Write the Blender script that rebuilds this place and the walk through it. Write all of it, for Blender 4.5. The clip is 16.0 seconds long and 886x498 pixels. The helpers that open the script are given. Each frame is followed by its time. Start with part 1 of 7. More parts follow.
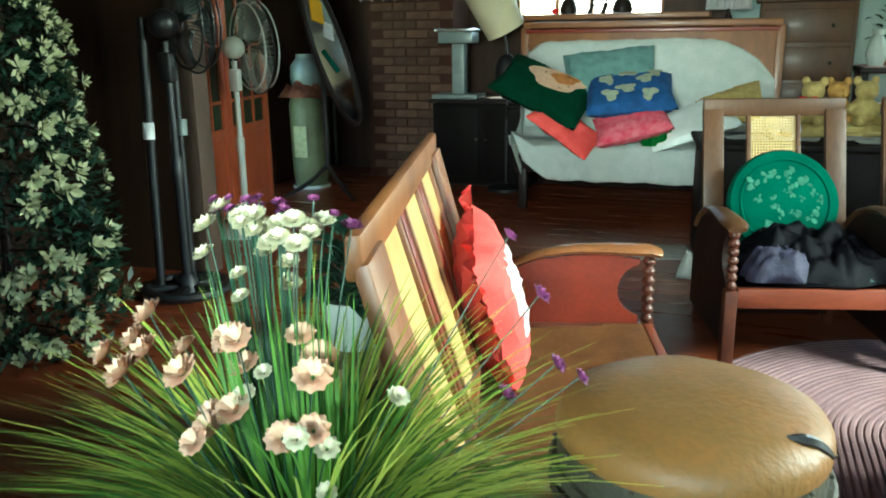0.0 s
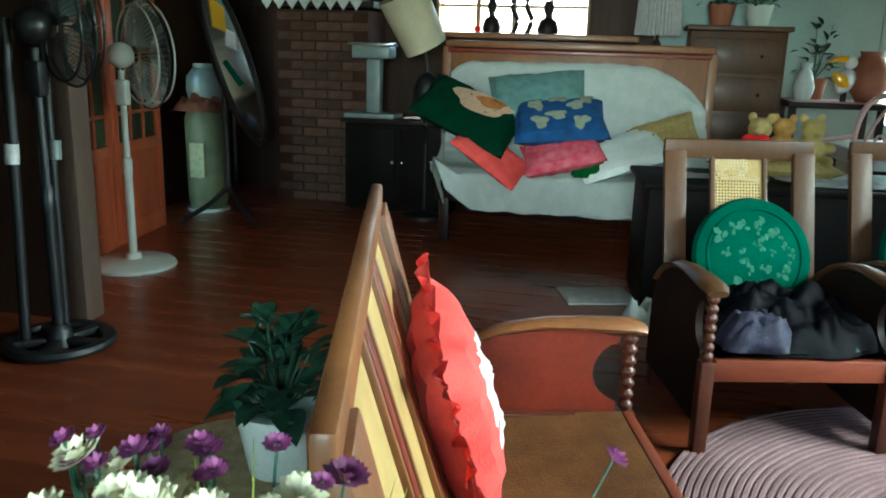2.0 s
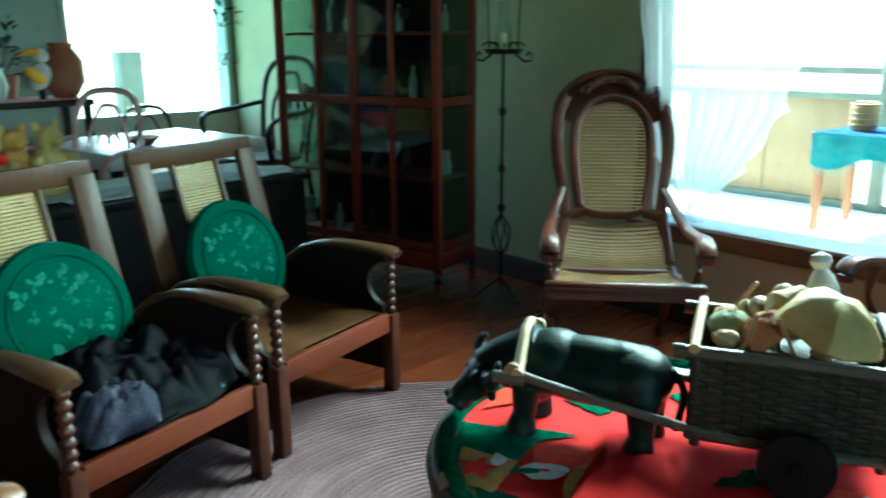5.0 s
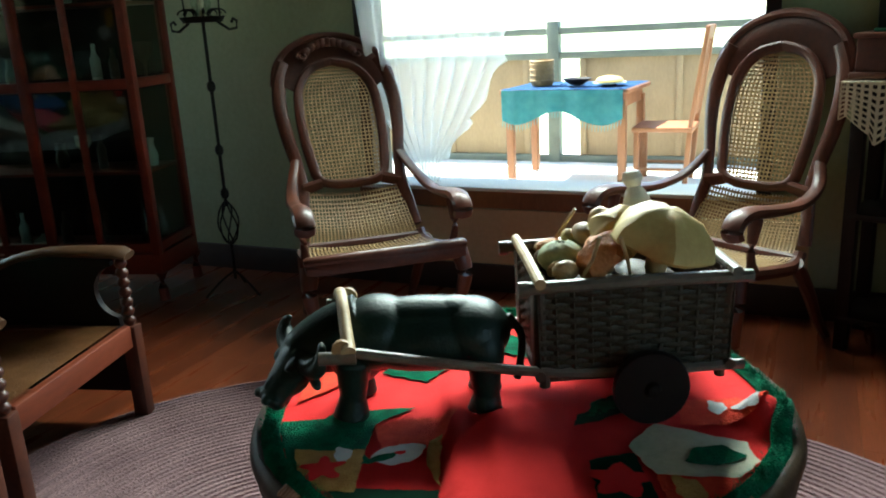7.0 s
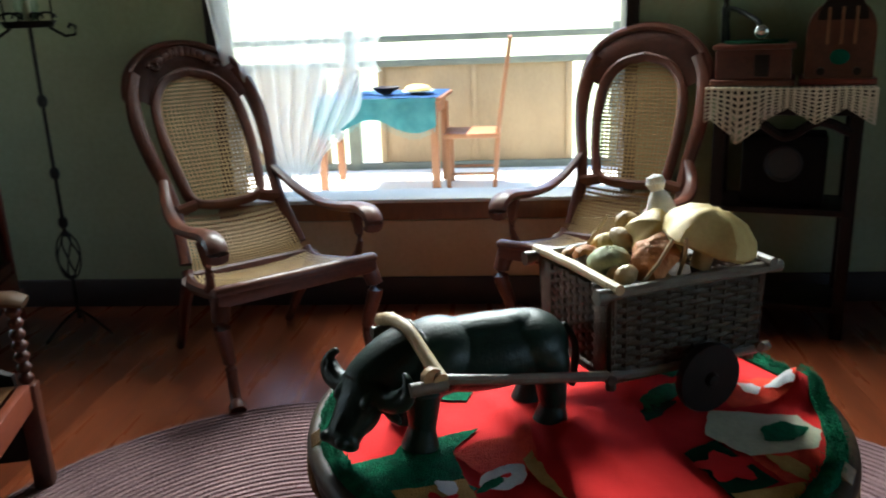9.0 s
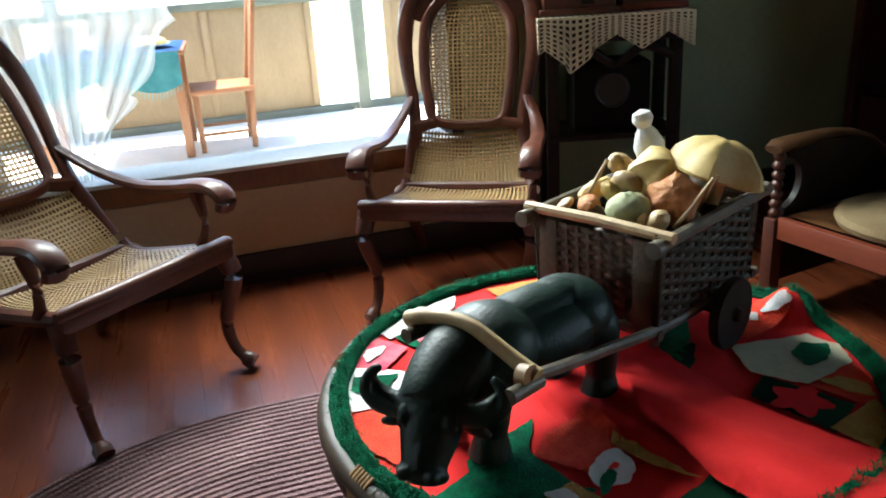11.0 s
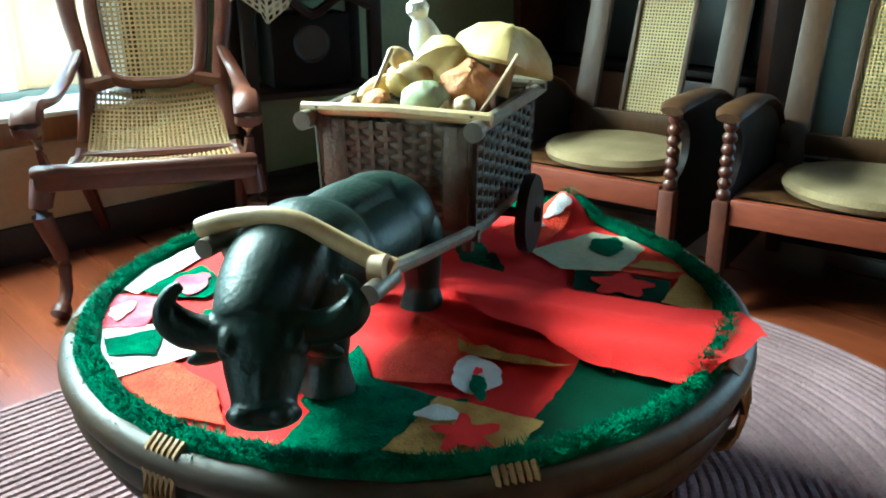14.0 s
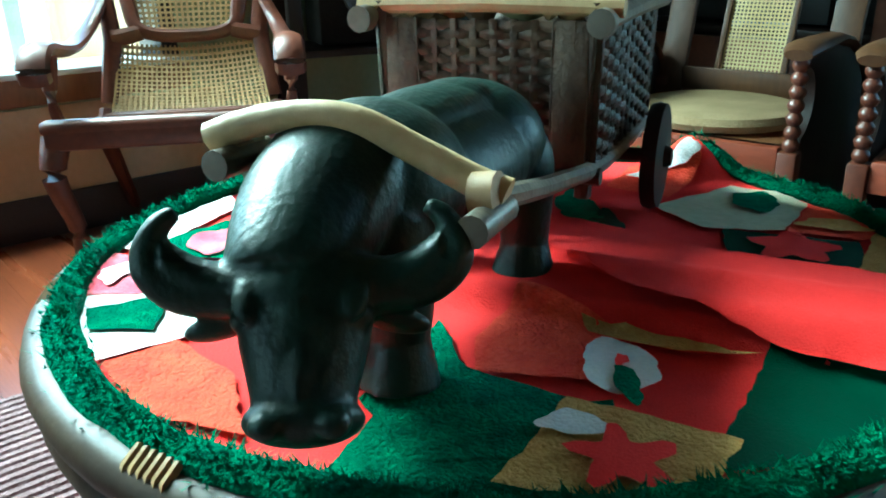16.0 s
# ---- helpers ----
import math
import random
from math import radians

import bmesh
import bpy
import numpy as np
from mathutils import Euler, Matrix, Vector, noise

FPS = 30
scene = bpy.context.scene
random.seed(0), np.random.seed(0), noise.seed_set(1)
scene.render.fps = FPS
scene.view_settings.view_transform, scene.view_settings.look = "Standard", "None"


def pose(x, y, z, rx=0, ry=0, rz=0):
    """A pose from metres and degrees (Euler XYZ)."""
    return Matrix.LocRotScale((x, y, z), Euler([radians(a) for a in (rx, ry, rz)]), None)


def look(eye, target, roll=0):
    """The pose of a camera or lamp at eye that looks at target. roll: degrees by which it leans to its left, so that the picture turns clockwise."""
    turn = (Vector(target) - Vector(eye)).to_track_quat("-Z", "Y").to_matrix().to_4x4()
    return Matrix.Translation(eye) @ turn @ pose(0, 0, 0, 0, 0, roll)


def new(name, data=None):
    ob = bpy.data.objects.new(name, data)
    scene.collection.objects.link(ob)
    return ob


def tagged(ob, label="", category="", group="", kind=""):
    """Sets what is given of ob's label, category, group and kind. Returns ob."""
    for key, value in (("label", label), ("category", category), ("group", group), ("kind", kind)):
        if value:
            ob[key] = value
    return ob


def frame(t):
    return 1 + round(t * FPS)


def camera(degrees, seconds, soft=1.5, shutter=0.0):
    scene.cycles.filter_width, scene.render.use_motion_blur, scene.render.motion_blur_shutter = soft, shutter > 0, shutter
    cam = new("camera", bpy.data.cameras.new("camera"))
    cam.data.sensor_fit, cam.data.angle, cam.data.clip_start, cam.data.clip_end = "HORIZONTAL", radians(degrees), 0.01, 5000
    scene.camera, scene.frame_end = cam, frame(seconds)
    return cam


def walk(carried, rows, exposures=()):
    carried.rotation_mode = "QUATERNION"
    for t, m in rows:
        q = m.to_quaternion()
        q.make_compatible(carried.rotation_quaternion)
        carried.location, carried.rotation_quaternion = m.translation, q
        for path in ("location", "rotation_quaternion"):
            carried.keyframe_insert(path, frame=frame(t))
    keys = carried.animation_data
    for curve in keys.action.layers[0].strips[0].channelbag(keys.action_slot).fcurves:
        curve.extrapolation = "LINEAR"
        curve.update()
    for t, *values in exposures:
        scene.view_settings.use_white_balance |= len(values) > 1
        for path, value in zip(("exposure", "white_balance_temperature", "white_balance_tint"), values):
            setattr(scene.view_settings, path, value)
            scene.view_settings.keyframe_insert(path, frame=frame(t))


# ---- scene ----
cam = camera(57.2, 16.0, soft=1.9, shutter=0.3)
SKY, SUN = 0.15, 4.5
# watts of the window lamps; SOUTH feeds the added fill lamp
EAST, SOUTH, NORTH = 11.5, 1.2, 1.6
EXPOSURES = [(0.0, 4.1, 6300, -16), (1.5, 3.6, 5950, -12), (2.5, 3.7, 5850, -18), (4.5, 3.4, 5050, -34), (7.5, 2.8, 6400, -4), (9.5, 2.85, 6400, 2), (12.5, 3.42, 6100, 2), (14.0, 4.05, 5500, -22), (16.0, 3.95, 5100, -30)]
PATH = [
    (0, (0.555, 0.188, 1.256), (-0.011, 1.772, 0.811), -0.8),
    (0.5, (0.496, 0.307, 1.285), (-0.045, 1.898, 0.834), -0.5),
    (1, (0.45, 0.427, 1.315), (-0.002, 2.06, 0.921), 0.7),
    (1.5, (0.336, 0.527, 1.286), (-0.024, 2.178, 0.875), 1.6),
    (2, (0.267, 0.64, 1.294), (-0.088, 2.29, 0.871), 1.7),
    (2.5, (0.224, 0.761, 1.29), (-0.07, 2.423, 0.865), 2.2),
    (3, (0.163, 0.834, 1.295), (0.149, 2.523, 0.879), 2.3),
    (3.5, (0.098, 0.908, 1.301), (0.416, 2.568, 0.891), 2.0),
    (4, (0.095, 1.06, 1.33), (0.668, 2.79, 0.885), 0.6),
    (4.5, (0.085, 1.19, 1.341), (1.004, 2.896, 0.847), 0.3),
    (5, (0.046, 1.31, 1.347), (1.362, 2.731, 0.847), -0.3),
    (5.2, (0.066, 1.318, 1.34), (1.481, 2.639, 0.834), -0.9),
    (7.5, (0.07, 1.807, 1.221), (1.849, 2.545, 0.681), -2.8),
    (8, (0.075, 1.975, 1.222), (1.88, 2.65, 0.687), -2.3),
    (8.5, (0.009, 2.123, 1.253), (1.862, 2.648, 0.715), -2.2),
    (9, (-0.041, 2.271, 1.264), (1.873, 2.449, 0.711), -2.2),
    (9.5, (0.014, 2.419, 1.258), (1.935, 2.361, 0.705), -2.1),
    (9.7, (0.037, 2.472, 1.266), (1.955, 2.352, 0.705), -2.2),
    (11.8, (0.446, 3.078, 1.259), (1.921, 2.377, 0.659), -3.0),
    (12, (0.474, 3.116, 1.177), (1.934, 2.361, 0.607), -2.6),
    (12.5, (0.542, 3.066, 1.066), (1.917, 2.191, 0.458), -1.7),
    (13, (0.545, 3.011, 1.011), (1.844, 2.031, 0.396), -0.6),
    (13.5, (0.552, 2.991, 1.008), (1.765, 1.904, 0.398), 0.2),
    (14, (0.572, 2.986, 1.007), (1.76, 1.871, 0.397), -0.4),
    (14.5, (0.629, 2.953, 0.989), (1.8, 1.828, 0.364), 0.2),
    (15, (0.707, 2.917, 0.946), (1.929, 1.842, 0.331), -0.8),
    (15.5, (0.779, 2.876, 0.865), (2.021, 1.827, 0.244), -1.1),
    (16, (0.85, 2.829, 0.823), (2.099, 1.784, 0.21), -1.1),
]
walk(cam, [(t, look(eye, target, roll)) for t, eye, target, roll in PATH], EXPOSURES)

# ---- light ----
world = bpy.data.worlds.new("sky")
world.use_nodes = True
scene.world = world
wn = world.node_tree
sky = wn.nodes.new("ShaderNodeTexSky")
sky.sky_type, sky.sun_disc = "NISHITA", False
sky.sun_elevation, sky.sun_rotation = radians(58), radians(16)
wn.nodes["Background"].inputs["Strength"].default_value = SKY
wn.links.new(sky.outputs[0], wn.nodes["Background"].inputs["Color"])
sun = new("sun", bpy.data.lights.new("sun", "SUN"))
sun.data.energy, sun.data.angle, sun.data.color = SUN, radians(0.6), (1.0, 0.95, 0.88)
sun.matrix_world = look((0, 0, 0), (-math.sin(radians(16)) * 0.62, -math.cos(radians(16)) * 0.62, -1.0))


def skylight(name, m, w, h, watts, color, spread):
    """An area lamp in a window's opening, for the light of the sky."""
    la = bpy.data.lights.new(name, "AREA")
    la.shape, la.size, la.size_y, la.energy, la.color, la.spread = "RECTANGLE", w, h, watts, color, radians(spread)
    ob = new(name, la)
    ob.matrix_world = m
    return ob


skylight("skylight_east", look((3.50, 2.665, 2.02), (1.6, 2.25, 0.46)), 1.62, 0.56, EAST, (0.94, 0.99, 1.0), 100)
# fill lamp in an added south window, beamed north to brighten the sofa
skylight("fill_lamp_south", look((0.30, -0.74, 1.50), (-0.1, 6.5, 0.95)), 1.2, 0.85, SOUTH, (0.94, 0.99, 1.0), 40)

skylight("skylight_north", look((2.765, 7.60, 1.48), (2.2, 5.0, 0.9)), 1.2, 1.3, NORTH, (0.94, 0.99, 1.0), 150)


# ---- materials ----
def mat(name, a, b=None, rough=0.6, metal=0.0, scale=6.0, fine=90.0, bump=0.15, stretch=(1, 1, 1), rand=0.0, coat=0.0, sheen=0.0, trans=0.0, spec=0.5):
    """A surface that varies from colour a to b at two scales, with fine relief."""
    m = bpy.data.materials.new(name)
    m.use_nodes = True
    nt = m.node_tree
    n, l = nt.nodes, nt.links
    p = n["Principled BSDF"]
    b = b or tuple(c * 0.7 for c in a)
    tc = n.new("ShaderNodeTexCoord")
    mp = n.new("ShaderNodeMapping")
    mp.inputs["Scale"].default_value = stretch
    l.new(tc.outputs["Object"], mp.inputs["Vector"])
    big = n.new("ShaderNodeTexNoise")
    big.inputs["Scale"].default_value, big.inputs["Detail"].default_value = scale, 5
    small = n.new("ShaderNodeTexNoise")
    small.inputs["Scale"].default_value, small.inputs["Detail"].default_value = fine, 3
    for t in (big, small):
        l.new(mp.outputs[0], t.inputs["Vector"])
    add = n.new("ShaderNodeMath")
    add.operation = "MULTIPLY_ADD"
    l.new(small.outputs[0], add.inputs[0])
    add.inputs[1].default_value = 0.45
    l.new(big.outputs[0], add.inputs[2])
    ramp = n.new("ShaderNodeValToRGB")
    ramp.color_ramp.elements[0].position, ramp.color_ramp.elements[1].position = 0.48, 0.95
    ramp.color_ramp.elements[0].color, ramp.color_ramp.elements[1].color = (*a, 1), (*b, 1)
    l.new(add.outputs[0], ramp.inputs[0])
    col = ramp.outputs[0]
    if rand:
        info = n.new("ShaderNodeObjectInfo")
        hsv = n.new("ShaderNodeHueSaturation")
        mr = n.new("ShaderNodeMapRange")
        mr.inputs["To Min"].default_value, mr.inputs["To Max"].default_value = 1 - rand, 1 + rand
        l.new(info.outputs["Random"], mr.inputs["Value"])
        l.new(mr.outputs[0], hsv.inputs["Value"])
        l.new(col, hsv.inputs["Color"])
        col = hsv.outputs[0]
    l.new(col, p.inputs["Base Color"])
    rr = n.new("ShaderNodeMapRange")
    rr.inputs["To Min"].default_value, rr.inputs["To Max"].default_value = max(rough - 0.08, 0.02), min(rough + 0.12, 1)
    l.new(big.outputs[0], rr.inputs["Value"])
    l.new(rr.outputs[0], p.inputs["Roughness"])
    p.inputs["Metallic"].default_value = metal
    p.inputs["Coat Weight"].default_value = coat
    p.inputs["Coat Roughness"].default_value = 0.15
    p.inputs["Sheen Weight"].default_value = sheen
    p.inputs["Transmission Weight"].default_value = trans
    p.inputs["Specular IOR Level"].default_value = spec
    if bump:
        bp = n.new("ShaderNodeBump")
        bp.inputs["Strength"].default_value, bp.inputs["Distance"].default_value = bump, 0.01
        l.new(small.outputs[0], bp.inputs["Height"])
        l.new(bp.outputs[0], p.inputs["Normal"])
    return m


def cane_mat(name, a, b, step=0.011):
    """Woven cane: strands with real holes between them."""
    m = mat(name, a, b, rough=0.45, scale=8, fine=200, bump=0.1)
    nt = m.node_tree
    n, l = nt.nodes, nt.links
    tc = n.new("ShaderNodeTexCoord")
    sep = n.new("ShaderNodeSeparateXYZ")
    l.new(tc.outputs["UV"], sep.inputs[0])
    holes = []
    for ax in (0, 1):
        mul = n.new("ShaderNodeMath")
        mul.operation = "DIVIDE"
        mul.inputs[1].default_value = step
        l.new(sep.outputs[ax], mul.inputs[0])
        fr = n.new("ShaderNodeMath")
        fr.operation = "FRACT"
        l.new(mul.outputs[0], fr.inputs[0])
        cmpn = n.new("ShaderNodeMath")
        cmpn.operation = "GREATER_THAN"
        cmpn.inputs[1].default_value = 0.45
        l.new(fr.outputs[0], cmpn.inputs[0])
        holes.append(cmpn)
    both = n.new("ShaderNodeMath")
    both.operation = "MULTIPLY"
    l.new(holes[0].outputs[0], both.inputs[0])
    l.new(holes[1].outputs[0], both.inputs[1])
    tr = n.new("ShaderNodeBsdfTransparent")
    mix = n.new("ShaderNodeMixShader")
    l.new(both.outputs[0], mix.inputs[0])
    l.new(n["Principled BSDF"].outputs[0], mix.inputs[1])
    l.new(tr.outputs[0], mix.inputs[2])
    l.new(mix.outputs[0], n["Material Output"].inputs["Surface"])
    return m


def glass_mat(name, tint=(0.9, 0.95, 0.93), gloss=0.08, rough=0.03):
    """A thin pane: clear, with a little mirror gloss."""
    m = bpy.data.materials.new(name)
    m.use_nodes = True
    n, l = m.node_tree.nodes, m.node_tree.links
    tr = n.new("ShaderNodeBsdfTransparent")
    tr.inputs[0].default_value = (*tint, 1)
    gl = n.new("ShaderNodeBsdfGlossy")
    gl.inputs["Roughness"].default_value = rough
    mix = n.new("ShaderNodeMixShader")
    mix.inputs[0].default_value = gloss
    l.new(tr.outputs[0], mix.inputs[1])
    l.new(gl.outputs[0], mix.inputs[2])
    l.new(mix.outputs[0], n["Material Output"].inputs["Surface"])
    return m


def sheer_mat(name, color, opacity=0.55):
    """Thin cloth that lets light through."""
    m = mat(name, color, tuple(c * 0.93 for c in color), rough=0.9, scale=14, fine=160, bump=0.1)
    n, l = m.node_tree.nodes, m.node_tree.links
    tl = n.new("ShaderNodeBsdfTranslucent")
    tl.inputs[0].default_value = (*color, 1)
    tr = n.new("ShaderNodeBsdfTransparent")
    a, b = n.new("ShaderNodeMixShader"), n.new("ShaderNodeMixShader")
    a.inputs[0].default_value, b.inputs[0].default_value = 0.5, 1 - opacity
    l.new(n["Principled BSDF"].outputs[0], a.inputs[1])
    l.new(tl.outputs[0], a.inputs[2])
    l.new(a.outputs[0], b.inputs[1])
    l.new(tr.outputs[0], b.inputs[2])
    l.new(b.outputs[0], n["Material Output"].inputs["Surface"])
    return m


M = dict(
    floor=mat("floor_planks", (0.24, 0.056, 0.020), (0.12, 0.026, 0.010), rough=0.27, scale=3, fine=60, bump=0.05, stretch=(0.25, 3, 1), rand=0.13, spec=0.5),
    gap=mat("floor_gap", (0.06, 0.018, 0.009), rough=0.9),
    wall=mat("wall_paint", (0.37, 0.42, 0.26), (0.28, 0.32, 0.19), rough=0.75, scale=2.0, fine=40, bump=0.06),
    wallblue=mat("wall_paint_pale", (0.36, 0.47, 0.44), (0.28, 0.37, 0.35), rough=0.75, scale=2.0, fine=40, bump=0.06),
    wallwood=mat("wall_boards", (0.055, 0.026, 0.014), (0.026, 0.012, 0.007), rough=0.6, scale=3, fine=50, stretch=(4, 1, 0.4), rand=0.2, spec=0.25),
    ceil=mat("ceiling_boards", (0.10, 0.062, 0.036), (0.06, 0.036, 0.022), rough=0.7, scale=2, stretch=(1, 6, 1)),
    dado=mat("dado_cream_and_bounce", (0.62, 0.46, 0.27), (0.50, 0.36, 0.20), rough=0.7, scale=2.5, fine=45, bump=0.06),
    base=mat("dark_skirting", (0.035, 0.02, 0.015), (0.02, 0.012, 0.01), rough=0.5),
    wood=mat("red_brown_wood", (0.095, 0.043, 0.017), (0.046, 0.020, 0.009), rough=0.45, scale=5, fine=70, stretch=(1, 1, 0.25), coat=0.04, bump=0.06, spec=0.3),
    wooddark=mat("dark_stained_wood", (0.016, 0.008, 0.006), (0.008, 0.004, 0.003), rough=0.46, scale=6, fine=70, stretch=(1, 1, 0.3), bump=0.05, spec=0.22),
    woodred=mat("reddish_wood", (0.24, 0.034, 0.017), (0.12, 0.018, 0.010), rough=0.36, scale=6, fine=70, stretch=(0.3, 1, 1), coat=0.12, bump=0.05),
    woodmid=mat("worn_brown_wood", (0.27, 0.108, 0.036), (0.15, 0.055, 0.02), rough=0.42, scale=5, fine=60, stretch=(1, 1, 0.3), coat=0.1, bump=0.06),
    mahog=mat("mahogany", (0.115, 0.032, 0.016), (0.05, 0.014, 0.008), rough=0.38, scale=6, fine=60, coat=0.08, bump=0.05, spec=0.4),
    cane=mat("seat_cane", (0.31, 0.135, 0.048), (0.19, 0.080, 0.028), rough=0.5, scale=14, fine=150, bump=0.4),
    canepanel=cane_mat("cane_weave", (0.35, 0.22, 0.085), (0.25, 0.14, 0.05), 0.0165),
    canesolid=mat("close_woven_cane", (0.56, 0.38, 0.13), (0.42, 0.27, 0.085), rough=0.55, scale=10, fine=260, bump=0.5),
    postwood=mat("dull_post_wood", (0.13, 0.085, 0.06), (0.075, 0.048, 0.034), rough=0.6, scale=5, fine=60, stretch=(1, 1, 0.25), spec=0.3),
    pad=mat("beige_seat_pad", (0.30, 0.215, 0.115), (0.21, 0.145, 0.075), rough=0.9, scale=9, fine=160, bump=0.4, spec=0.12),
    ebony=mat("blackened_wood", (0.008, 0.006, 0.005), (0.004, 0.003, 0.003), rough=0.6, scale=6, spec=0.1),
    doorpane=mat("dark_green_pane", (0.035, 0.06, 0.03), (0.02, 0.035, 0.02), rough=0.18, scale=4, bump=0.03),
    railred=mat("red_brown_rail", (0.24, 0.052, 0.022), (0.13, 0.028, 0.013), rough=0.42, scale=6, fine=70, stretch=(0.3, 1, 1), bump=0.05, spec=0.35),
    bin=mat("olive_bin", (0.15, 0.17, 0.085), (0.09, 0.10, 0.05), rough=0.5, scale=7),
    straw=mat("orange_straw", (0.52, 0.20, 0.055), (0.34, 0.12, 0.035), rough=0.7, scale=20, fine=140, bump=0.4),
    rose=mat("pale_rose_paint", (0.62, 0.40, 0.38), (0.50, 0.30, 0.28), rough=0.5, scale=8),
    canefine=cane_mat("cane_weave_pale", (0.54, 0.39, 0.155), (0.42, 0.28, 0.10), 0.012),
    rug=mat("braided_jute", (0.29, 0.180, 0.186), (0.17, 0.100, 0.104), rough=0.9, scale=5, fine=120, bump=0.8, rand=0.12, spec=0.2),
    bamboo=mat("bamboo_rim", (0.060, 0.036, 0.019), (0.028, 0.017, 0.010), rough=0.5, scale=5, fine=40, coat=0.0, spec=0.28),
    rattan=mat("rattan_binding", (0.33, 0.20, 0.08), (0.2, 0.11, 0.045), rough=0.5, scale=20),
    red=mat("red_cloth", (0.80, 0.032, 0.034), (0.62, 0.018, 0.020), rough=0.95, scale=9, fine=460, bump=0.24, spec=0.12),
    orange=mat("orange_red_cloth", (0.84, 0.085, 0.04), (0.68, 0.04, 0.025), rough=0.95, scale=34, fine=240, bump=0.67, spec=0.12),
    pink=mat("pink_cloth", (0.60, 0.03, 0.075), (0.70, 0.20, 0.24), rough=0.95, scale=22, fine=460, bump=0.28, spec=0.12),
    green=mat("green_plush", (0.006, 0.17, 0.075), (0.003, 0.06, 0.028), rough=0.98, scale=34, fine=240, bump=1.01, spec=0.1),
    dgreen=mat("dark_green_cloth", (0.003, 0.040, 0.018), (0.002, 0.022, 0.010), rough=0.95, scale=12, fine=460, bump=0.28, spec=0.1),
    white=mat("white_cloth", (0.74, 0.72, 0.70), (0.58, 0.57, 0.57), rough=0.9, scale=34, fine=240, bump=0.38),
    tan=mat("tan_plush", (0.56, 0.33, 0.10), (0.40, 0.21, 0.06), rough=0.95, scale=34, fine=240, bump=0.67, spec=0.12),
    coverwhite=mat("white_sofa_cover", (0.86, 0.90, 0.86), (0.72, 0.80, 0.75), rough=0.8, scale=11, fine=60, bump=0.25, spec=0.2),
    horn=mat("black_horn_statue", (0.011, 0.028, 0.021), (0.004, 0.012, 0.009), rough=0.42, scale=12, fine=130, bump=0.16, spec=0.24),
    bone=mat("pale_bamboo_yoke", (0.50, 0.36, 0.18), (0.34, 0.22, 0.1), rough=0.5, scale=14, fine=80),
    pole=mat("grey_bamboo_pole", (0.16, 0.13, 0.095), (0.085, 0.07, 0.05), rough=0.42, scale=14, fine=80),
    wicker=mat("brown_wicker", (0.080, 0.043, 0.019), (0.040, 0.021, 0.010), rough=0.6, scale=20, fine=140, bump=0.3, rand=0.25),
    wickergrey=mat("grey_wicker", (0.054, 0.042, 0.024), (0.027, 0.021, 0.012), rough=0.5, scale=20, fine=140, bump=0.3, rand=0.2, spec=0.25),
    yellow=mat("pale_yellow_mushroom", (0.60, 0.44, 0.16), (0.46, 0.31, 0.10), rough=0.6, scale=9, fine=90, bump=0.1),
    teal=mat("teal_cushion", (0.003, 0.085, 0.048), (0.002, 0.05, 0.03), rough=0.9, scale=5, fine=160, bump=0.25, spec=0.12),
    tealpale=mat("pale_green_print", (0.035, 0.16, 0.095), (0.004, 0.07, 0.04), rough=0.85, scale=30, fine=160),
    denim=mat("dark_jacket", (0.006, 0.006, 0.010), (0.002, 0.002, 0.004), rough=0.55, scale=9, fine=200, bump=0.3, spec=0.15),
    lilac=mat("lilac_lining", (0.10, 0.095, 0.16), (0.03, 0.028, 0.055), rough=0.5, scale=25, fine=120, bump=0.3),
    printcream=mat("cream_print", (0.40, 0.42, 0.30), (0.26, 0.30, 0.22), rough=0.85, scale=30, fine=160),
    blue=mat("blue_cloth", (0.010, 0.085, 0.26), (0.006, 0.045, 0.14), rough=0.85, scale=15, fine=180),
    bluegrey=mat("grey_green_cloth", (0.16, 0.29, 0.27), (0.09, 0.18, 0.17), rough=0.85, scale=15, fine=180),
    ltblue=mat("aqua_runner", (0.09, 0.30, 0.33), (0.05, 0.21, 0.25), rough=0.85, scale=15, fine=180),
    coral=mat("coral_pillow", (0.86, 0.12, 0.105), (0.74, 0.075, 0.07), rough=0.9, scale=14, fine=150, bump=0.2, spec=0.15),
    black=mat("black_plastic", (0.012, 0.012, 0.013), rough=0.4, scale=10),
    iron=mat("wrought_iron", (0.02, 0.022, 0.02), rough=0.45, metal=0.6, scale=20, bump=0.3),
    plastic=mat("aged_white_plastic", (0.60, 0.64, 0.57), (0.48, 0.52, 0.46), rough=0.4, scale=7, bump=0.03),
    grey=mat("grey_metal", (0.26, 0.31, 0.30), (0.18, 0.22, 0.21), rough=0.4, metal=0.3, scale=8, bump=0.03),
    silver=mat("bright_metal", (0.7, 0.75, 0.74), rough=0.22, metal=0.9, scale=10, bump=0.02),
    cream=mat("cream_shade", (0.66, 0.60, 0.40), (0.52, 0.46, 0.30), rough=0.6, scale=6, bump=0.05),
    brick=mat("old_brick", (0.13, 0.066, 0.04), (0.07, 0.036, 0.023), rough=0.9, scale=12, fine=90, bump=0.6, rand=0.3),
    leaf=mat("green_leaf", (0.045, 0.13, 0.03), (0.02, 0.07, 0.018), rough=0.5, scale=25, rand=0.2, bump=0.1),
    leafdark=mat("dark_leaf", (0.012, 0.05, 0.025), (0.006, 0.025, 0.014), rough=0.5, scale=25, rand=0.2, bump=0.1),
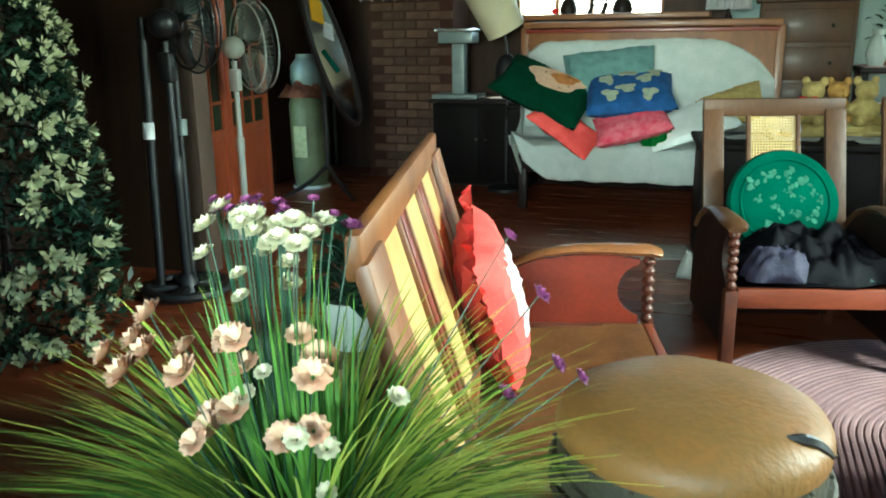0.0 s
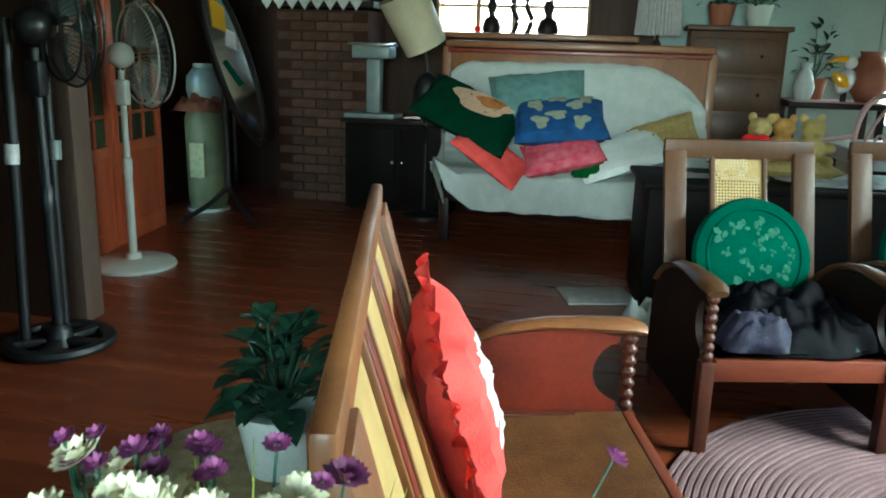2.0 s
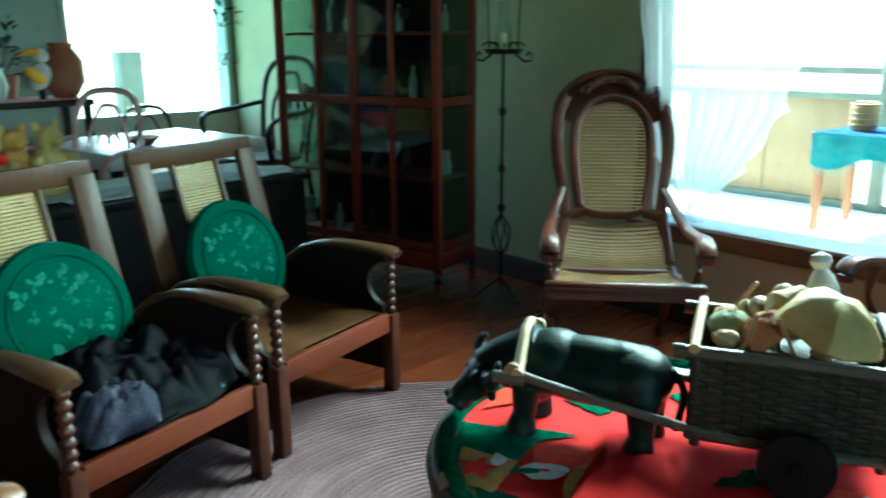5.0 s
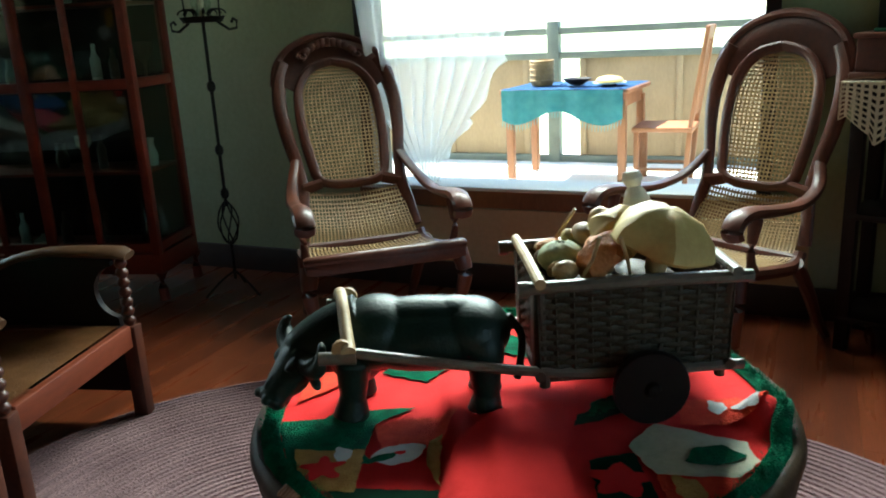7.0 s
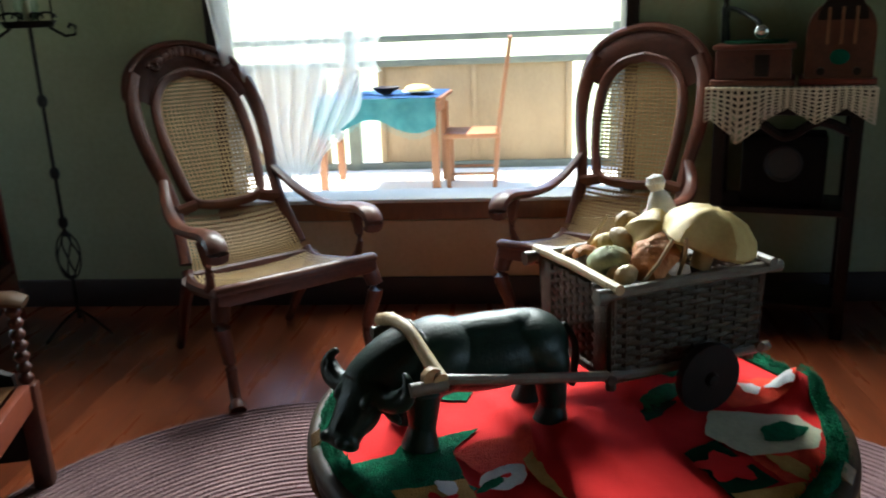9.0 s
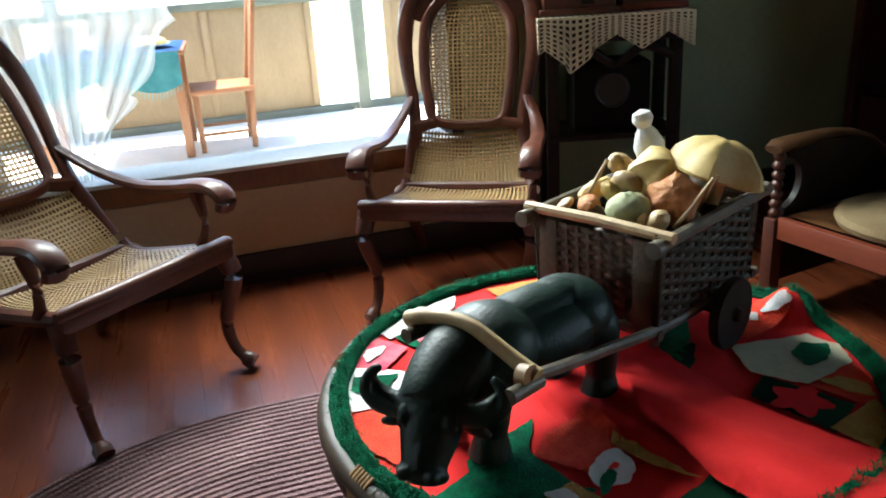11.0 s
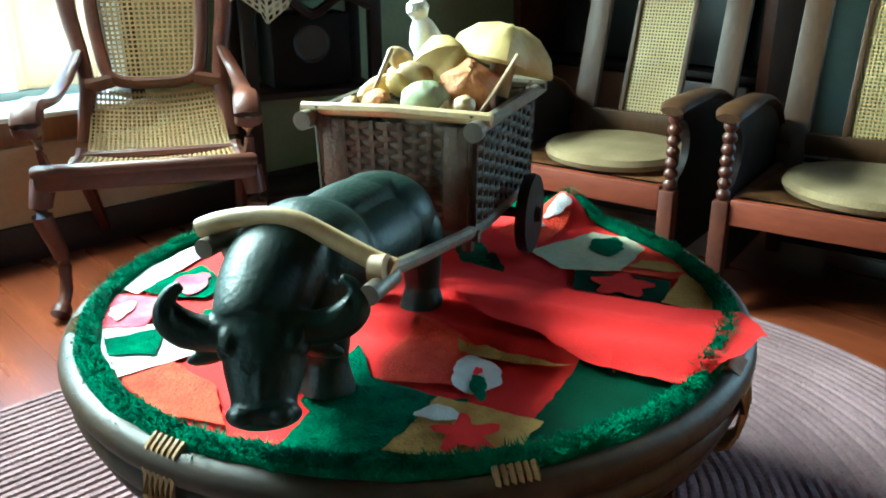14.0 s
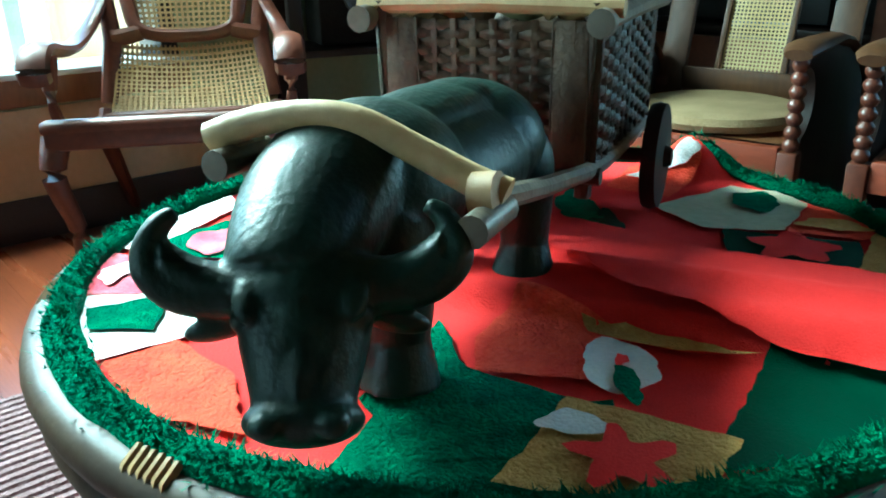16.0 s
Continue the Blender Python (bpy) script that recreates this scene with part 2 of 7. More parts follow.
    blade=mat("grass_blade", (0.10, 0.22, 0.03), (0.04, 0.11, 0.02), rough=0.45, scale=10, fine=40, bump=0.05),
    bladepale=mat("yellow_grass_blade", (0.48, 0.50, 0.09), (0.24, 0.34, 0.06), rough=0.45, scale=10, fine=40, bump=0.05),
    petal=mat("peach_petal", (0.62, 0.44, 0.30), (0.55, 0.31, 0.21), rough=0.7, scale=40),
    petalwhite=mat("cream_petal", (0.58, 0.55, 0.38), (0.45, 0.44, 0.30), rough=0.7, scale=40),
    petalpurple=mat("purple_petal", (0.18, 0.032, 0.13), (0.10, 0.016, 0.075), rough=0.7, scale=40),
    tip=mat("frosted_leaf_tip", (0.42, 0.42, 0.25), (0.25, 0.28, 0.14), rough=0.7, scale=30),
    leather=mat("worn_tan_leather", (0.23, 0.095, 0.020), (0.12, 0.068, 0.021), rough=0.5, scale=4.5, fine=100, bump=0.2, spec=0.35),
    leatherdark=mat("dark_leather_band", (0.05, 0.045, 0.025), (0.025, 0.022, 0.014), rough=0.6, scale=9, bump=0.4),
    porchwood=mat("porch_panel", (0.30, 0.21, 0.12), (0.22, 0.15, 0.085), rough=0.7, scale=4, fine=60, stretch=(1, 1, 0.4)),
    porchgrey=mat("porch_rail_paint", (0.15, 0.16, 0.13), (0.10, 0.11, 0.09), rough=0.7, scale=5),
    concrete=mat("pale_concrete", (0.74, 0.72, 0.67), (0.62, 0.60, 0.56), rough=0.9, scale=1.5, fine=60, bump=0.2),
    ground=mat("pale_ground", (0.30, 0.32, 0.20), (0.20, 0.24, 0.12), rough=1.0, scale=0.6, fine=12, bump=0.4),
    tablewood=mat("orange_brown_wood", (0.27, 0.11, 0.048), (0.18, 0.07, 0.03), rough=0.5, scale=5, stretch=(1, 1, 0.3)),
    crochet=cane_mat("crochet_lace", (0.68, 0.60, 0.42), (0.56, 0.48, 0.33), 0.024),
    gloss=mat("smooth_white_cloth", (0.80, 0.80, 0.78), (0.72, 0.72, 0.71), rough=0.30, scale=6, bump=0.05, coat=0.3),
    strawmat=mat("straw_lace", (0.44, 0.34, 0.17), (0.26, 0.19, 0.09), rough=0.85, scale=40, fine=200, bump=0.7),
    paper=mat("white_paper", (0.7, 0.7, 0.68), rough=0.85, scale=20),
    plush=mat("yellow_plush", (0.52, 0.40, 0.14), (0.36, 0.26, 0.09), rough=0.95, scale=30, fine=220, bump=0.8),
    clay=mat("terracotta", (0.30, 0.10, 0.05), (0.2, 0.065, 0.03), rough=0.7, scale=9),
    ceramic=mat("pale_glaze", (0.55, 0.60, 0.55), (0.42, 0.48, 0.44), rough=0.2, scale=9),
    doorred=mat("door_varnish", (0.55, 0.12, 0.045), (0.36, 0.075, 0.03), rough=0.4, scale=6, fine=70, stretch=(1, 1, 0.3), bump=0.05),
    glass=glass_mat("window_glass"),
    glassdoor=glass_mat("cabinet_glass", (0.82, 0.9, 0.86), 0.10, 0.04),
    greenglass=glass_mat("green_glass", (0.20, 0.33, 0.22), 0.1, 0.1),
    mirror=mat("mirror_silver", (0.75, 0.75, 0.73), (0.7, 0.7, 0.69), rough=0.06, metal=1.0, scale=4, bump=0.0),
    amber=mat("amber_glass", (0.80, 0.42, 0.02), (0.7, 0.33, 0.015), rough=0.15, scale=9, bump=0.0),
    curtain=sheer_mat("white_voile", (0.93, 0.94, 0.94), 0.55),
    bag=sheer_mat("green_plastic_bag", (0.02, 0.26, 0.05), 0.9),
)


# ---- shapes ----
def bmn():
    return bmesh.new()


def box(bm, c, s, rot=None, bev=0.0):
    g = bmesh.ops.create_cube(bm, size=1.0, matrix=Matrix.Translation(c) @ (rot or Matrix()) @ Matrix.Diagonal((*s, 1)))
    if bev:
        edges = list({e for v in g["verts"] for e in v.link_edges})
        bmesh.ops.bevel(bm, geom=edges, offset=bev, segments=2, profile=0.5, affect="EDGES")
    return bm


def bar(bm, p, q, w, d, bev=0.004):
    """A squared bar from p to q: w across, d deep (towards the bar's own y)."""
    p, q = Vector(p), Vector(q)
    v = q - p
    rot = v.to_track_quat("Z", "Y").to_matrix().to_4x4()
    return box(bm, (p + q) / 2, (w, d, v.length), rot, bev)


def cyl(bm, p, q, r1, r2=None, n=12):
    p, q = Vector(p), Vector(q)
    v = q - p
    rot = v.to_track_quat("Z", "Y").to_matrix().to_4x4()
    bmesh.ops.create_cone(bm, cap_ends=True, segments=n, radius1=r1, radius2=r1 if r2 is None else r2, depth=v.length, matrix=Matrix.Translation((p + q) / 2) @ rot)
    return bm


def tube(bm, pts, r, n=8, flat=1.0, closed=False, up=(0, 0, 1)):
    """A round or flattened tube along points; r may be a list."""
    pts = [Vector(p) for p in pts]
    k = len(pts)
    rs = list(r) if isinstance(r, (list, tuple)) else [r] * k
    rings = []
    for i, p in enumerate(pts):
        t = (pts[(i + 1) % k] - pts[i - 1]) if closed else (pts[min(i + 1, k - 1)] - pts[max(i - 1, 0)])
        t.normalize()
        a = t.cross(Vector(up))
        if a.length < 1e-4:
            a = t.cross(Vector((1, 0, 0)))
        a.normalize()
        b = a.cross(t)
        rings.append([bm.verts.new(p + (a * math.cos(6.28319 * j / n) + b * math.sin(6.28319 * j / n) * flat) * rs[i]) for j in range(n)])
    for i in range(k if closed else k - 1):
        A, B = rings[i], rings[(i + 1) % k]
        for j in range(n):
            bm.faces.new((A[j], A[(j + 1) % n], B[(j + 1) % n], B[j]))
    if not closed:
        bm.faces.new(rings[0][::-1])
        bm.faces.new(rings[-1])
    return bm


def lathe(bm, prof, n=20, m=None):
    m = m or Matrix()
    rings = []
    for r, z in prof:
        rings.append([bm.verts.new(m @ Vector((r * math.cos(6.28319 * j / n), r * math.sin(6.28319 * j / n), z))) for j in range(n)])
    for A, B in zip(rings, rings[1:]):
        for j in range(n):
            bm.faces.new((A[j], A[(j + 1) % n], B[(j + 1) % n], B[j]))
    if prof[0][0] > 1e-5:
        bm.faces.new(rings[0][::-1])
    if prof[-1][0] > 1e-5:
        bm.faces.new(rings[-1])
    return bm


def ell(bm, c, r, rot=None, u=14, v=9):
    bmesh.ops.create_uvsphere(bm, u_segments=u, v_segments=v, radius=1.0, matrix=Matrix.Translation(c) @ (rot or Matrix()) @ Matrix.Diagonal((*r, 1)))
    return bm


def prism(bm, outline, t, m=None):
    """A flat outline (x, y) given thickness t along z."""
    m = m or Matrix()
    a = [bm.verts.new(m @ Vector((x, y, 0))) for x, y in outline]
    b = [bm.verts.new(m @ Vector((x, y, t))) for x, y in outline]
    bm.faces.new(a[::-1])
    bm.faces.new(b)
    k = len(a)
    for i in range(k):
        bm.faces.new((a[i], a[(i + 1) % k], b[(i + 1) % k], b[i]))
    return bm


def sheet(bm, f, nu, nv, thick=0.0, uv=None):
    """A surface f(u, v), u and v from 0 to 1."""
    vs = [[bm.verts.new(f(i / nu, j / nv)) for j in range(nv + 1)] for i in range(nu + 1)]
    lay = bm.loops.layers.uv.verify() if uv else None
    for i in range(nu):
        for j in range(nv):
            q = bm.faces.new((vs[i][j], vs[i + 1][j], vs[i + 1][j + 1], vs[i][j + 1]))
            if uv:
                for lp, (a, b) in zip(q.loops, ((i, j), (i + 1, j), (i + 1, j + 1), (i, j + 1))):
                    lp[lay].uv = (a / nu * uv[0], b / nv * uv[1])
    if thick:
        bmesh.ops.solidify(bm, geom=bm.faces[:], thickness=thick)
    return bm


def mesh_of(name, bm, material, sharp=38):
    bmesh.ops.recalc_face_normals(bm, faces=bm.faces[:])
    me = bpy.data.meshes.new(name)
    bm.to_mesh(me)
    bm.free()
    me.materials.append(material)
    me.shade_smooth()
    me.set_sharp_from_angle(angle=radians(sharp))
    return me


def part(name, bm, material, parent, label="", sharp=38):
    ob = new(name, mesh_of(name, bm, material, sharp))
    ob.parent = parent
    return tagged(ob, label)


def again(name, ob, parent, m=None):
    """The same mesh once more, as a part of its own."""
    o = new(name, ob.data)
    o.parent = parent
    if m is not None:
        o.matrix_basis = m
    return o


def thing(name, m, label, category, group=""):
    ob = new(name)
    ob.empty_display_size = 0.1
    ob.matrix_basis = m
    return tagged(ob, label, category, group)


def single(name, bm, material, m, label, category, group="", sharp=38, kind=""):
    ob = new(name, mesh_of(name, bm, material, sharp))
    ob.matrix_basis = m
    return tagged(ob, label, category, group, kind)


def setting(name, bm, material, label="", category="", sharp=30):
    return tagged(new(name, mesh_of(name, bm, material, sharp)), label, category, "", "structure")


def wob(p, s=1.0, seed=0.0):
    return noise.noise(Vector(p) * s + Vector((seed, seed * 1.7, -seed)))


def cushion(bm, w, d, h, m=None, nu=14, puff=0.45, seed=1.0, crumple=0.02):
    """A soft pillow: corners drawn in, faces puffed and creased."""
    m = m or Matrix()
    for sgn in (1, -1):
        def f(u, v):
            x, y = (u - 0.5) * 2, (v - 0.5) * 2
            e = max(0.0, (1 - x ** 4) * (1 - y ** 4)) ** puff
            pin = 1 - 0.07 * (1 - abs(x)) * abs(y) ** 3 - 0.07 * (1 - abs(y)) * abs(x) ** 3
            z = sgn * h / 2 * e + crumple * e * wob((x * w * 3, y * d * 3, sgn), 4, seed)
            return m @ Vector((x * w / 2 * pin, y * d / 2 * pin, z))
        sheet(bm, f, nu, nu)
    bmesh.ops.remove_doubles(bm, verts=bm.verts[:], dist=0.0005)
    return bm


# ---- the room ----
XW, XE, YS, YN, ZC = -3.2, 3.45, -0.7, 7.5, 2.75
TH = 0.14


def wall_with_openings(name, axis, at_, lo, hi, openings, material, label):
    """A wall across x or y at at_, from lo to hi, with rectangular holes (a, b, z0, z1)."""
    bm = bmn()

    def slab(a, b, z0, z1):
        if b - a < 1e-3 or z1 - z0 < 1e-3:
            return
        c = ((a + b) / 2, (z0 + z1) / 2)
        if axis == "x":
            box(bm, (at_, c[0], c[1]), (TH, b - a, z1 - z0))
        else:
            box(bm, (c[0], at_, c[1]), (b - a, TH, z1 - z0))
    cur = lo
    for a, b, z0, z1 in sorted(openings):
        slab(cur, a, 0, ZC)
        slab(a, b, 0, z0)
        slab(a, b, z1, ZC)
        cur = b
    slab(cur, hi, 0, ZC)
    return setting(name, bm, material, label, "wall")


WIN_E = (1.81, 3.52, 0.49, 2.32)
WIN_N = (2.15, 3.38, 0.80, 2.15)
WIN_S = (-1.30, -0.08, 1.36, 1.95)
# added, unseen south opening that lets in fill light
WIN_ADDED = (-0.35, 0.95, 0.85, 2.0)
wall_with_openings("wall_east", "x", XE + TH / 2, YS, YN, [WIN_E], M["wall"], "pale green painted plaster wall with a wide window")
wall_with_openings("wall_north", "y", YN + TH / 2, XW - TH, XE + TH, [WIN_N, WIN_S], M["wallblue"], "pale painted wall with two windows")
wall_with_openings("wall_south", "y", YS - TH / 2, XW - TH, XE + TH, [WIN_ADDED], M["wallblue"], "pale blue-green painted wall with an added, unseen window")
wall_with_openings("wall_west", "x", XW - TH / 2, YS, YN, [(4.15, 5.6, 0.0, 2.2)], M["wallwood"], "dark wooden wall with a doorway")
setting("ceiling", box(bmn(), (0.1, 3.4, ZC + 0.05), (7.0, 8.6, 0.1)), M["ceil"], "plain painted ceiling", "ceiling")
setting("wall_north_boarding", box(bmn(), (-1.35, YN - 0.02, 1.35 / 2), (3.6, 0.03, 1.35)), M["wallwood"], "dark boarded lower wall", "wall")
bm = bmn()
for a, b in ((XW, -1.32), (-0.06, 0.45)):
    box(bm, ((a + b) / 2, YN - 0.02, 2.05), (b - a, 0.03, 1.4))
setting("wall_north_boarding_upper", bm, M["wallwood"], "dark boarded wall beside the small window", "wall")
# stub of wall and its post beside the folding door
setting("wall_stub", box(bmn(), (-2.70, 3.84, ZC / 2), (0.98, 0.1, ZC)), M["wallwood"], "short dark wooden wall", "wall")
setting("post", box(bmn(), (-2.145, 3.84, ZC / 2), (0.13, 0.13, ZC), None, 0.008), M["postwood"], "worn brown wooden post", "post")

floor = setting("floor", box(bmn(), (0.1, 3.4, -0.06), (7.0, 8.6, 0.08)), M["gap"], "dark reddish-brown polished plank floor", "floor")

# skirting, dado and sill below the wide window
bm = box(bmn(), (XE - 0.012, (YS + YN) / 2, 0.065), (0.024, YN - YS, 0.13), None, 0.004)
setting("baseboard", bm, M["base"], "dark wooden skirting board", "baseboard")
# cream strip whose colour also holds the warm bounce off the floor
setting("dado", box(bmn(), (XE - 0.004, 2.66, 0.26), (0.008, 2.1, 0.26)), M["dado"], "cream wall below the window, warm floor bounce in its colour", "wall")
bm = box(bmn(), (XE - 0.02, 2.665, 0.445), (0.05, 1.86, 0.085), None, 0.006)
setting("trim", bm, M["woodmid"], "reddish wooden apron board below the sill", "trim")
sill = setting("window_sill", box(bmn(), (XE + 0.05, 2.665, 0.492), (0.22, 1.90, 0.018), None, 0.005), M["concrete"], "pale sunlit window sill", "sill")


def window_frame(name, axis, at_, a, b, z0, z1, w, material, mullions=(), rails=(), label=""):
    th = thing(name, Matrix(), label or "dark wooden window frame", "window")
    th["kind"] = "structure"
    d = TH + 0.05

    def piece(nm, u0, u1, v0, v1, dd=d):
        bm = bmn()
        if axis == "x":
            box(bm, (at_, (u0 + u1) / 2, (v0 + v1) / 2), (dd, u1 - u0, v1 - v0), None, 0.004)
        else:
            box(bm, ((u0 + u1) / 2, at_, (v0 + v1) / 2), (u1 - u0, dd, v1 - v0), None, 0.004)
        part(nm, bm, material, th)
    piece("jamb", a - w, a + 0.004, z0 - 0.004, z1 + w)
    piece("jamb", b - 0.004, b + w, z0 - 0.004, z1 + w)
    piece("head", a + 0.004, b - 0.004, z1 - 0.004, z1 + w)
    for m_ in mullions:
        piece("mullion", m_ - 0.018, m_ + 0.018, z0, z1 - 0.004, 0.04)
    for r_ in rails:
        piece("glazing_bar", a + 0.004, b - 0.004, r_ - 0.012, r_ + 0.012, 0.035)
    return th


window_frame("window_1", "x", XE + TH / 2, WIN_E[0], WIN_E[1], WIN_E[2] + 0.012, WIN_E[3], 0.05, M["wooddark"], label="dark wooden frame of the wide open window")
window_frame("window_2", "y", YN + TH / 2, WIN_N[0], WIN_N[1], WIN_N[2], WIN_N[3], 0.05, M["wallblue"], label="pale painted frame of the far bright window")
window_frame("window_3", "y", YN + TH / 2, WIN_S[0], WIN_S[1], WIN_S[2], WIN_S[3], 0.05, M["woodmid"], (-0.98, -0.68, -0.38), (1.62,), label="small wooden window with glazing bars")
# frame round the added south opening
window_frame("window_added", "y", YS - TH / 2, WIN_ADDED[0], WIN_ADDED[1], WIN_ADDED[2], WIN_ADDED[3], 0.06, M["woodmid"], label="wooden frame of an added window, out of view")


# folding glazed door, half open
def folding_door():
    th = thing("door_1", Matrix(), "half-open folding red-brown wooden door with small green glass panes", "door")
    th["kind"] = "structure"
    x, y = -2.27, 3.93
    for turn in (128, 101, 96):
        m = pose(x, y, 0, 0, 0, turn)
        x, y = x + 0.66 * math.cos(radians(turn)), y + 0.66 * math.sin(radians(turn))

        def piece(nm, c, s, mt="doorred", bev=0.004, up=None):
            bm = box(bmn(), c, s, None, bev)
            bm.transform(m)
            return part(nm, bm, M[mt], up or th)
        leaf = piece("leaf", (0.325, 0, 0.345), (0.53, 0.018, 0.46), bev=0.003)
        for c, s in (((0.035, 0, 1.05), (0.066, 0.04, 2.1)), ((0.615, 0, 1.05), (0.066, 0.04, 2.1))):
            piece("stile", c, s, up=leaf)
        for z, h in ((0.06, 0.12), (0.605, 0.07), (2.06, 0.08)):
            piece("rail", (0.325, 0, z), (0.51, 0.036, h), up=leaf)
        for k in range(1, 3):
            piece("glazing_bar", (0.07 + 0.17 * k, 0, 1.33), (0.022, 0.03, 1.38), up=leaf)
        for z in (0.82, 1.20, 1.60):
            piece("glazing_bar", (0.325, 0.001, z), (0.51, 0.028, 0.022), up=leaf)
        piece("pane", (0.325, 0, 1.33), (0.51, 0.004, 1.38), "doorpane", 0, leaf)


folding_door()

# ---- the porch outside the wide window ----
setting("porch_floor", box(bmn(), (5.45, 3.4, -0.05), (3.7, 9.0, 0.08)), M["concrete"], "sunlit pale concrete porch floor", "floor")
# eave out of view, added to block direct sun at the wide window
setting("porch_roof", box(bmn(), (4.35, 3.4, 2.42), (1.5, 9.4, 0.08)), M["ceil"], "unseen porch eave added to keep sun out of the window", "roof")
setting("ground", box(bmn(), (0, 0, -0.6), (600, 600, 0.2)), M["ground"], "pale sunlit ground", "ground")


def porch_railing():
    th = thing("porch_railing", pose(6.9, 0, 0), "porch railing with brown solid panels and dark rails", "railing")
    for y in (-0.2, 1.42, 3.64, 5.6):
        part("post", box(bmn(), (0, y, 0.57), (0.1, 0.1, 1.2), None, 0.006), M["porchgrey"], th)
    for z in (1.09, 0.89):
        part("rail", box(bmn(), (0, 2.7, z), (0.06, 6.6, 0.055), None, 0.005), M["porchgrey"], th)
    part("rail", box(bmn(), (0, 2.7, 0.02), (0.06, 6.6, 0.06), None, 0.005), M["porchgrey"], th)
    for a, b in ((0.0, 1.2), (1.78, 3.42), (3.86, 5.35)):
        part("panel", box(bmn(), (0.01, (a + b) / 2, 0.46), (0.03, b - a, 0.82), None, 0.004), M["porchwood"], th)
        k = 2
        for i in range(k + 1):
            y = a + (b - a) * i / k
            part("stile", box(bmn(), (-0.014, min(max(y, a + 0.03), b - 0.03), 0.46), (0.02, 0.05, 0.80), None, 0.003), M["porchwood"], th)


porch_railing()


def porch_table():
    th = thing("porch_table", pose(6.15, 3.26, 0, 0, 0, -4), "orange-brown wooden table on the porch", "table")
    part("tabletop", box(bmn(), (0, 0, 0.685), (0.62, 0.98, 0.03), None, 0.006), M["tablewood"], th)
    part("apron", box(bmn(), (0, 0, 0.62), (0.52, 0.88, 0.10), None, 0.004), M["tablewood"], th)
    leg = part("leg", bar(bmn(), (0.25, 0.43, 0), (0.25, 0.43, 0.62), 0.055, 0.055), M["tablewood"], th)
    for sx, sy in ((-1, 0), (0, -1), (-1, -1)):
        again("leg", leg, th, Matrix.Translation((0.5 * sx, 0.86 * sy, 0)))
    cl = thing("table_runner", pose(6.15, 3.26, 0.702, 0, 0, -4), "blue and aqua fringed cloth hanging over the porch table", "tablecloth")
    def top(u, v):
        return Vector(((u - 0.5) * 0.66, (v - 0.5) * 0.94, 0.002 + 0.004 * wob((u * 5, v * 5, 0), 1)))
    part("cloth", sheet(bmn(), top, 8, 12, 0.004), M["blue"], cl)
    for sx, mt, hh, dx in ((-1, M["blue"], 0.10, 0.345), (-1, M["ltblue"], 0.20, 0.352)):
        def drop(u, v):
            return Vector((sx * (dx + 0.012 * math.sin(u * 24)), (u - 0.5) * 0.92, -v * hh * (1 + 0.25 * math.sin(u * 9))))
        part("drop", sheet(bmn(), drop, 40, 6, 0.003), mt, cl)
    for k in range(40):
        y = (k / 39 - 0.5) * 0.9
        z = -0.20 * (1 + 0.25 * math.sin(k / 39 * 9))
        part("fringe", cyl(bmn(), (-0.352, y, z), (-0.352, y + 0.004, z - 0.045), 0.003, 0.002, 5), M["ltblue"], cl)


porch_table()
bk = thing("woven_basket", pose(6.15, 3.52, 0.71), "tan woven basket on the porch table", "basket")
part("body", lathe(bmn(), [(0.075, 0), (0.088, 0.02), (0.09, 0.17), (0.098, 0.185), (0.09, 0.19), (0.08, 0.03)], 20), M["rattan"], bk)
for z in (0.04, 0.08, 0.12, 0.16):
    part("band", tube(bmn(), [(0.091 * math.cos(a * 0.3927), 0.091 * math.sin(a * 0.3927), z) for a in range(16)], 0.006, 6, closed=True), M["rattan"], bk)
single("bowl", lathe(bmn(), [(0.04, 0), (0.10, 0.04), (0.105, 0.05), (0.095, 0.045), (0.0, 0.01)], 20), M["wooddark"], pose(6.05, 3.22, 0.715), "dark shallow bowl on the porch table", "bowl")
pf = thing("plate_of_food", pose(6.05, 2.98, 0.715), "pale plate heaped with yellow food on the porch table", "plate")
part("plate", lathe(bmn(), [(0.05, 0), (0.12, 0.015), (0.12, 0.02), (0.0, 0.012)], 22), M["ceramic"], pf)
part("food", ell(bmn(), (0, 0, 0.03), (0.09, 0.10, 0.035)), M["yellow"], pf)


def porch_chair():
    th = thing("porch_chair", pose(6.1, 2.58, 0, 0, 0, 0), "orange-brown wooden dining chair on the porch", "chair")
    part("seat", box(bmn(), (0, 0, 0.405), (0.40, 0.42, 0.035), None, 0.008), M["tablewood"], th)
    for sx in (-1, 1):
        part("leg", bar(bmn(), (sx * 0.17, 0.18, 0), (sx * 0.17, 0.18, 0.39), 0.035, 0.035), M["tablewood"], th)
        part("leg", bar(bmn(), (sx * 0.17, -0.16, 0), (sx * 0.17, -0.19, 0.42), 0.035, 0.035), M["tablewood"], th)
        part("back_post", bar(bmn(), (sx * 0.17, -0.19, 0.42), (sx * 0.17, -0.29, 1.10), 0.035, 0.03), M["tablewood"], th)
        part("stretcher", bar(bmn(), (sx * 0.17, 0.17, 0.12), (sx * 0.17, -0.16, 0.12), 0.02, 0.02, 0.002), M["tablewood"], th)
    part("top_rail", bar(bmn(), (-0.17, -0.285, 1.06), (0.17, -0.285, 1.06), 0.02, 0.09), M["tablewood"], th)
    for k in (-0.07, 0.0, 0.07):
        part("slat", bar(bmn(), (k, -0.21, 0.5), (k, -0.28, 1.03), 0.03, 0.012, 0.002), M["tablewood"], th)


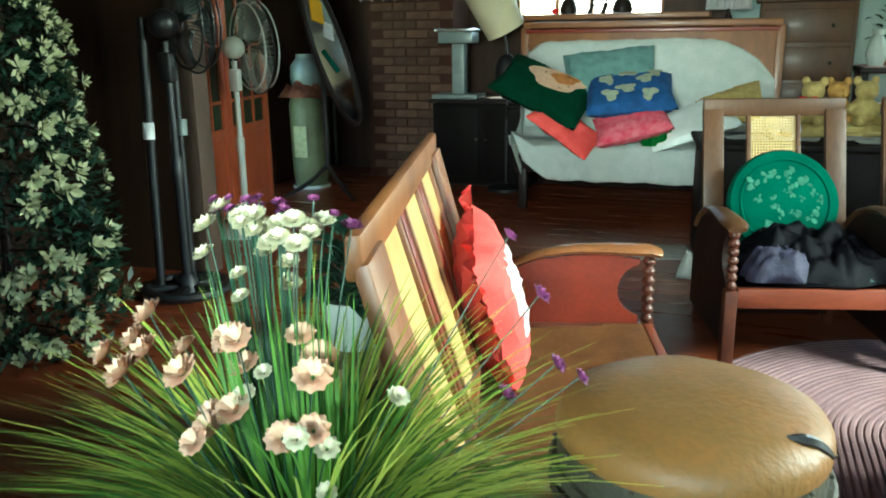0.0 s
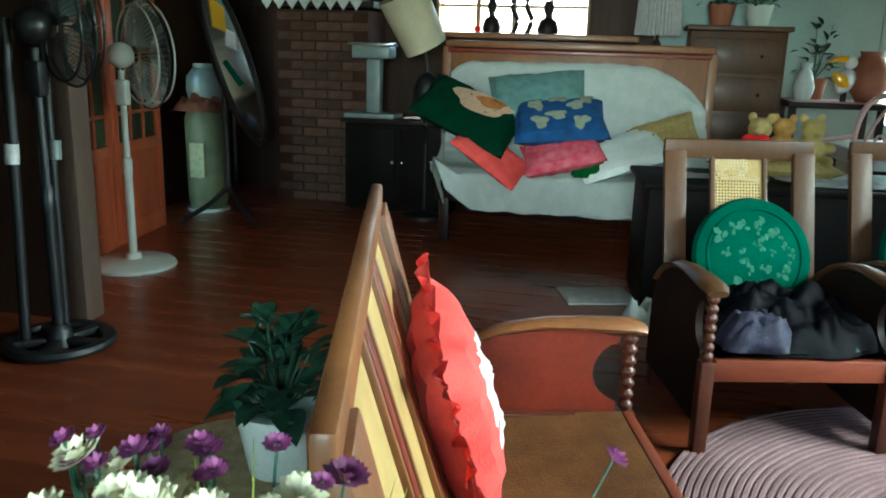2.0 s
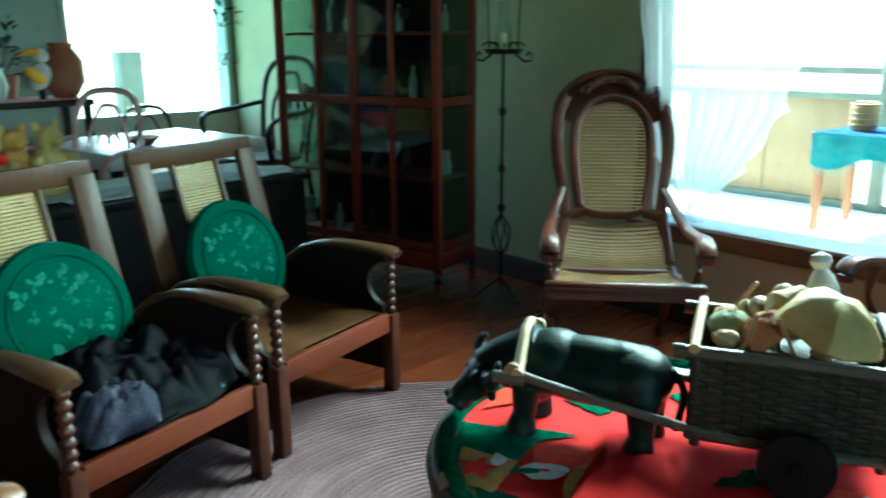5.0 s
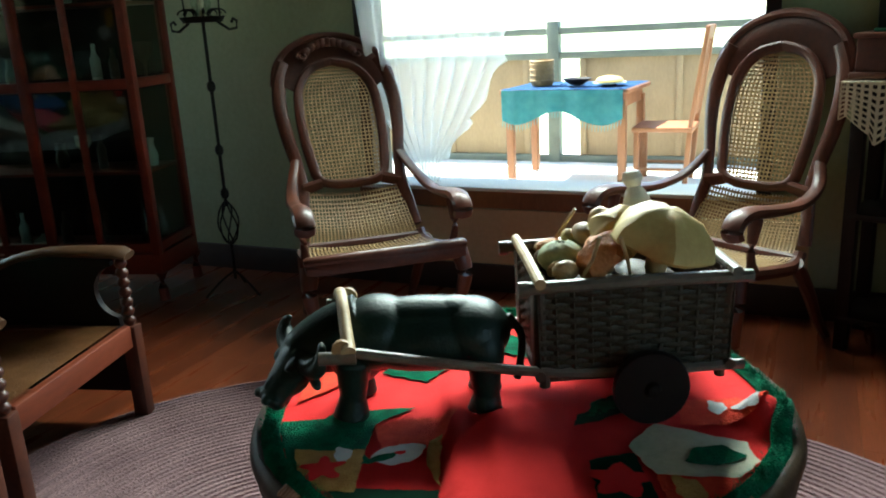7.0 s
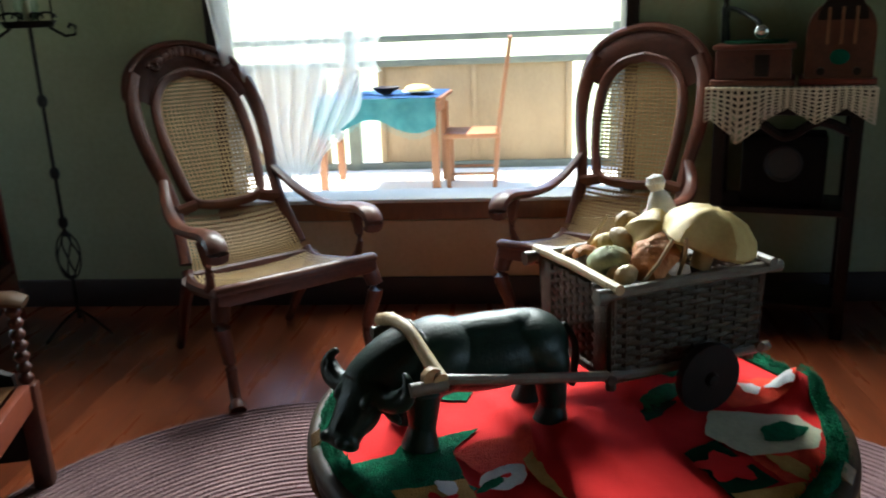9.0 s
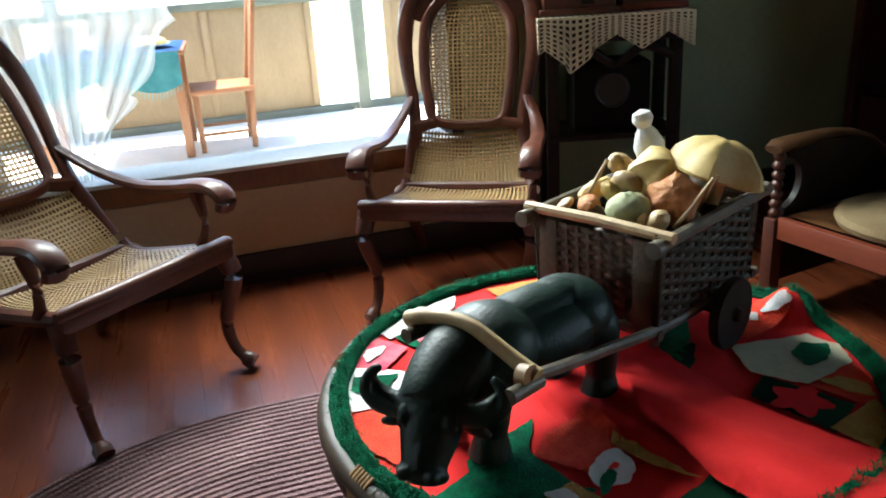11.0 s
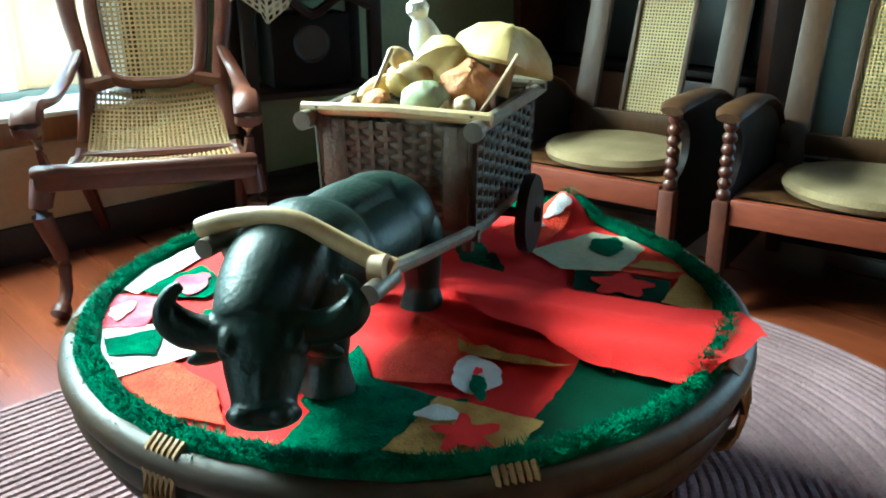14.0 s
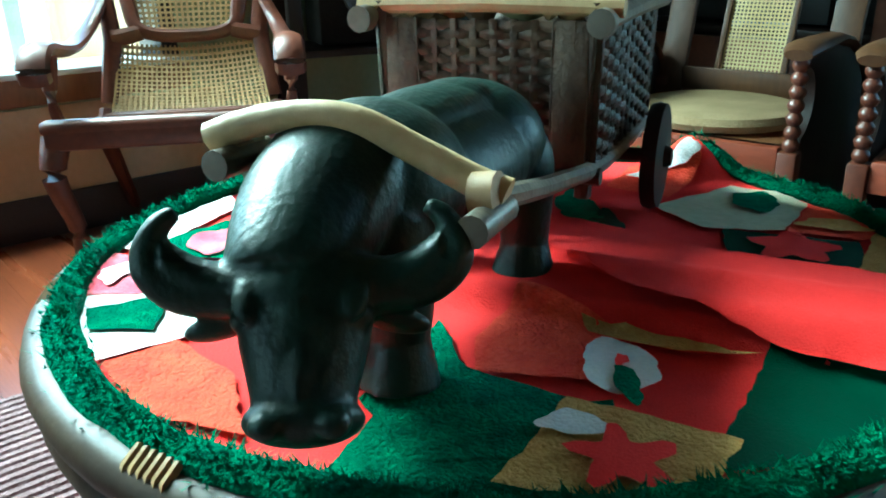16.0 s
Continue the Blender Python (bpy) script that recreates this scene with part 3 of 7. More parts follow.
porch_chair()


# ---- curtains ----
def curtain(name, prof, folds, label):
    """prof: rows of (z, y0, y1) from the top down."""
    th = thing(name, pose(XE - 0.05, 0, 0), label, "curtain")
    def f(u, v):
        k = v * (len(prof) - 1)
        i = min(int(k), len(prof) - 2)
        t = k - i
        t = t * t * (3 - 2 * t)
        z = prof[i][0] * (1 - t) + prof[i + 1][0] * t
        a = prof[i][1] * (1 - t) + prof[i + 1][1] * t
        b = prof[i][2] * (1 - t) + prof[i + 1][2] * t
        w = abs(b - a)
        ruffle = 0.02 * math.sin(v * 60) * max(0, (u - 0.93) / 0.07)
        return Vector((-0.035 * math.sin(u * folds * 6.28) * min(1, w * 2.2 + 0.3) - 0.02 * wob((u * 5, v * 6, 0), 1), a + (b - a) * u + ruffle, z))
    part("panel", sheet(bmn(), f, 90, 60), M["curtain"], th, sharp=180)
    part("rod", cyl(bmn(), (0, min(r[1] for r in prof) - 0.05, prof[0][0] + 0.01), (0, max(r[1] for r in prof) + 0.05, prof[0][0] + 0.01), 0.01), M["wooddark"], th)


curtain("curtain", [(2.16, 3.62, 2.55), (1.7, 3.58, 2.66), (1.35, 3.54, 2.78), (1.05, 3.50, 2.84), (0.8, 3.42, 3.0), (0.62, 3.30, 3.14), (0.52, 3.27, 3.17)], 9, "white sheer curtain gathered to one side of the window")


# ---- braided rug ----
def braided_rug():
    th = thing("rug", pose(1.45, 2.35, 0.0), "braided oval rug of pale brown jute", "rug")
    R, half, step = 1.0, 0.43, 0.0225
    part("backing", prism(bmn(), [(R * 0.985 * math.cos(a), R * 0.985 * math.sin(a) + (half if math.sin(a) >= 0 else -half)) for a in [6.28319 * k / 80 for k in range(80)]], 0.006, Matrix.Translation((0, 0, 0.001))), M["wickergrey"], th)
    n = int(R / step)
    for i in range(n):
        r = R - step * (i + 0.5)
        pts = []
        k = max(10, int(3.1416 * r / 0.05))
        for j in range(k + 1):
            a = math.pi * j / k
            pts.append((r * math.cos(a), half + r * math.sin(a), 0.010 + 0.0012 * wob((r * 9, a * 3, 0), 2)))
        for j in range(k + 1):
            a = math.pi + math.pi * j / k
            pts.append((r * math.cos(a), -half + r * math.sin(a), 0.010 + 0.0012 * wob((r * 9, a * 3, 5), 2)))
        m_ = max(1, int(2 * half / 0.06))
        full = pts[:k + 1] + [(-r, half - 2 * half * q / m_, 0.010) for q in range(1, m_)] + pts[k + 1:] + [(r, -half + 2 * half * q / m_, 0.010) for q in range(1, m_)]
        part("braid", tube(bmn(), full, step * 0.5, 6, 0.85, True), M["rug"], th)


braided_rug()


# ---- armchairs ----
def beads(bm, x, y, z0, z1, r, n):
    prof = []
    for i in range(n):
        for k in range(6):
            a = math.pi * k / 6
            prof.append((r * (0.55 + 0.45 * math.sin(a)), z0 + (z1 - z0) * (i + k / 6) / n))
    prof.append((r * 0.55, z1))
    return lathe(bm, prof, 10, Matrix.Translation((x, y, 0)))


def side_panel(bm, x, t):
    """The board under an arm: arched top, round bite behind the front post."""
    out = [(0.03, 0.10), (0.03, 0.345)]
    for k in range(11):
        a = radians(-78 + 156 * k / 10)
        out.append((0.03 + 0.085 * math.cos(a) - 0.015, 0.445 + 0.088 * math.sin(a)))
    out += [(0.03, 0.548), (0.12, 0.562), (0.24, 0.562), (0.36, 0.545), (0.46, 0.505), (0.54, 0.44), (0.57, 0.36), (0.58, 0.10)]
    m = Matrix(((0, 0, 1, x - t / 2), (1, 0, 0, 0), (0, 1, 0, 0), (0, 0, 0, 1)))
    return prism(bm, out, t, m)


def arm_board(bm, x):
    ys = [-0.035, 0.0, 0.06, 0.14, 0.24, 0.34, 0.43, 0.50, 0.55]
    zs = [0.565, 0.576, 0.578, 0.580, 0.580, 0.565, 0.535, 0.49, 0.45]
    ws = [0.034, 0.046, 0.046, 0.042, 0.036, 0.032, 0.030, 0.028, 0.024]
    tube(bm, [(x, y, z) for y, z in zip(ys, zs)], ws, 10, 0.42)
    return bm


def sala_seat(name, m, seats, label, category, cush=None, group=""):
    """A low wooden armchair or settee with beaded front posts and cane panels."""
    th = thing(name, m, label, category, group)
    W = 0.62 if seats == 1 else 1.56
    # the settee's lighter wood carries its sheen in the colour
    fw = M["wood"] if seats == 1 else M["woodmid"]
    h = W / 2
    hb = h - 0.015 if seats == 1 else 0.64
    for s in (-1, 1):
        h = W / 2 if seats == 1 or s > 0 else 0.66
        part("front_leg", box(bmn(), (s * h, 0.0, 0.165), (0.046, 0.05, 0.33), None, 0.005), M["mahog"], th)
        part("beaded_column", beads(bmn(), s * h, 0.0, 0.33, 0.556, 0.021, 7), M["mahog"], th)
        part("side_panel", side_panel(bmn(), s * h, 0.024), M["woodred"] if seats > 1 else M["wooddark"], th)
        part("armrest", arm_board(bmn(), s * h), fw, th)
        part("back_leg", bar(bmn(), (s * (h - 0.03), 0.60, 0.0), (s * (h - 0.03), 0.53, 0.40), 0.045, 0.04), M["mahog"], th)
        part("back_stile", bar(bmn(), (s * (hb - (0.042 if seats == 1 else 0.075)), 0.50, 0.26), (s * (hb - (0.042 if seats == 1 else 0.075)), 0.675, 0.925), 0.085 if seats == 1 else 0.15, 0.028), fw, th)
    off = 0.0 if seats == 1 else 0.06
    W = W if seats == 1 else 1.44
    h = W / 2
    part("front_rail", box(bmn(), (off, 0.0, 0.30), (W - 0.05, 0.03, 0.075), None, 0.005), M["railred"], th)
    for s in (-1, 1):
        part("side_rail", box(bmn(), (off + s * (h - 0.035), 0.27, 0.30), (0.03, 0.50, 0.07), None, 0.004), M["mahog"], th)
    # dark board added below the seat, standing in for the shade there
    if seats == 1:
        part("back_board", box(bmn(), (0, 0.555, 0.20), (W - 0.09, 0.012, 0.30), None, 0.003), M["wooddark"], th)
    part("rear_rail", box(bmn(), (off, 0.535, 0.30), (W - 0.1, 0.03, 0.07), None, 0.004), M["mahog"], th)
    part("seat", sheet(bmn(), lambda u, v: Vector((off + (u - 0.5) * (W - 0.07), 0.02 + v * 0.51, 0.340 - 0.02 * math.sin(u * 3.14 * seats) ** 2 * math.sin(v * 3.14) - 0.02 * v)), 16 * seats, 10, 0.012), M["cane"], th, "woven cane seat")
    part("top_rail", bar(bmn(), (-hb, 0.685, 0.935), (hb, 0.685, 0.935), 0.028, 0.075, 0.008), fw, th)
    part("lower_rail", bar(bmn(), (-hb + 0.08, 0.535, 0.40), (hb - 0.08, 0.535, 0.40), 0.024, 0.07), fw, th)
    xs = [0.0] if seats == 1 else [-0.33, 0.0, 0.33]
    for x in xs:
        w = 0.095 if seats == 1 else 0.105
        def f(u, v):
            return Vector((x + (u - 0.5) * 2 * w, 0.541 + 0.141 * v, 0.43 + 0.475 * v))
        part("cane_panel", sheet(bmn(), f, 4, 6, 0, (2 * w, 0.5)), M["canefine"] if seats == 1 else M["canesolid"], th, "pale woven cane")
        for s in (-1, 1):
            part("slat", bar(bmn(), (x + s * (w + 0.008), 0.535, 0.42), (x + s * (w + 0.008), 0.682, 0.905), 0.018, 0.02, 0.003), fw, th)
    if seats > 1:
        for x in (-0.165, 0.165):
            part("slat", bar(bmn(), (x, 0.535, 0.42), (x, 0.682, 0.905), 0.040, 0.018, 0.003), M["woodred"], th)
    return th


CH1, CH2 = pose(0.89, 3.31, 0, 0, 0, 15), pose(1.61, 3.54, 0, 0, 0, 15)
CH3, CH4 = pose(2.095, 0.985, 0, 0, 0, 190), pose(1.325, 0.85, 0, 0, 0, 192)
SETTEE = pose(0.535, 2.03, 0, 0, 0, 105)
sala_seat("armchair", CH1, 1, "low brown wooden armchair with cane back and a jacket on it", "armchair", group="armchairs of the sitting room")
sala_seat("armchair", CH2, 1, "low brown wooden armchair with beaded posts and cane seat", "armchair", group="armchairs of the sitting room")
sala_seat("armchair", CH3, 1, "low dark wooden armchair with a worn cane back", "armchair", group="armchairs of the sitting room")
sala_seat("armchair", CH4, 1, "low dark wooden armchair beside a bare wall", "armchair", group="armchairs of the sitting room")
sala_seat("settee", SETTEE, 2, "brown wooden settee with cane panels in its back", "settee")


def round_cushion(m, r, h, rim, face, label, group=""):
    th = thing("round_cushion", m, label, "cushion", group)
    part("pad", lathe(bmn(), [(0.0, -h / 2), (r * 0.86, -h / 2), (r * 0.96, -h * 0.36), (r, 0), (r * 0.96, h * 0.36), (r * 0.86, h / 2 * 0.95), (0.0, h / 2)], 36), rim, th)
    if face is not None:
        part("printed_face", lathe(bmn(), [(0.0, h / 2 + 0.006), (r * 0.72, h / 2 + 0.004), (r * 0.78, h / 2 - 0.004)], 36), face, th, "green flowered cloth")
        part("piping", tube(bmn(), [(r * 0.79 * math.cos(6.28319 * k / 40), r * 0.79 * math.sin(6.28319 * k / 40), h / 2 - 0.001) for k in range(40)], 0.006, 6, closed=True), rim, th)
        rnd = random.Random(4)
        for k in range(24):
            a, d = rnd.uniform(0, 6.28), r * 0.68 * math.sqrt(rnd.random())
            bm = bmn()
            c = (d * math.cos(a), d * math.sin(a), h / 2 + 0.004)
            for q in range(5):
                b = rnd.uniform(0, 6.28)
                s = rnd.uniform(0.006, 0.022)
                ell(bm, (c[0] + s * math.cos(b), c[1] + s * math.sin(b), c[2]), (s * 0.8, s * 0.55, 0.002), Matrix.Rotation(b, 4, "Z"), 8, 4)
            part("flower_print", bm, M["tealpale"], th)
    return th


TILT_BACK = Matrix.Rotation(radians(70), 4, "X")
round_cushion(CH1 @ Matrix.Translation((0.0, 0.46, 0.56)) @ TILT_BACK, 0.225, 0.07, M["teal"], M["teal"], "round green cushion with pale flowers leaning on the armchair's back", "round green cushions")
round_cushion(CH2 @ Matrix.Translation((-0.02, 0.46, 0.56)) @ TILT_BACK, 0.225, 0.07, M["teal"], M["teal"], "round green cushion leaning on the armchair's back", "round green cushions")
round_cushion(CH3 @ Matrix.Translation((0.03, 0.23, 0.365)), 0.235, 0.05, M["pad"], None, "round tan seat pad on the armchair", "round tan seat pads")
round_cushion(CH4 @ Matrix.Translation((0.03, 0.23, 0.365)), 0.235, 0.05, M["pad"], None, "round tan seat pad on the armchair", "round tan seat pads")


def heap(bm, m, w, d, h, seed, amp=0.35, nu=34, nv=26):
    """A crumpled heap of cloth."""
    def f(u, v):
        x, y = (u - 0.5) * 2, (v - 0.5) * 2
        e = max(0.0, 1 - (abs(x) ** 2.6 + abs(y) ** 2.6)) ** 0.6
        n = wob((x * 1.3, y * 1.3, 0), 1.6, seed) + 0.5 * wob((x * 3, y * 3, 2), 1.6, seed) + 0.45 * abs(wob((x * 5, y * 5, 4), 1.4, seed))
        return m @ Vector((x * w / 2 * (1 + 0.10 * wob((x * 2, y * 2, 9), 1, seed)), y * d / 2 * (1 + 0.10 * wob((x * 2, y * 2, 5), 1, seed)), max(0.0, h * e * (0.75 + amp * 1.6 * n)) + 0.004))
    sheet(bm, f, nu, nv, 0.006)
    return bm


jk = thing("jacket", CH1 @ Matrix.Translation((0.0, 0.22, 0.345)), "crumpled dark jacket with lilac lining on the armchair", "jacket")
part("shell", heap(bmn(), Matrix.Translation((0.03, 0.02, 0)), 0.62, 0.50, 0.17, 3.0, 0.34, 70, 56), M["denim"], jk, sharp=180)
part("lining", heap(bmn(), Matrix.Translation((-0.12, -0.15, 0.012)), 0.26, 0.17, 0.14, 7.0, 0.2), M["lilac"], jk, "shiny lilac lining", sharp=180)
part("sleeve", heap(bmn(), Matrix.Translation((0.15, -0.14, 0.012)), 0.17, 0.14, 0.09, 11.0, 0.25, 20, 16), M["bluegrey"], jk, "blue-grey knitted cuff", sharp=60)

# coral pillow with a ruffle on the settee
pl = thing("pillow", SETTEE @ Matrix.Translation((0.36, 0.50, 0.555)) @ Matrix.Rotation(radians(74), 4, "X") @ Matrix.Rotation(radians(14), 4, "Z") @ Matrix.Scale(0.92, 4), "coral red pillow with a ruffled edge on the settee", "pillow")
part("filling", cushion(bmn(), 0.42, 0.44, 0.16, seed=5.0), M["coral"], pl)
part("white_panel", cushion(bmn(), 0.30, 0.32, 0.150, Matrix.Translation((0, 0, 0.014)), seed=5.0), M["white"], pl, "white printed panel")
bm = bmn()
ring = []
for k in range(240):
    t = k / 240 * 4
    i, q = int(t), t - int(t)
    c = [(-1, -1), (1, -1), (1, 1), (-1, 1)]
    a, b = c[i], c[(i + 1) % 4]
    ring.append((a[0] + (b[0] - a[0]) * q, a[1] + (b[1] - a[1]) * q))
vin = [bm.verts.new((x * 0.195, y * 0.205, 0.006 * math.sin(k * 0.9))) for k, (x, y) in enumerate(ring)]
vout = [bm.verts.new((x * 0.250 * (1 + 0.02 * math.sin(k * 0.7)), y * 0.260 * (1 + 0.02 * math.sin(k * 0.5)), 0.011 * math.sin(k * 0.9) + 0.012 * math.sin(k * 0.37))) for k, (x, y) in enumerate(ring)]
for k in range(240):
    bm.faces.new((vin[k], vin[(k + 1) % 240], vout[(k + 1) % 240], vout[k]))
bmesh.ops.solidify(bm, geom=bm.faces[:], thickness=0.004)
part("ruffle", bm, M["coral"], pl, sharp=180)


# ---- reclining cane chairs ----
def spline(pts, n):
    """Points along a smooth line through pts."""
    P = [Vector(p) for p in pts]
    out = []
    for i in range(len(P) - 1):
        a, b, c, d = P[max(i - 1, 0)], P[i], P[i + 1], P[min(i + 2, len(P) - 1)]
        for k in range(n):
            t = k / n
            out.append(0.5 * ((2 * b) + (c - a) * t + (2 * a - 5 * b + 4 * c - d) * t * t + (3 * b - 3 * c + d - a) * t ** 3))
    out.append(P[-1])
    return out


def recliner(m, depth, carved, label):
    """depth: how far the crest lies behind the front board."""
    th = thing("reclining_chair", m, label, "chair", "reclining cane chairs by the window")
    wd = M["mahog"]
    lean = (depth - 0.50) / 0.76
    # side line of seat and back: y, z from the front edge to the crest
    line = spline([(0, 0.02, 0.425), (0, 0.22, 0.385), (0, 0.40, 0.365), (0, 0.47, 0.43), (0, 0.50 + 0.14 * lean, 0.57), (0, 0.50 + 0.42 * lean, 0.85), (0, depth, 1.19)], 6)

    def along(v):
        k = v * (len(line) - 1)
        i = min(int(k), len(line) - 2)
        return line[i].lerp(line[i + 1], k - i)

    def on_back(x, z, out=0.0):
        """A point of the leaning back at that height, a little in front of it."""
        return Vector((x, 0.50 + (z - 0.43) * lean - out, z + out * lean))
    # flat front board of the seat, rolled over at its upper edge
    bm = box(bmn(), (0, 0.0, 0.405), (0.60, 0.045, 0.058), None, 0.014)
    tube(bm, [(x, -0.004, 0.43) for x in (-0.302, -0.29, -0.1, 0.1, 0.29, 0.302)], [0.014, 0.021, 0.021, 0.021, 0.021, 0.014], 10)
    part("seat_front", bm, wd, th)
    part("rear_rail", tube(bmn(), [(x, 0.43, 0.365) for x in (-0.25, 0.0, 0.25)], 0.020, 8), wd, th)
    for s in (-1, 1):
        part("seat_rail", tube(bmn(), [(s * (0.275 - 0.0022 * k), p.y, p.z - 0.014) for k, p in enumerate(line[:17])], 0.023, 8), wd, th)
        # outer back frame: out from the seat, in at the waist, full shoulders
        edge = ((0.235, 0.40), (0.222, 0.50), (0.212, 0.58), (0.222, 0.68), (0.243, 0.79), (0.252, 0.90), (0.238, 1.00), (0.205, 1.075))
        pts = spline([on_back(s * x, z, 0.004) for x, z in edge], 5)
        part("back_frame", tube(bmn(), pts, [0.026 + 0.006 * min(1, max(0, k - 14) / 12) for k in range(len(pts))], 10, 0.62, up=(0, 1, 0.5)), wd, th)
        # inner frame round the cane, from the curved lower rail to the arch
        ring = ((0.0, 0.578), (0.080, 0.582), (0.138, 0.604), (0.156, 0.66), (0.170, 0.76), (0.174, 0.87), (0.158, 0.97), (0.095, 1.045), (0.0, 1.072))
        pin = spline([on_back(s * x, z, 0.010) for x, z in ring], 5)
        part("inner_frame", tube(bmn(), pin, 0.022, 10, 0.6, up=(0, 1, 0.5)), wd, th)
        part("waist_block", tube(bmn(), [on_back(s * 0.13, 0.592, 0.006), on_back(s * 0.21, 0.575, 0.004)], [0.026, 0.030], 8, 0.6, up=(0, 1, 0.5)), wd, th)
        arm = spline([(s * 0.225, 0.50 + 0.24 * lean, 0.69), (s * 0.262, 0.48 + 0.06 * lean, 0.615), (s * 0.282, 0.36, 0.580), (s * 0.285, 0.20, 0.588), (s * 0.287, 0.07, 0.606), (s * 0.287, 0.0, 0.600), (s * 0.287, -0.032, 0.570), (s * 0.287, -0.022, 0.543)], 5)
        part("armrest", tube(bmn(), arm, [0.020 + 0.018 * min(1, k / 24) for k in range(len(arm))], 10, 0.62), wd, th)
        part("arm_post", tube(bmn(), spline([(s * 0.280, 0.10, 0.41), (s * 0.286, 0.075, 0.48), (s * 0.287, 0.095, 0.585)], 4), [0.023, 0.020, 0.016, 0.015, 0.015, 0.017, 0.021, 0.025, 0.026], 8, 0.75), wd, th)
        leg = spline([(s * 0.278, 0.02, 0.40), (s * 0.292, -0.005, 0.31), (s * 0.268, 0.03, 0.17), (s * 0.270, 0.01, 0.07), (s * 0.284, -0.045, 0.024)], 5)
        part("front_leg", tube(bmn(), leg, [0.036 - 0.018 * min(1, k / 13) + (0.010 if k > 17 else 0) for k in range(len(leg))], 10), wd, th)
        rear = spline([(s * 0.255, 0.40, 0.36), (s * 0.25, 0.50, 0.24), (s * 0.24, 0.60, 0.10), (s * 0.24, 0.67, 0.018)], 5)
        part("rear_leg", tube(bmn(), rear, [0.028 - 0.010 * min(1, k / 12) for k in range(len(rear))], 8), wd, th)

    # solid arched crest between the cane and the top edge
    def crest(u, v):
        a = math.pi * (0.02 + 0.96 * u)
        x0, z0 = 0.168 * math.cos(a), 0.945 + 0.128 * math.sin(a)
        x1, z1 = 0.262 * math.cos(a), 0.975 + 0.215 * math.sin(a) ** 0.9
        return on_back(x0 + (x1 - x0) * v, z0 + (z1 - z0) * v, 0.012 * math.sin(math.pi * v))
    part("crest", sheet(bmn(), crest, 40, 6, 0.03), wd, th, "solid arched top board")
    part("crest_moulding", tube(bmn(), [crest(k / 40, 1.0) for k in range(41)], 0.017, 8), wd, th)
    for k in range(-4, 5) if carved else ():
        part("crest_leaf", ell(bmn(), on_back(k * 0.026, 1.150 - 0.0022 * k * k, 0.016), (0.019, 0.012, 0.024), Matrix.Rotation(-0.22 * k, 4, "Y"), 10, 8), wd, th)
    for s in (-1, 1) if carved else ():
        part("crest_scroll", tube(bmn(), [on_back(s * (0.125 + 0.026 * (1 - q / 16) * math.cos(q * 0.6)), 1.095 + 0.024 * (1 - q / 16) * math.sin(q * 0.6), 0.016) for q in range(14)], 0.007, 6), wd, th)

    def half_width(t):
        return 0.169 * (0.87 + 0.13 * min(1.0, t / 0.5)) * math.sqrt(max(0.0, 1 - max(0.0, (t - 0.62) / 0.38) ** 2.2))

    def back(u, v):
        x = (u - 0.5) * 2 * half_width(v)
        return on_back(x, 0.583 + 0.480 * v, 0.006)
    part("cane_back", sheet(bmn(), back, 8, 24, 0, (0.32, 0.54)), M["canepanel"], th, "woven cane back")

    def seat(u, v):
        p = along(0.02 + v * 0.64)
        w = 0.265 - 0.065 * v
        return Vector(((u - 0.5) * 2 * w, p.y, p.z + 0.006 - 0.015 * math.sin(u * 3.14)))
    part("cane_seat", sheet(bmn(), seat, 8, 24, 0, (0.5, 0.64)), M["canepanel"], th, "woven cane seat")
    return th


recliner(pose(2.56, 3.01, 0, 0, 0, -49.5), 1.0, True, "dark mahogany reclining chair with cane back, beside the curtain")
recliner(pose(2.76, 2.07, 0, 0, 0, -119), 0.72, False, "dark mahogany reclining chair with cane back, beside the corner table")


# ---- round table, its cover and what stands on it ----
TB = (1.53, 2.16)
TZ = 0.452


def round_table():
    th = thing("round_table", pose(TB[0], TB[1], 0), "round bamboo-rimmed coffee table with splayed legs", "table")
    part("tabletop", lathe(bmn(), [(0.0, TZ - 0.03), (0.52, TZ - 0.03), (0.52, TZ), (0.0, TZ)], 64), M["mahog"], th)
    for z, r, R in ((TZ - 0.012, 0.024, 0.528), (TZ - 0.055, 0.022, 0.522), (TZ - 0.095, 0.018, 0.510)):
        part("rim", tube(bmn(), [(R * math.cos(6.28319 * k / 72), R * math.sin(6.28319 * k / 72), z) for k in range(72)], r, 10, closed=True), M["bamboo"], th)
    for k in range(8):
        a = 6.28319 * (k + 0.36) / 8
        c, s = math.cos(a), math.sin(a)
        for q in range(6):
            o = (q - 2.5) * 0.009
            bd = tube(bmn(), [((0.524 + 0.027 * math.cos(b)) * c - o * s, (0.524 + 0.027 * math.cos(b)) * s + o * c, TZ - 0.05 + 0.066 * math.sin(b)) for b in [6.28319 * j / 12 for j in range(12)]], 0.0048, 5, closed=True)
            part("rattan_strip", bd, M["rattan"], th)
    for k in range(4):
        a = 6.28319 * k / 4 + 0.62
        c, s = math.cos(a), math.sin(a)
        part("leg", tube(bmn(), spline([(0.47 * c, 0.47 * s, TZ - 0.04), (0.475 * c, 0.475 * s, 0.25), (0.44 * c, 0.44 * s, 0.12), (0.49 * c, 0.49 * s, 0.016)], 5), 0.022, 8), M["mahog"], th)
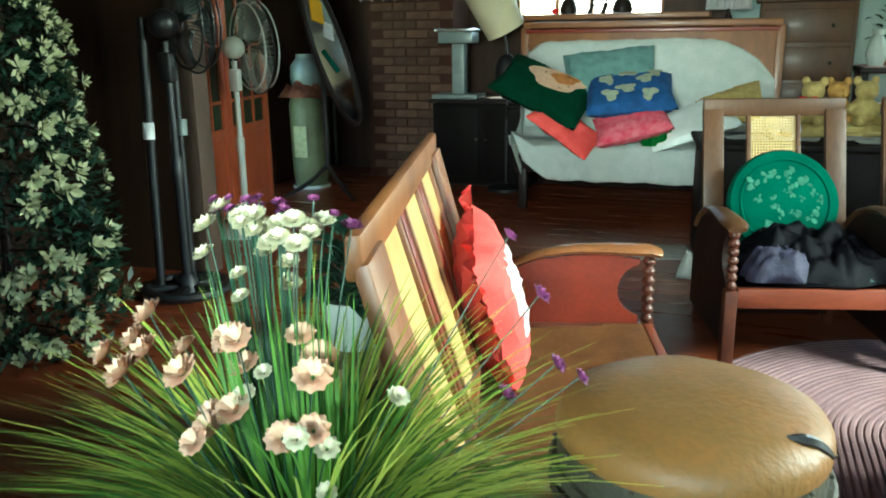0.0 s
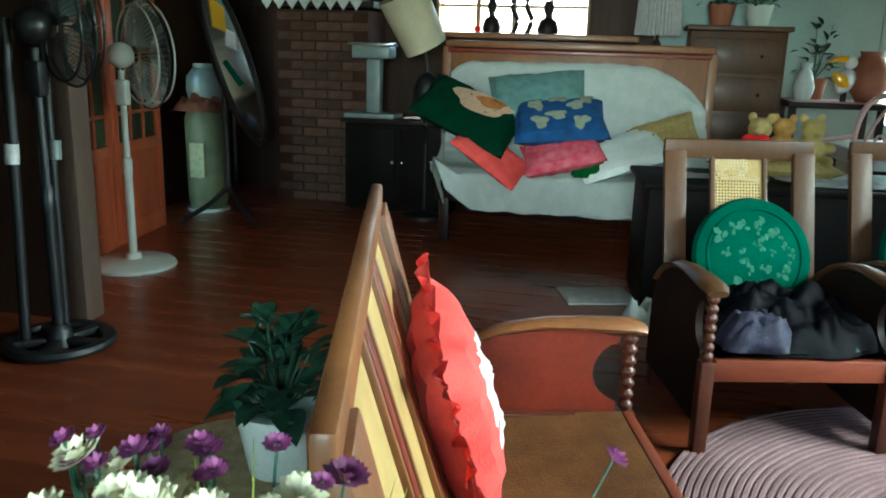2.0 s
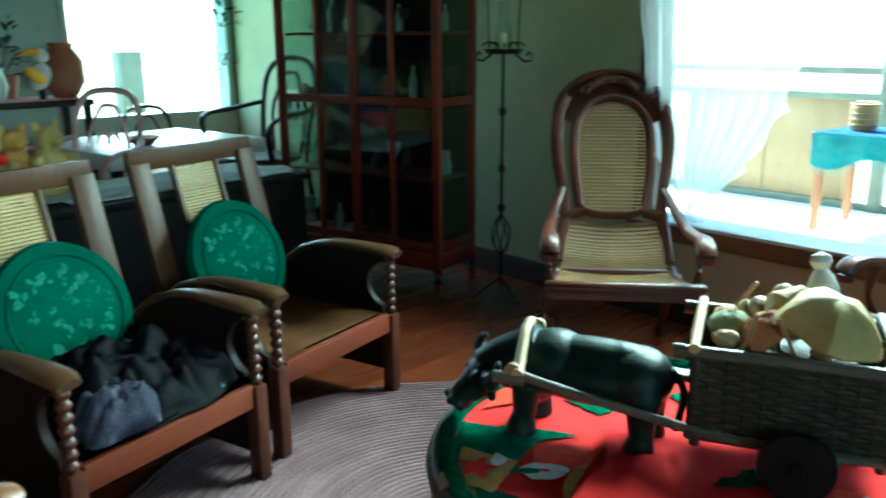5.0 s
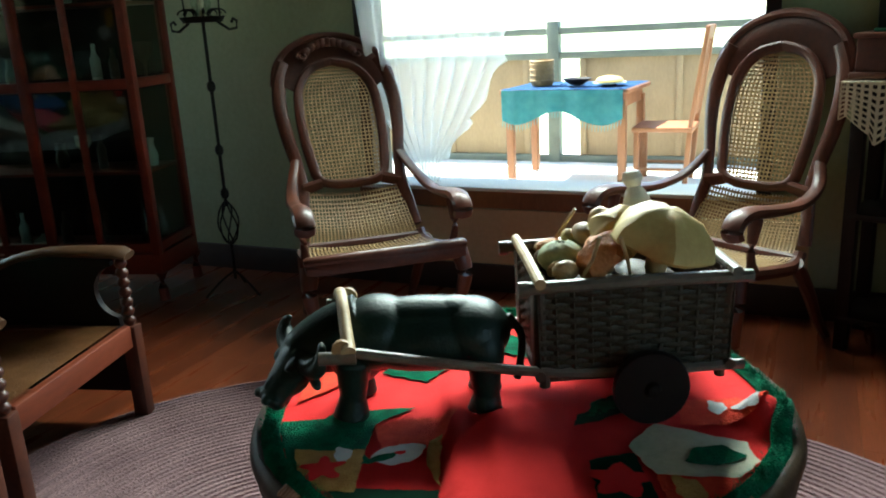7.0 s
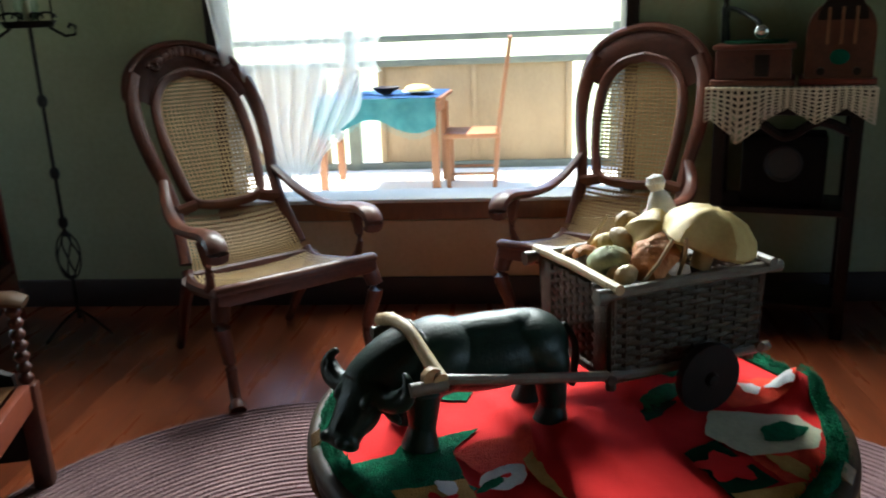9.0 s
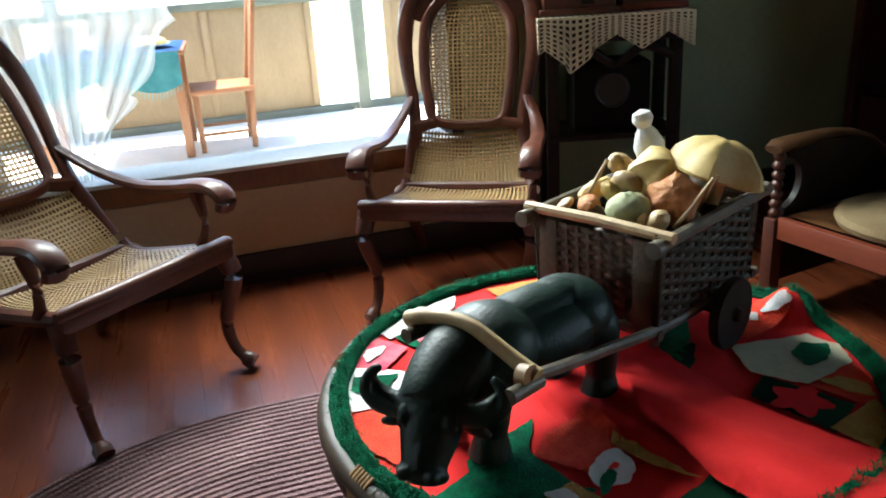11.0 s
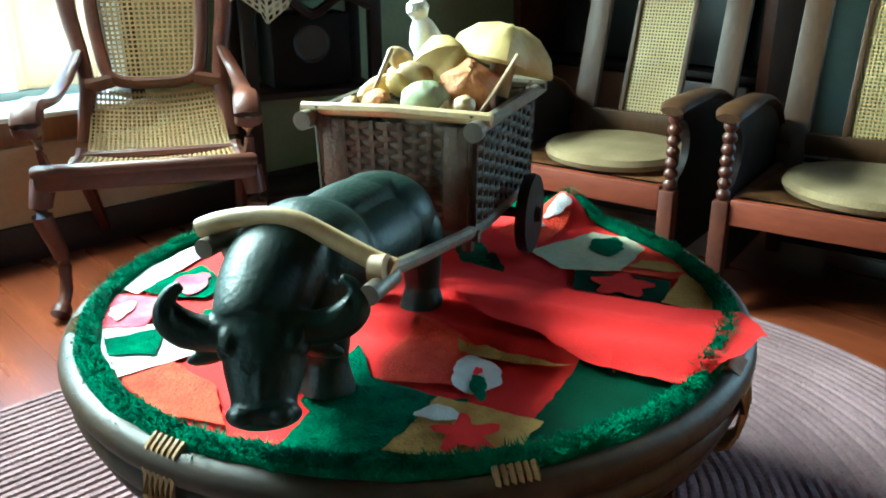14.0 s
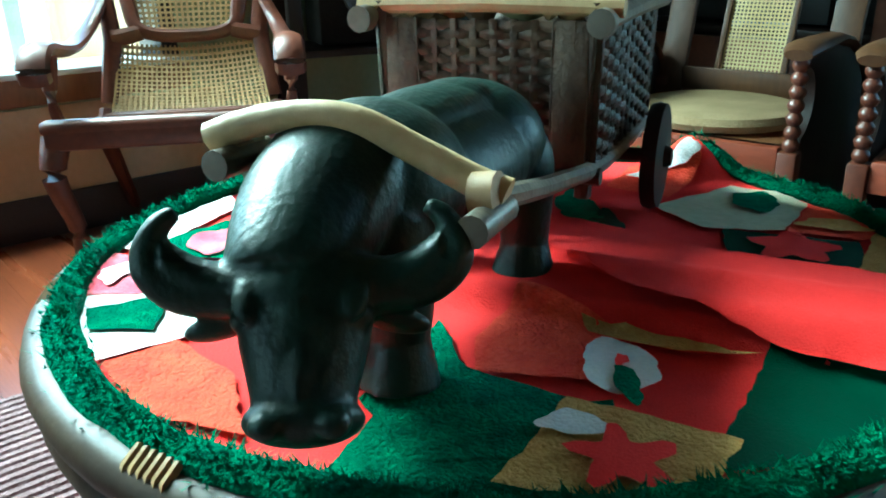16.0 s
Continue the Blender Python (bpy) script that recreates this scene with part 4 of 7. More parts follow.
    part("shelf_ring", tube(bmn(), [(0.40 * math.cos(6.28319 * k / 48), 0.40 * math.sin(6.28319 * k / 48), 0.14) for k in range(48)], 0.014, 8, closed=True), M["bamboo"], th)


round_table()


def cover_z(x, y):
    """Height of the quilt over the tabletop: a broad soft fold, a lifted edge and waves."""
    d = (x + 0.19) * 0.423 - (y - 0.10) * 0.906
    k = min(max(d / 0.03, 0.0), 1.0)
    f = 0.025 * k * k * (3 - 2 * k) * max(0.0, 1 - max(0.0, d) / 0.26) + 0.009 * math.exp(-((d - 0.11) / 0.022) ** 2)
    f *= 1 / (1 + math.exp((x - 0.0) * 26))
    g = 0.004 * wob((x * 5, y * 5, 0), 1, 2.0) + 0.0015 * wob((x * 17, y * 17, 0), 1, 5.0)
    lift = 0.06 * math.exp(-(((x - 0.05) / 0.05) ** 2 + ((y + 0.475) / 0.045) ** 2))
    return 0.006 + f + g + lift


def drape(bm, outline, up, rag=0.004, seed=0.0, cell=0.02):
    """A flat patch of cloth laid on the quilt: a grid clipped by its outline."""
    n = len(outline)
    pts = []
    for i in range(n):
        a, b = Vector(outline[i]), Vector(outline[(i + 1) % n])
        k = max(2, int((b - a).length / 0.014))
        for q in range(k):
            p = a.lerp(b, q / k)
            pts.append((p.x + rag * wob((p.x * 60, p.y * 60, seed), 1), p.y + rag * wob((p.y * 60, p.x * 60, seed + 3), 1)))
    vs = [bm.verts.new((x, y, 0)) for x, y in pts]
    es = [bm.edges.new((vs[i], vs[(i + 1) % len(vs)])) for i in range(len(vs))]
    bmesh.ops.triangle_fill(bm, use_beauty=True, edges=es)
    x0, x1 = min(p[0] for p in pts), max(p[0] for p in pts)
    y0, y1 = min(p[1] for p in pts), max(p[1] for p in pts)
    for ax, lo, hi in ((0, x0, x1), (1, y0, y1)):
        k = int((hi - lo) / cell)
        for q in range(1, k + 1):
            co = (lo + q * cell, 0, 0) if ax == 0 else (0, lo + q * cell, 0)
            no = (1, 0, 0) if ax == 0 else (0, 1, 0)
            bmesh.ops.bisect_plane(bm, geom=bm.verts[:] + bm.edges[:] + bm.faces[:], plane_co=co, plane_no=no)
    for v in bm.verts:
        v.co.z = cover_z(v.co.x, v.co.y) + up
    return bm


def clover(c, r, lobes, turn, depth=0.35):
    return [(c[0] + r * (1 + depth * math.cos(lobes * a)) * math.cos(a + turn), c[1] + r * (1 + depth * math.cos(lobes * a)) * math.sin(a + turn)) for a in [6.28319 * k / 28 for k in range(28)]]


def blob(c, rx, ry, turn, wav=0.12, seed=0.0):
    o = []
    for k in range(24):
        a = 6.28319 * k / 24
        s = 1 + wav * math.sin(3 * a + seed) + wav * 0.6 * math.sin(5 * a + 2 * seed)
        x, y = rx * s * math.cos(a), ry * s * math.sin(a)
        o.append((c[0] + x * math.cos(turn) - y * math.sin(turn), c[1] + x * math.sin(turn) + y * math.cos(turn)))
    return o


def pie(a0, a1, r0, r1, n=8):
    A = [radians(a0 + (a1 - a0) * k / n) for k in range(n + 1)]
    return [(r1 * math.cos(a), r1 * math.sin(a)) for a in A] + [(r0 * math.cos(a), r0 * math.sin(a)) for a in A[::-1]]


def quilt():
    th = thing("quilted_table_cover", pose(TB[0], TB[1], TZ), "round red and green patchwork cover with a shaggy green edge", "tablecloth")
    bm = drape(bmn(), [(0.505 * math.cos(6.28319 * k / 60), 0.505 * math.sin(6.28319 * k / 60)) for k in range(60)], 0.0, 0.0, cell=0.022)
    part("ground_cloth", bm, M["red"], th, sharp=60)
    for mt, o, up, nm in (
        # west side: dark green wedge, tan patch with a flower, orange patch
        ("dgreen", [(-0.355, -0.005), (-0.43, -0.035), (-0.485, -0.04), (-0.495, 0.05), (-0.46, 0.16), (-0.425, 0.215)], 0.004, "dark_green_patch"),
        ("tan", [(-0.285, 0.205), (-0.42, 0.155), (-0.435, 0.215), (-0.39, 0.29), (-0.33, 0.335)], 0.005, "tan_patch"),
        ("white", blob((-0.32, 0.235), 0.03, 0.016, 0.6), 0.008, "white_patch"),
        ("red", clover((-0.375, 0.245), 0.034, 5, 0.5, 0.34), 0.009, "red_flower"),
        ("orange", [(-0.12, 0.09), (-0.22, 0.075), (-0.27, 0.10), (-0.29, 0.165), (-0.20, 0.235), (-0.155, 0.19)], 0.005, "orange_patch"),
        ("tan", [(-0.20, 0.085), (-0.28, 0.055), (-0.36, 0.02), (-0.30, 0.075), (-0.22, 0.105)], 0.008, "tan_patch"),
        ("white", blob((-0.285, 0.135), 0.052, 0.034, -0.75, 0.06), 0.009, "white_patch"),
        ("green", blob((-0.315, 0.160), 0.034, 0.010, -0.75, 0.08), 0.011, "green_patch"),
        ("red", blob((-0.285, 0.13), 0.011, 0.008, -0.8), 0.012, "red_spot"),
        ("green", [(-0.10, 0.19), (-0.19, 0.235), (-0.285, 0.205), (-0.33, 0.285), (-0.27, 0.36), (-0.17, 0.34)], 0.004, "green_patch"),
        ("green", pie(120, 150, 0.36, 0.49), 0.003, "green_patch"),
        # south side: flower on a dark green square, tan corner, cream patch
        ("dgreen", [(-0.14, -0.265), (-0.285, -0.34), (-0.34, -0.25), (-0.19, -0.195)], 0.005, "dark_green_patch"),
        ("red", clover((-0.24, -0.262), 0.046, 5, 0.2, 0.24), 0.008, "red_flower"),
        ("tan", [(-0.325, -0.25), (-0.285, -0.385), (-0.36, -0.345), (-0.425, -0.28)], 0.006, "tan_patch"),
        ("red", [(0.02, -0.127), (-0.21, -0.16), (-0.358, -0.221), (-0.451, -0.279), (-0.50, -0.235), (-0.527, -0.20), (-0.527, -0.09), (-0.50, -0.03), (-0.381, 0.012), (-0.209, 0.035), (-0.05, -0.02)], 0.017, "red_flap"),
        ("orange", [(-0.17, -0.45), (-0.25, -0.425), (-0.295, -0.38), (-0.285, -0.35), (-0.20, -0.315)], 0.005, "orange_patch"),
        ("tan", blob((-0.235, -0.375), 0.045, 0.024, 0.5), 0.008, "tan_patch"),
        ("petalwhite", [(-0.02, -0.28), (-0.04, -0.45), (-0.10, -0.475), (-0.165, -0.45), (-0.20, -0.315), (-0.12, -0.25)], 0.005, "cream_patch"),
        ("green", blob((-0.11, -0.40), 0.05, 0.032, 2.1), 0.008, "green_patch"),
        ("orange", [(-0.01, -0.33), (0.02, -0.46), (0.08, -0.48), (0.13, -0.42), (0.09, -0.31)], 0.006, "orange_patch"),
        ("white", blob((0.045, -0.44), 0.028, 0.017, 1.0), 0.010, "white_patch"),
        ("white", blob((0.07, -0.385), 0.03, 0.016, 0.4), 0.010, "white_patch"),
        ("green", blob((0.05, -0.20), 0.09, 0.030, 2.5), 0.006, "green_patch"),
        ("dgreen", blob((-0.03, -0.165), 0.07, 0.022, 2.4), 0.006, "dark_green_patch"),
        # east side, towards the window
        ("green", [(0.14, -0.24), (0.26, -0.32), (0.33, -0.22), (0.20, -0.12)], 0.005, "green_patch"),
        ("red", clover((0.23, -0.22), 0.04, 5, 0.2, 0.25), 0.008, "red_flower"),
        ("white", [(0.27, -0.33), (0.36, -0.30), (0.46, -0.12), (0.34, -0.14)], 0.005, "white_patch"),
        ("tan", [(0.33, -0.10), (0.46, -0.08), (0.465, 0.06), (0.33, 0.04)], 0.005, "tan_patch"),
        ("green", [(0.20, 0.02), (0.31, 0.05), (0.33, 0.13), (0.24, 0.17)], 0.005, "green_patch"),
        ("white", [(0.30, 0.345), (0.34, 0.27), (0.39, 0.17), (0.46, 0.14), (0.44, 0.20), (0.40, 0.29), (0.34, 0.36)], 0.005, "white_patch"),
        ("green", [(0.21, 0.27), (0.25, 0.21), (0.345, 0.205), (0.335, 0.27), (0.305, 0.335), (0.25, 0.31)], 0.006, "green_patch"),
        ("pink", blob((0.275, 0.26), 0.046, 0.028, 2.4), 0.009, "pink_spot"),
        ("pink", [(0.17, 0.39), (0.25, 0.32), (0.30, 0.36), (0.33, 0.375), (0.265, 0.425), (0.22, 0.455)], 0.006, "pink_patch"),
        ("white", blob((0.245, 0.395), 0.034, 0.017, 2.4), 0.009, "white_patch"),
        ("white", [(0.04, 0.36), (0.10, 0.31), (0.16, 0.36), (0.21, 0.45), (0.14, 0.475), (0.05, 0.485)], 0.005, "white_patch"),
        ("green", [(0.07, 0.42), (0.145, 0.37), (0.165, 0.455), (0.12, 0.47)], 0.008, "green_patch"),
        ("orange", [(0.04, 0.41), (0.04, 0.485), (-0.07, 0.485), (-0.16, 0.44), (-0.06, 0.40)], 0.006, "orange_patch"),
        ("green", pie(60, 85, 0.22, 0.34), 0.004, "green_patch"),
    ):
        part(nm, drape(bmn(), o, up, 0.005, up * 50), M[mt], th, sharp=60)
    # shaggy edge: a rope with tufts
    bm = bmn()
    prof = []
    for k in range(110):
        a = 6.28319 * k / 110
        R = 0.508 + 0.006 * wob((a * 9, 0, 0), 1)
        prof.append((R * math.cos(a), R * math.sin(a), cover_z(R * math.cos(a), R * math.sin(a)) + 0.006))
    tube(bm, prof, 0.019, 10, 0.6, True)
    part("shaggy_edge", bm, M["green"], th)
    rnd = random.Random(3)
    bm = bmn()
    for k in range(6500):
        a, q = rnd.uniform(0, 6.28319), rnd.gauss(0, 0.42)
        R = 0.508 + 0.024 * q
        z = cover_z(R * math.cos(a), R * math.sin(a)) + 0.018 - 0.012 * q * q
        b, ln = rnd.uniform(0, 6.28), rnd.uniform(0.005, 0.016)
        p = Vector((R * math.cos(a), R * math.sin(a), z))
        d = Vector((math.cos(b) * 0.8 + q * math.cos(a) * 0.5, math.sin(b) * 0.8 + q * math.sin(a) * 0.5, rnd.uniform(0.2, 0.9))).normalized()
        sd = d.cross(Vector((0.3, 0.2, 1))).normalized() * 0.0014
        v = [bm.verts.new(p - sd), bm.verts.new(p + sd), bm.verts.new(p + d * ln)]
        bm.faces.new(v)
    tagged(part("fringe", bm, M["green"], th), kind="stuff")


quilt()

HEAD = 116.8
QZ = TZ + 0.012


def carabao():
    bm = bmn()
    RY = lambda a: Matrix.Rotation(radians(a), 4, "Y")
    E = lambda c, r, rot=None: ell(bm, c, r, rot, 44, 28)
    # barrel, shoulders, hips and the ridge of the spine
    E((-0.03, 0, 0.148), (0.172, 0.092, 0.070))
    E((0.070, 0, 0.158), (0.092, 0.092, 0.076), RY(10))
    E((-0.125, 0, 0.156), (0.082, 0.086, 0.068))
    E((-0.03, 0, 0.190), (0.150, 0.056, 0.040))
    E((-0.105, 0, 0.194), (0.075, 0.048, 0.034), RY(-8))
    E((0.060, 0, 0.194), (0.085, 0.050, 0.034), RY(6))
    E((0.112, 0, 0.120), (0.060, 0.076, 0.070))
    # neck reaches forward and down to the turned head
    tube(bm, spline([(0.10, 0, 0.172), (0.155, 0.008, 0.160), (0.205, 0.024, 0.140), (0.232, 0.034, 0.125)], 5), [0.074 - 0.0020 * k for k in range(16)], 36, 0.92)
    E((0.15, 0.008, 0.118), (0.060, 0.030, 0.034), RY(32))
    hd = Matrix.Translation((0.224, 0.046, 0.118)) @ Matrix.Rotation(radians(32), 4, "Z") @ RY(42)
    H_ = lambda c, r: ell(bm, hd @ Vector(c), r, hd.to_3x3().to_4x4(), 40, 24)
    h = lambda x, y, z: tuple(hd @ Vector((x, y, z)))
    H_((-0.002, 0, 0.002), (0.042, 0.054, 0.038))
    tube(bm, [h(0.0, 0, 0.0), h(0.035, 0, -0.002), h(0.070, 0, -0.004), h(0.088, 0, -0.006)], [0.052, 0.047, 0.038, 0.035], 36, 0.74)
    H_((0.090, 0, -0.005), (0.018, 0.043, 0.027))
    H_((0.080, 0, -0.024), (0.024, 0.026, 0.012))
    H_((0.002, 0.0, 0.026), (0.032, 0.022, 0.012))
    H_((0.045, 0.0, 0.020), (0.040, 0.012, 0.010))
    for s in (-1, 1):
        H_((0.022, s * 0.043, 0.014), (0.009, 0.008, 0.008))
        H_((0.012, s * 0.037, 0.028), (0.018, 0.011, 0.006))
        H_((0.098, s * 0.022, 0.014), (0.011, 0.013, 0.010))
        H_((0.030, s * 0.028, -0.016), (0.034, 0.012, 0.018))
        tube(bm, spline([h(-0.010, s * 0.018, 0.014), h(-0.006, s * 0.056, 0.004), h(-0.008, s * 0.092, 0.006), h(-0.024, s * 0.112, 0.018), h(-0.046, s * 0.104, 0.030), h(-0.056, s * 0.090, 0.034)], 6), [0.024 - 0.00060 * k for k in range(31)], 24)
        for k in range(9):
            q = (0.050 + 0.006 * k) * s
            ell(bm, hd @ Vector((-0.007 - 0.0003 * k * k, q, 0.004 + 0.0002 * k * k)), (0.0236 - 0.0007 * k, 0.0026, 0.0236 - 0.0007 * k), hd.to_3x3().to_4x4(), 12, 6)
        ell(bm, hd @ Vector((0.010, s * 0.064, -0.022)), (0.010, 0.030, 0.014), hd.to_3x3().to_4x4() @ Matrix.Rotation(s * -0.25, 4, "Z"), 14, 8)
        for x, wide, lean in ((0.112, 0.036, 0.006), (-0.150, 0.040, -0.004)):
            E((x, s * 0.050, 0.125), (0.042, wide, 0.056))
            cyl(bm, (x, s * 0.056, 0.115), (x + lean, s * 0.058, 0.034), 0.036, 0.026, 36)
            E((x + lean * 0.6, s * 0.058, 0.060), (0.029, 0.029, 0.014))
            cyl(bm, (x + lean, s * 0.058, 0.044), (x + lean + 0.006, s * 0.059, 0.0), 0.026, 0.038, 36)
    tube(bm, spline([(-0.20, 0, 0.185), (-0.228, 0.0, 0.14), (-0.222, 0.01, 0.075), (-0.215, 0.012, 0.05)], 4), 0.009, 8)
    ob = single("carabao_statue", bm, M["horn"], pose(1.455, 2.365, QZ, 0, 0, 111), "dark green-black carved water buffalo statue yoked to a toy cart", "statue")
    rm = ob.modifiers.new("blend", "REMESH")
    rm.mode, rm.voxel_size, rm.use_smooth_shade = "VOXEL", 0.0026, True
    sm = ob.modifiers.new("soft", "SMOOTH")
    sm.factor, sm.iterations = 0.5, 6


carabao()


def wheel(bm, c, r):
    lathe(bm, [(0.012, -0.012), (r, -0.010), (r + 0.003, 0.0), (r, 0.010), (0.016, 0.012), (0.012, 0.022), (0.0, 0.024)], 26, Matrix.Translation(c) @ Matrix.Rotation(radians(-90), 4, "X"))
    return bm


def cart():
    th = thing("toy_cart", pose(1.66, 1.985, QZ, 0, 0, HEAD), "small bamboo and wicker toy cart on solid wheels", "toy cart")
    L, W, z0, z1 = 0.185, 0.135, 0.085, 0.275
    for s in (-1, 1):
        w = part("wheel", wheel(bmn(), (-0.02, s * (W + 0.045), 0.075), 0.072), M["wooddark"], th)
    part("axle", cyl(bmn(), (-0.02, -W - 0.055, 0.075), (-0.02, W + 0.055, 0.075), 0.010), M["wooddark"], th)
    part("floor", box(bmn(), (0, 0, z0 - 0.006), (2 * L - 0.02, 2 * W - 0.02, 0.012), None, 0.003), M["wicker"], th)
    # poles: shafts run forward past the flanks to the yoke
    for s in (-1, 1):
        part("shaft", tube(bmn(), spline([(-L - 0.03, s * W, z0 + 0.005), (L * 0.6, s * W, z0 + 0.01), (0.33, s * 0.118 + 0.012, 0.125), (0.47, s * 0.114 + 0.024, 0.155), (0.550, s * 0.110 + 0.028, 0.172)], 5), 0.0105, 9), M["pole"], th)
        part("top_pole", tube(bmn(), [(-L - 0.035, s * (W + 0.012), z1), (0, s * (W + 0.014), z1 + 0.004), (L + 0.04, s * (W + 0.012), z1 + 0.002)], 0.0125, 9), M["pole"], th)
        part("knuckle", cyl(bmn(), (L + 0.02, s * (W + 0.012), z1 - 0.0), (L + 0.04, s * (W + 0.012), z1), 0.016), M["pole"], th)
        part("top_pole", tube(bmn(), [(s * L, -W - 0.03, z1 + 0.014), (s * L, 0, z1 + 0.018), (s * L, W + 0.03, z1 + 0.014)], 0.011, 9), M["bone"] if s > 0 else M["pole"], th)
        part("low_pole", tube(bmn(), [(s * L, -W - 0.012, z0 + 0.01), (s * L, W + 0.012, z0 + 0.01)], 0.011, 9), M["wicker"], th)
        for q in (-1, 1):
            part("corner_post", tube(bmn(), [(s * (L - 0.012), q * (W - 0.012), z0 - 0.02), (s * L, q * W, z1 + 0.02)], 0.011, 8), M["wicker"], th)
    # woven sides: uprights and weavers
    def weave(p, q, rows, ups, mt, wide):
        p, q = Vector(p), Vector(q)
        n = Vector((0, 0, 1)).cross(q - p).normalized()
        for i in range(ups + 1):
            c = p.lerp(q, i / ups)
            part("upright", bar(bmn(), (c.x, c.y, z0), (c.x * 1.03, c.y * 1.03, z1), 0.009, 0.004, 0.001), mt, th)
        for r_ in range(rows):
            z = z0 + 0.012 + (z1 - z0 - 0.02) * r_ / (rows - 1)
            pts = []
            for i in range(ups * 4 + 1):
                t = i / (ups * 4)
                c = p.lerp(q, t) * (0.985 + 0.03 * (z - z0) / (z1 - z0))
                o = n * (0.0034 * math.cos(math.pi * ups * t) * (1 if r_ % 2 else -1))
                pts.append((c.x + o.x, c.y + o.y, z))
            part("weaver", tube(bmn(), pts, wide, 6, 0.45, up=tuple(n)), mt, th)
    weave((L, -W, 0), (L, W, 0), 18, 11, M["wicker"], 0.0062)
    weave((-L, -W, 0), (-L, W, 0), 18, 11, M["wicker"], 0.0062)
    # long sides take a darker wicker, their backlit shade put into its colour
    weave((-L, W, 0), (L, W, 0), 17, 11, M["wickergrey"], 0.0066)
    weave((-L, -W, 0), (L, -W, 0), 17, 11, M["wickergrey"], 0.0066)
    part("side_board", box(bmn(), (L + 0.004, W - 0.028, (z0 + z1) / 2), (0.008, 0.042, z1 - z0), None, 0.003), M["wicker"], th)
    part("side_board", box(bmn(), (L + 0.004, -W + 0.028, (z0 + z1) / 2), (0.008, 0.042, z1 - z0), None, 0.003), M["wicker"], th)
    # the yoke lies over the animal's neck
    part("yoke", tube(bmn(), spline([(0.578, -0.098, 0.210), (0.574, -0.068, 0.222), (0.568, -0.02, 0.232), (0.562, 0.03, 0.230), (0.556, 0.08, 0.208), (0.550, 0.125, 0.186), (0.548, 0.152, 0.176)], 5), [0.0145 - 0.0025 * math.sin(math.pi * k / 30) for k in range(31)], 10), M["bone"], th, "pale curved bamboo yoke")
    for s, y, z in ((-1, -0.082, 0.206), (1, 0.140, 0.176)):
        part("lashing", cyl(bmn(), (0.56, y - 0.010, z), (0.56, y + 0.010, z + 0.003), 0.020), M["rattan"], th)
        part("peg", cyl(bmn(), (0.535, y + 0.004, z - 0.014), (0.605, y + 0.004, z - 0.012), 0.013), M["pole"], th)
    # load: basketry mushrooms and pods
    return th


cart()
CART = pose(1.66, 1.985, QZ, 0, 0, HEAD)


def mushroom(c, r, h, tilt, turn, cap, stalk, label):
    m = CART @ Matrix.Translation(c) @ Matrix.Rotation(turn, 4, "Z") @ Matrix.Rotation(tilt, 4, "Y")
    th = thing("mushroom_ornament", m, label, "ornament", "ornaments in the toy cart")
    part("stalk", tube(bmn(), [(0, 0, -h), (0.004, 0, -h * 0.5), (0, 0, 0)], [r * 0.30, r * 0.22, r * 0.26], 10), stalk, th)
    prof = [(0.0, -0.12 * r), (0.6 * r, -0.08 * r), (0.97 * r, -0.10 * r), (r, 0.0), (0.90 * r, 0.34 * r), (0.62 * r, 0.68 * r), (0.25 * r, 0.86 * r), (0.0, 0.88 * r)]
    bm = lathe(bmn(), prof, 22)
    for v in bm.verts:
        a, q = math.atan2(v.co.y, v.co.x), math.hypot(v.co.x, v.co.y) / r
        v.co *= 1 + 0.09 * q * math.cos(5 * a + r * 60) + 0.05 * q * math.cos(2 * a)
        v.co.z = v.co.z * 0.72 - 0.24 * r * q * q * (0.6 + 0.4 * math.cos(a + 1.0)) + 0.06 * r * (1 - abs(math.sin(2.5 * a + r * 30))) * q
        v.co += Vector((1, 1, 0.6)) * 0.12 * r * wob(v.co * 15, 1, r * 90)
    part("cap", bm, cap, th)


mushroom((-0.06, 0.115, 0.352), 0.092, 0.14, 0.30, 2.6, M["yellow"], M["bone"], "large pale yellow dried mushroom in the toy cart")
mushroom((0.01, 0.035, 0.345), 0.062, 0.10, 0.6, 1.2, M["yellow"], M["bone"], "tilted pale yellow mushroom in the toy cart")
mushroom((0.055, 0.085, 0.315), 0.055, 0.08, 0.7, 0.4, M["straw"], M["bone"], "orange woven mushroom in the toy cart")
kn = single("white_gourd", lathe(bmn(), [(0.0, -0.045), (0.028, -0.03), (0.032, -0.005), (0.022, 0.022), (0.014, 0.034), (0.022, 0.050), (0.018, 0.064), (0.0, 0.072)], 14), M["white"], CART @ pose(-0.05, -0.035, 0.385, 12, 8, 0), "small white gourd on the toy cart's load", "ornament")
PODS = (
    (0.120, 0.030, 0.300, 0.050, "tip", 0), (0.120, -0.060, 0.292, 0.040, "straw", 20), (0.135, -0.108, 0.288, 0.024, "bone", 30),
    (0.060, -0.01, 0.330, 0.036, "bone", -25), (0.060, -0.085, 0.305, 0.034, "yellow", 30), (0.02, -0.055, 0.352, 0.032, "bone", 40),
    (0.125, 0.095, 0.290, 0.030, "bone", -40), (-0.09, -0.08, 0.300, 0.046, "straw", 15), (-0.12, 0.03, 0.285, 0.046, "wicker", 0),
    (-0.02, 0.0, 0.345, 0.038, "yellow", 35), (-0.02, -0.10, 0.295, 0.036, "wicker", 0), (0.140, 0.070, 0.288, 0.022, "bone", 60),
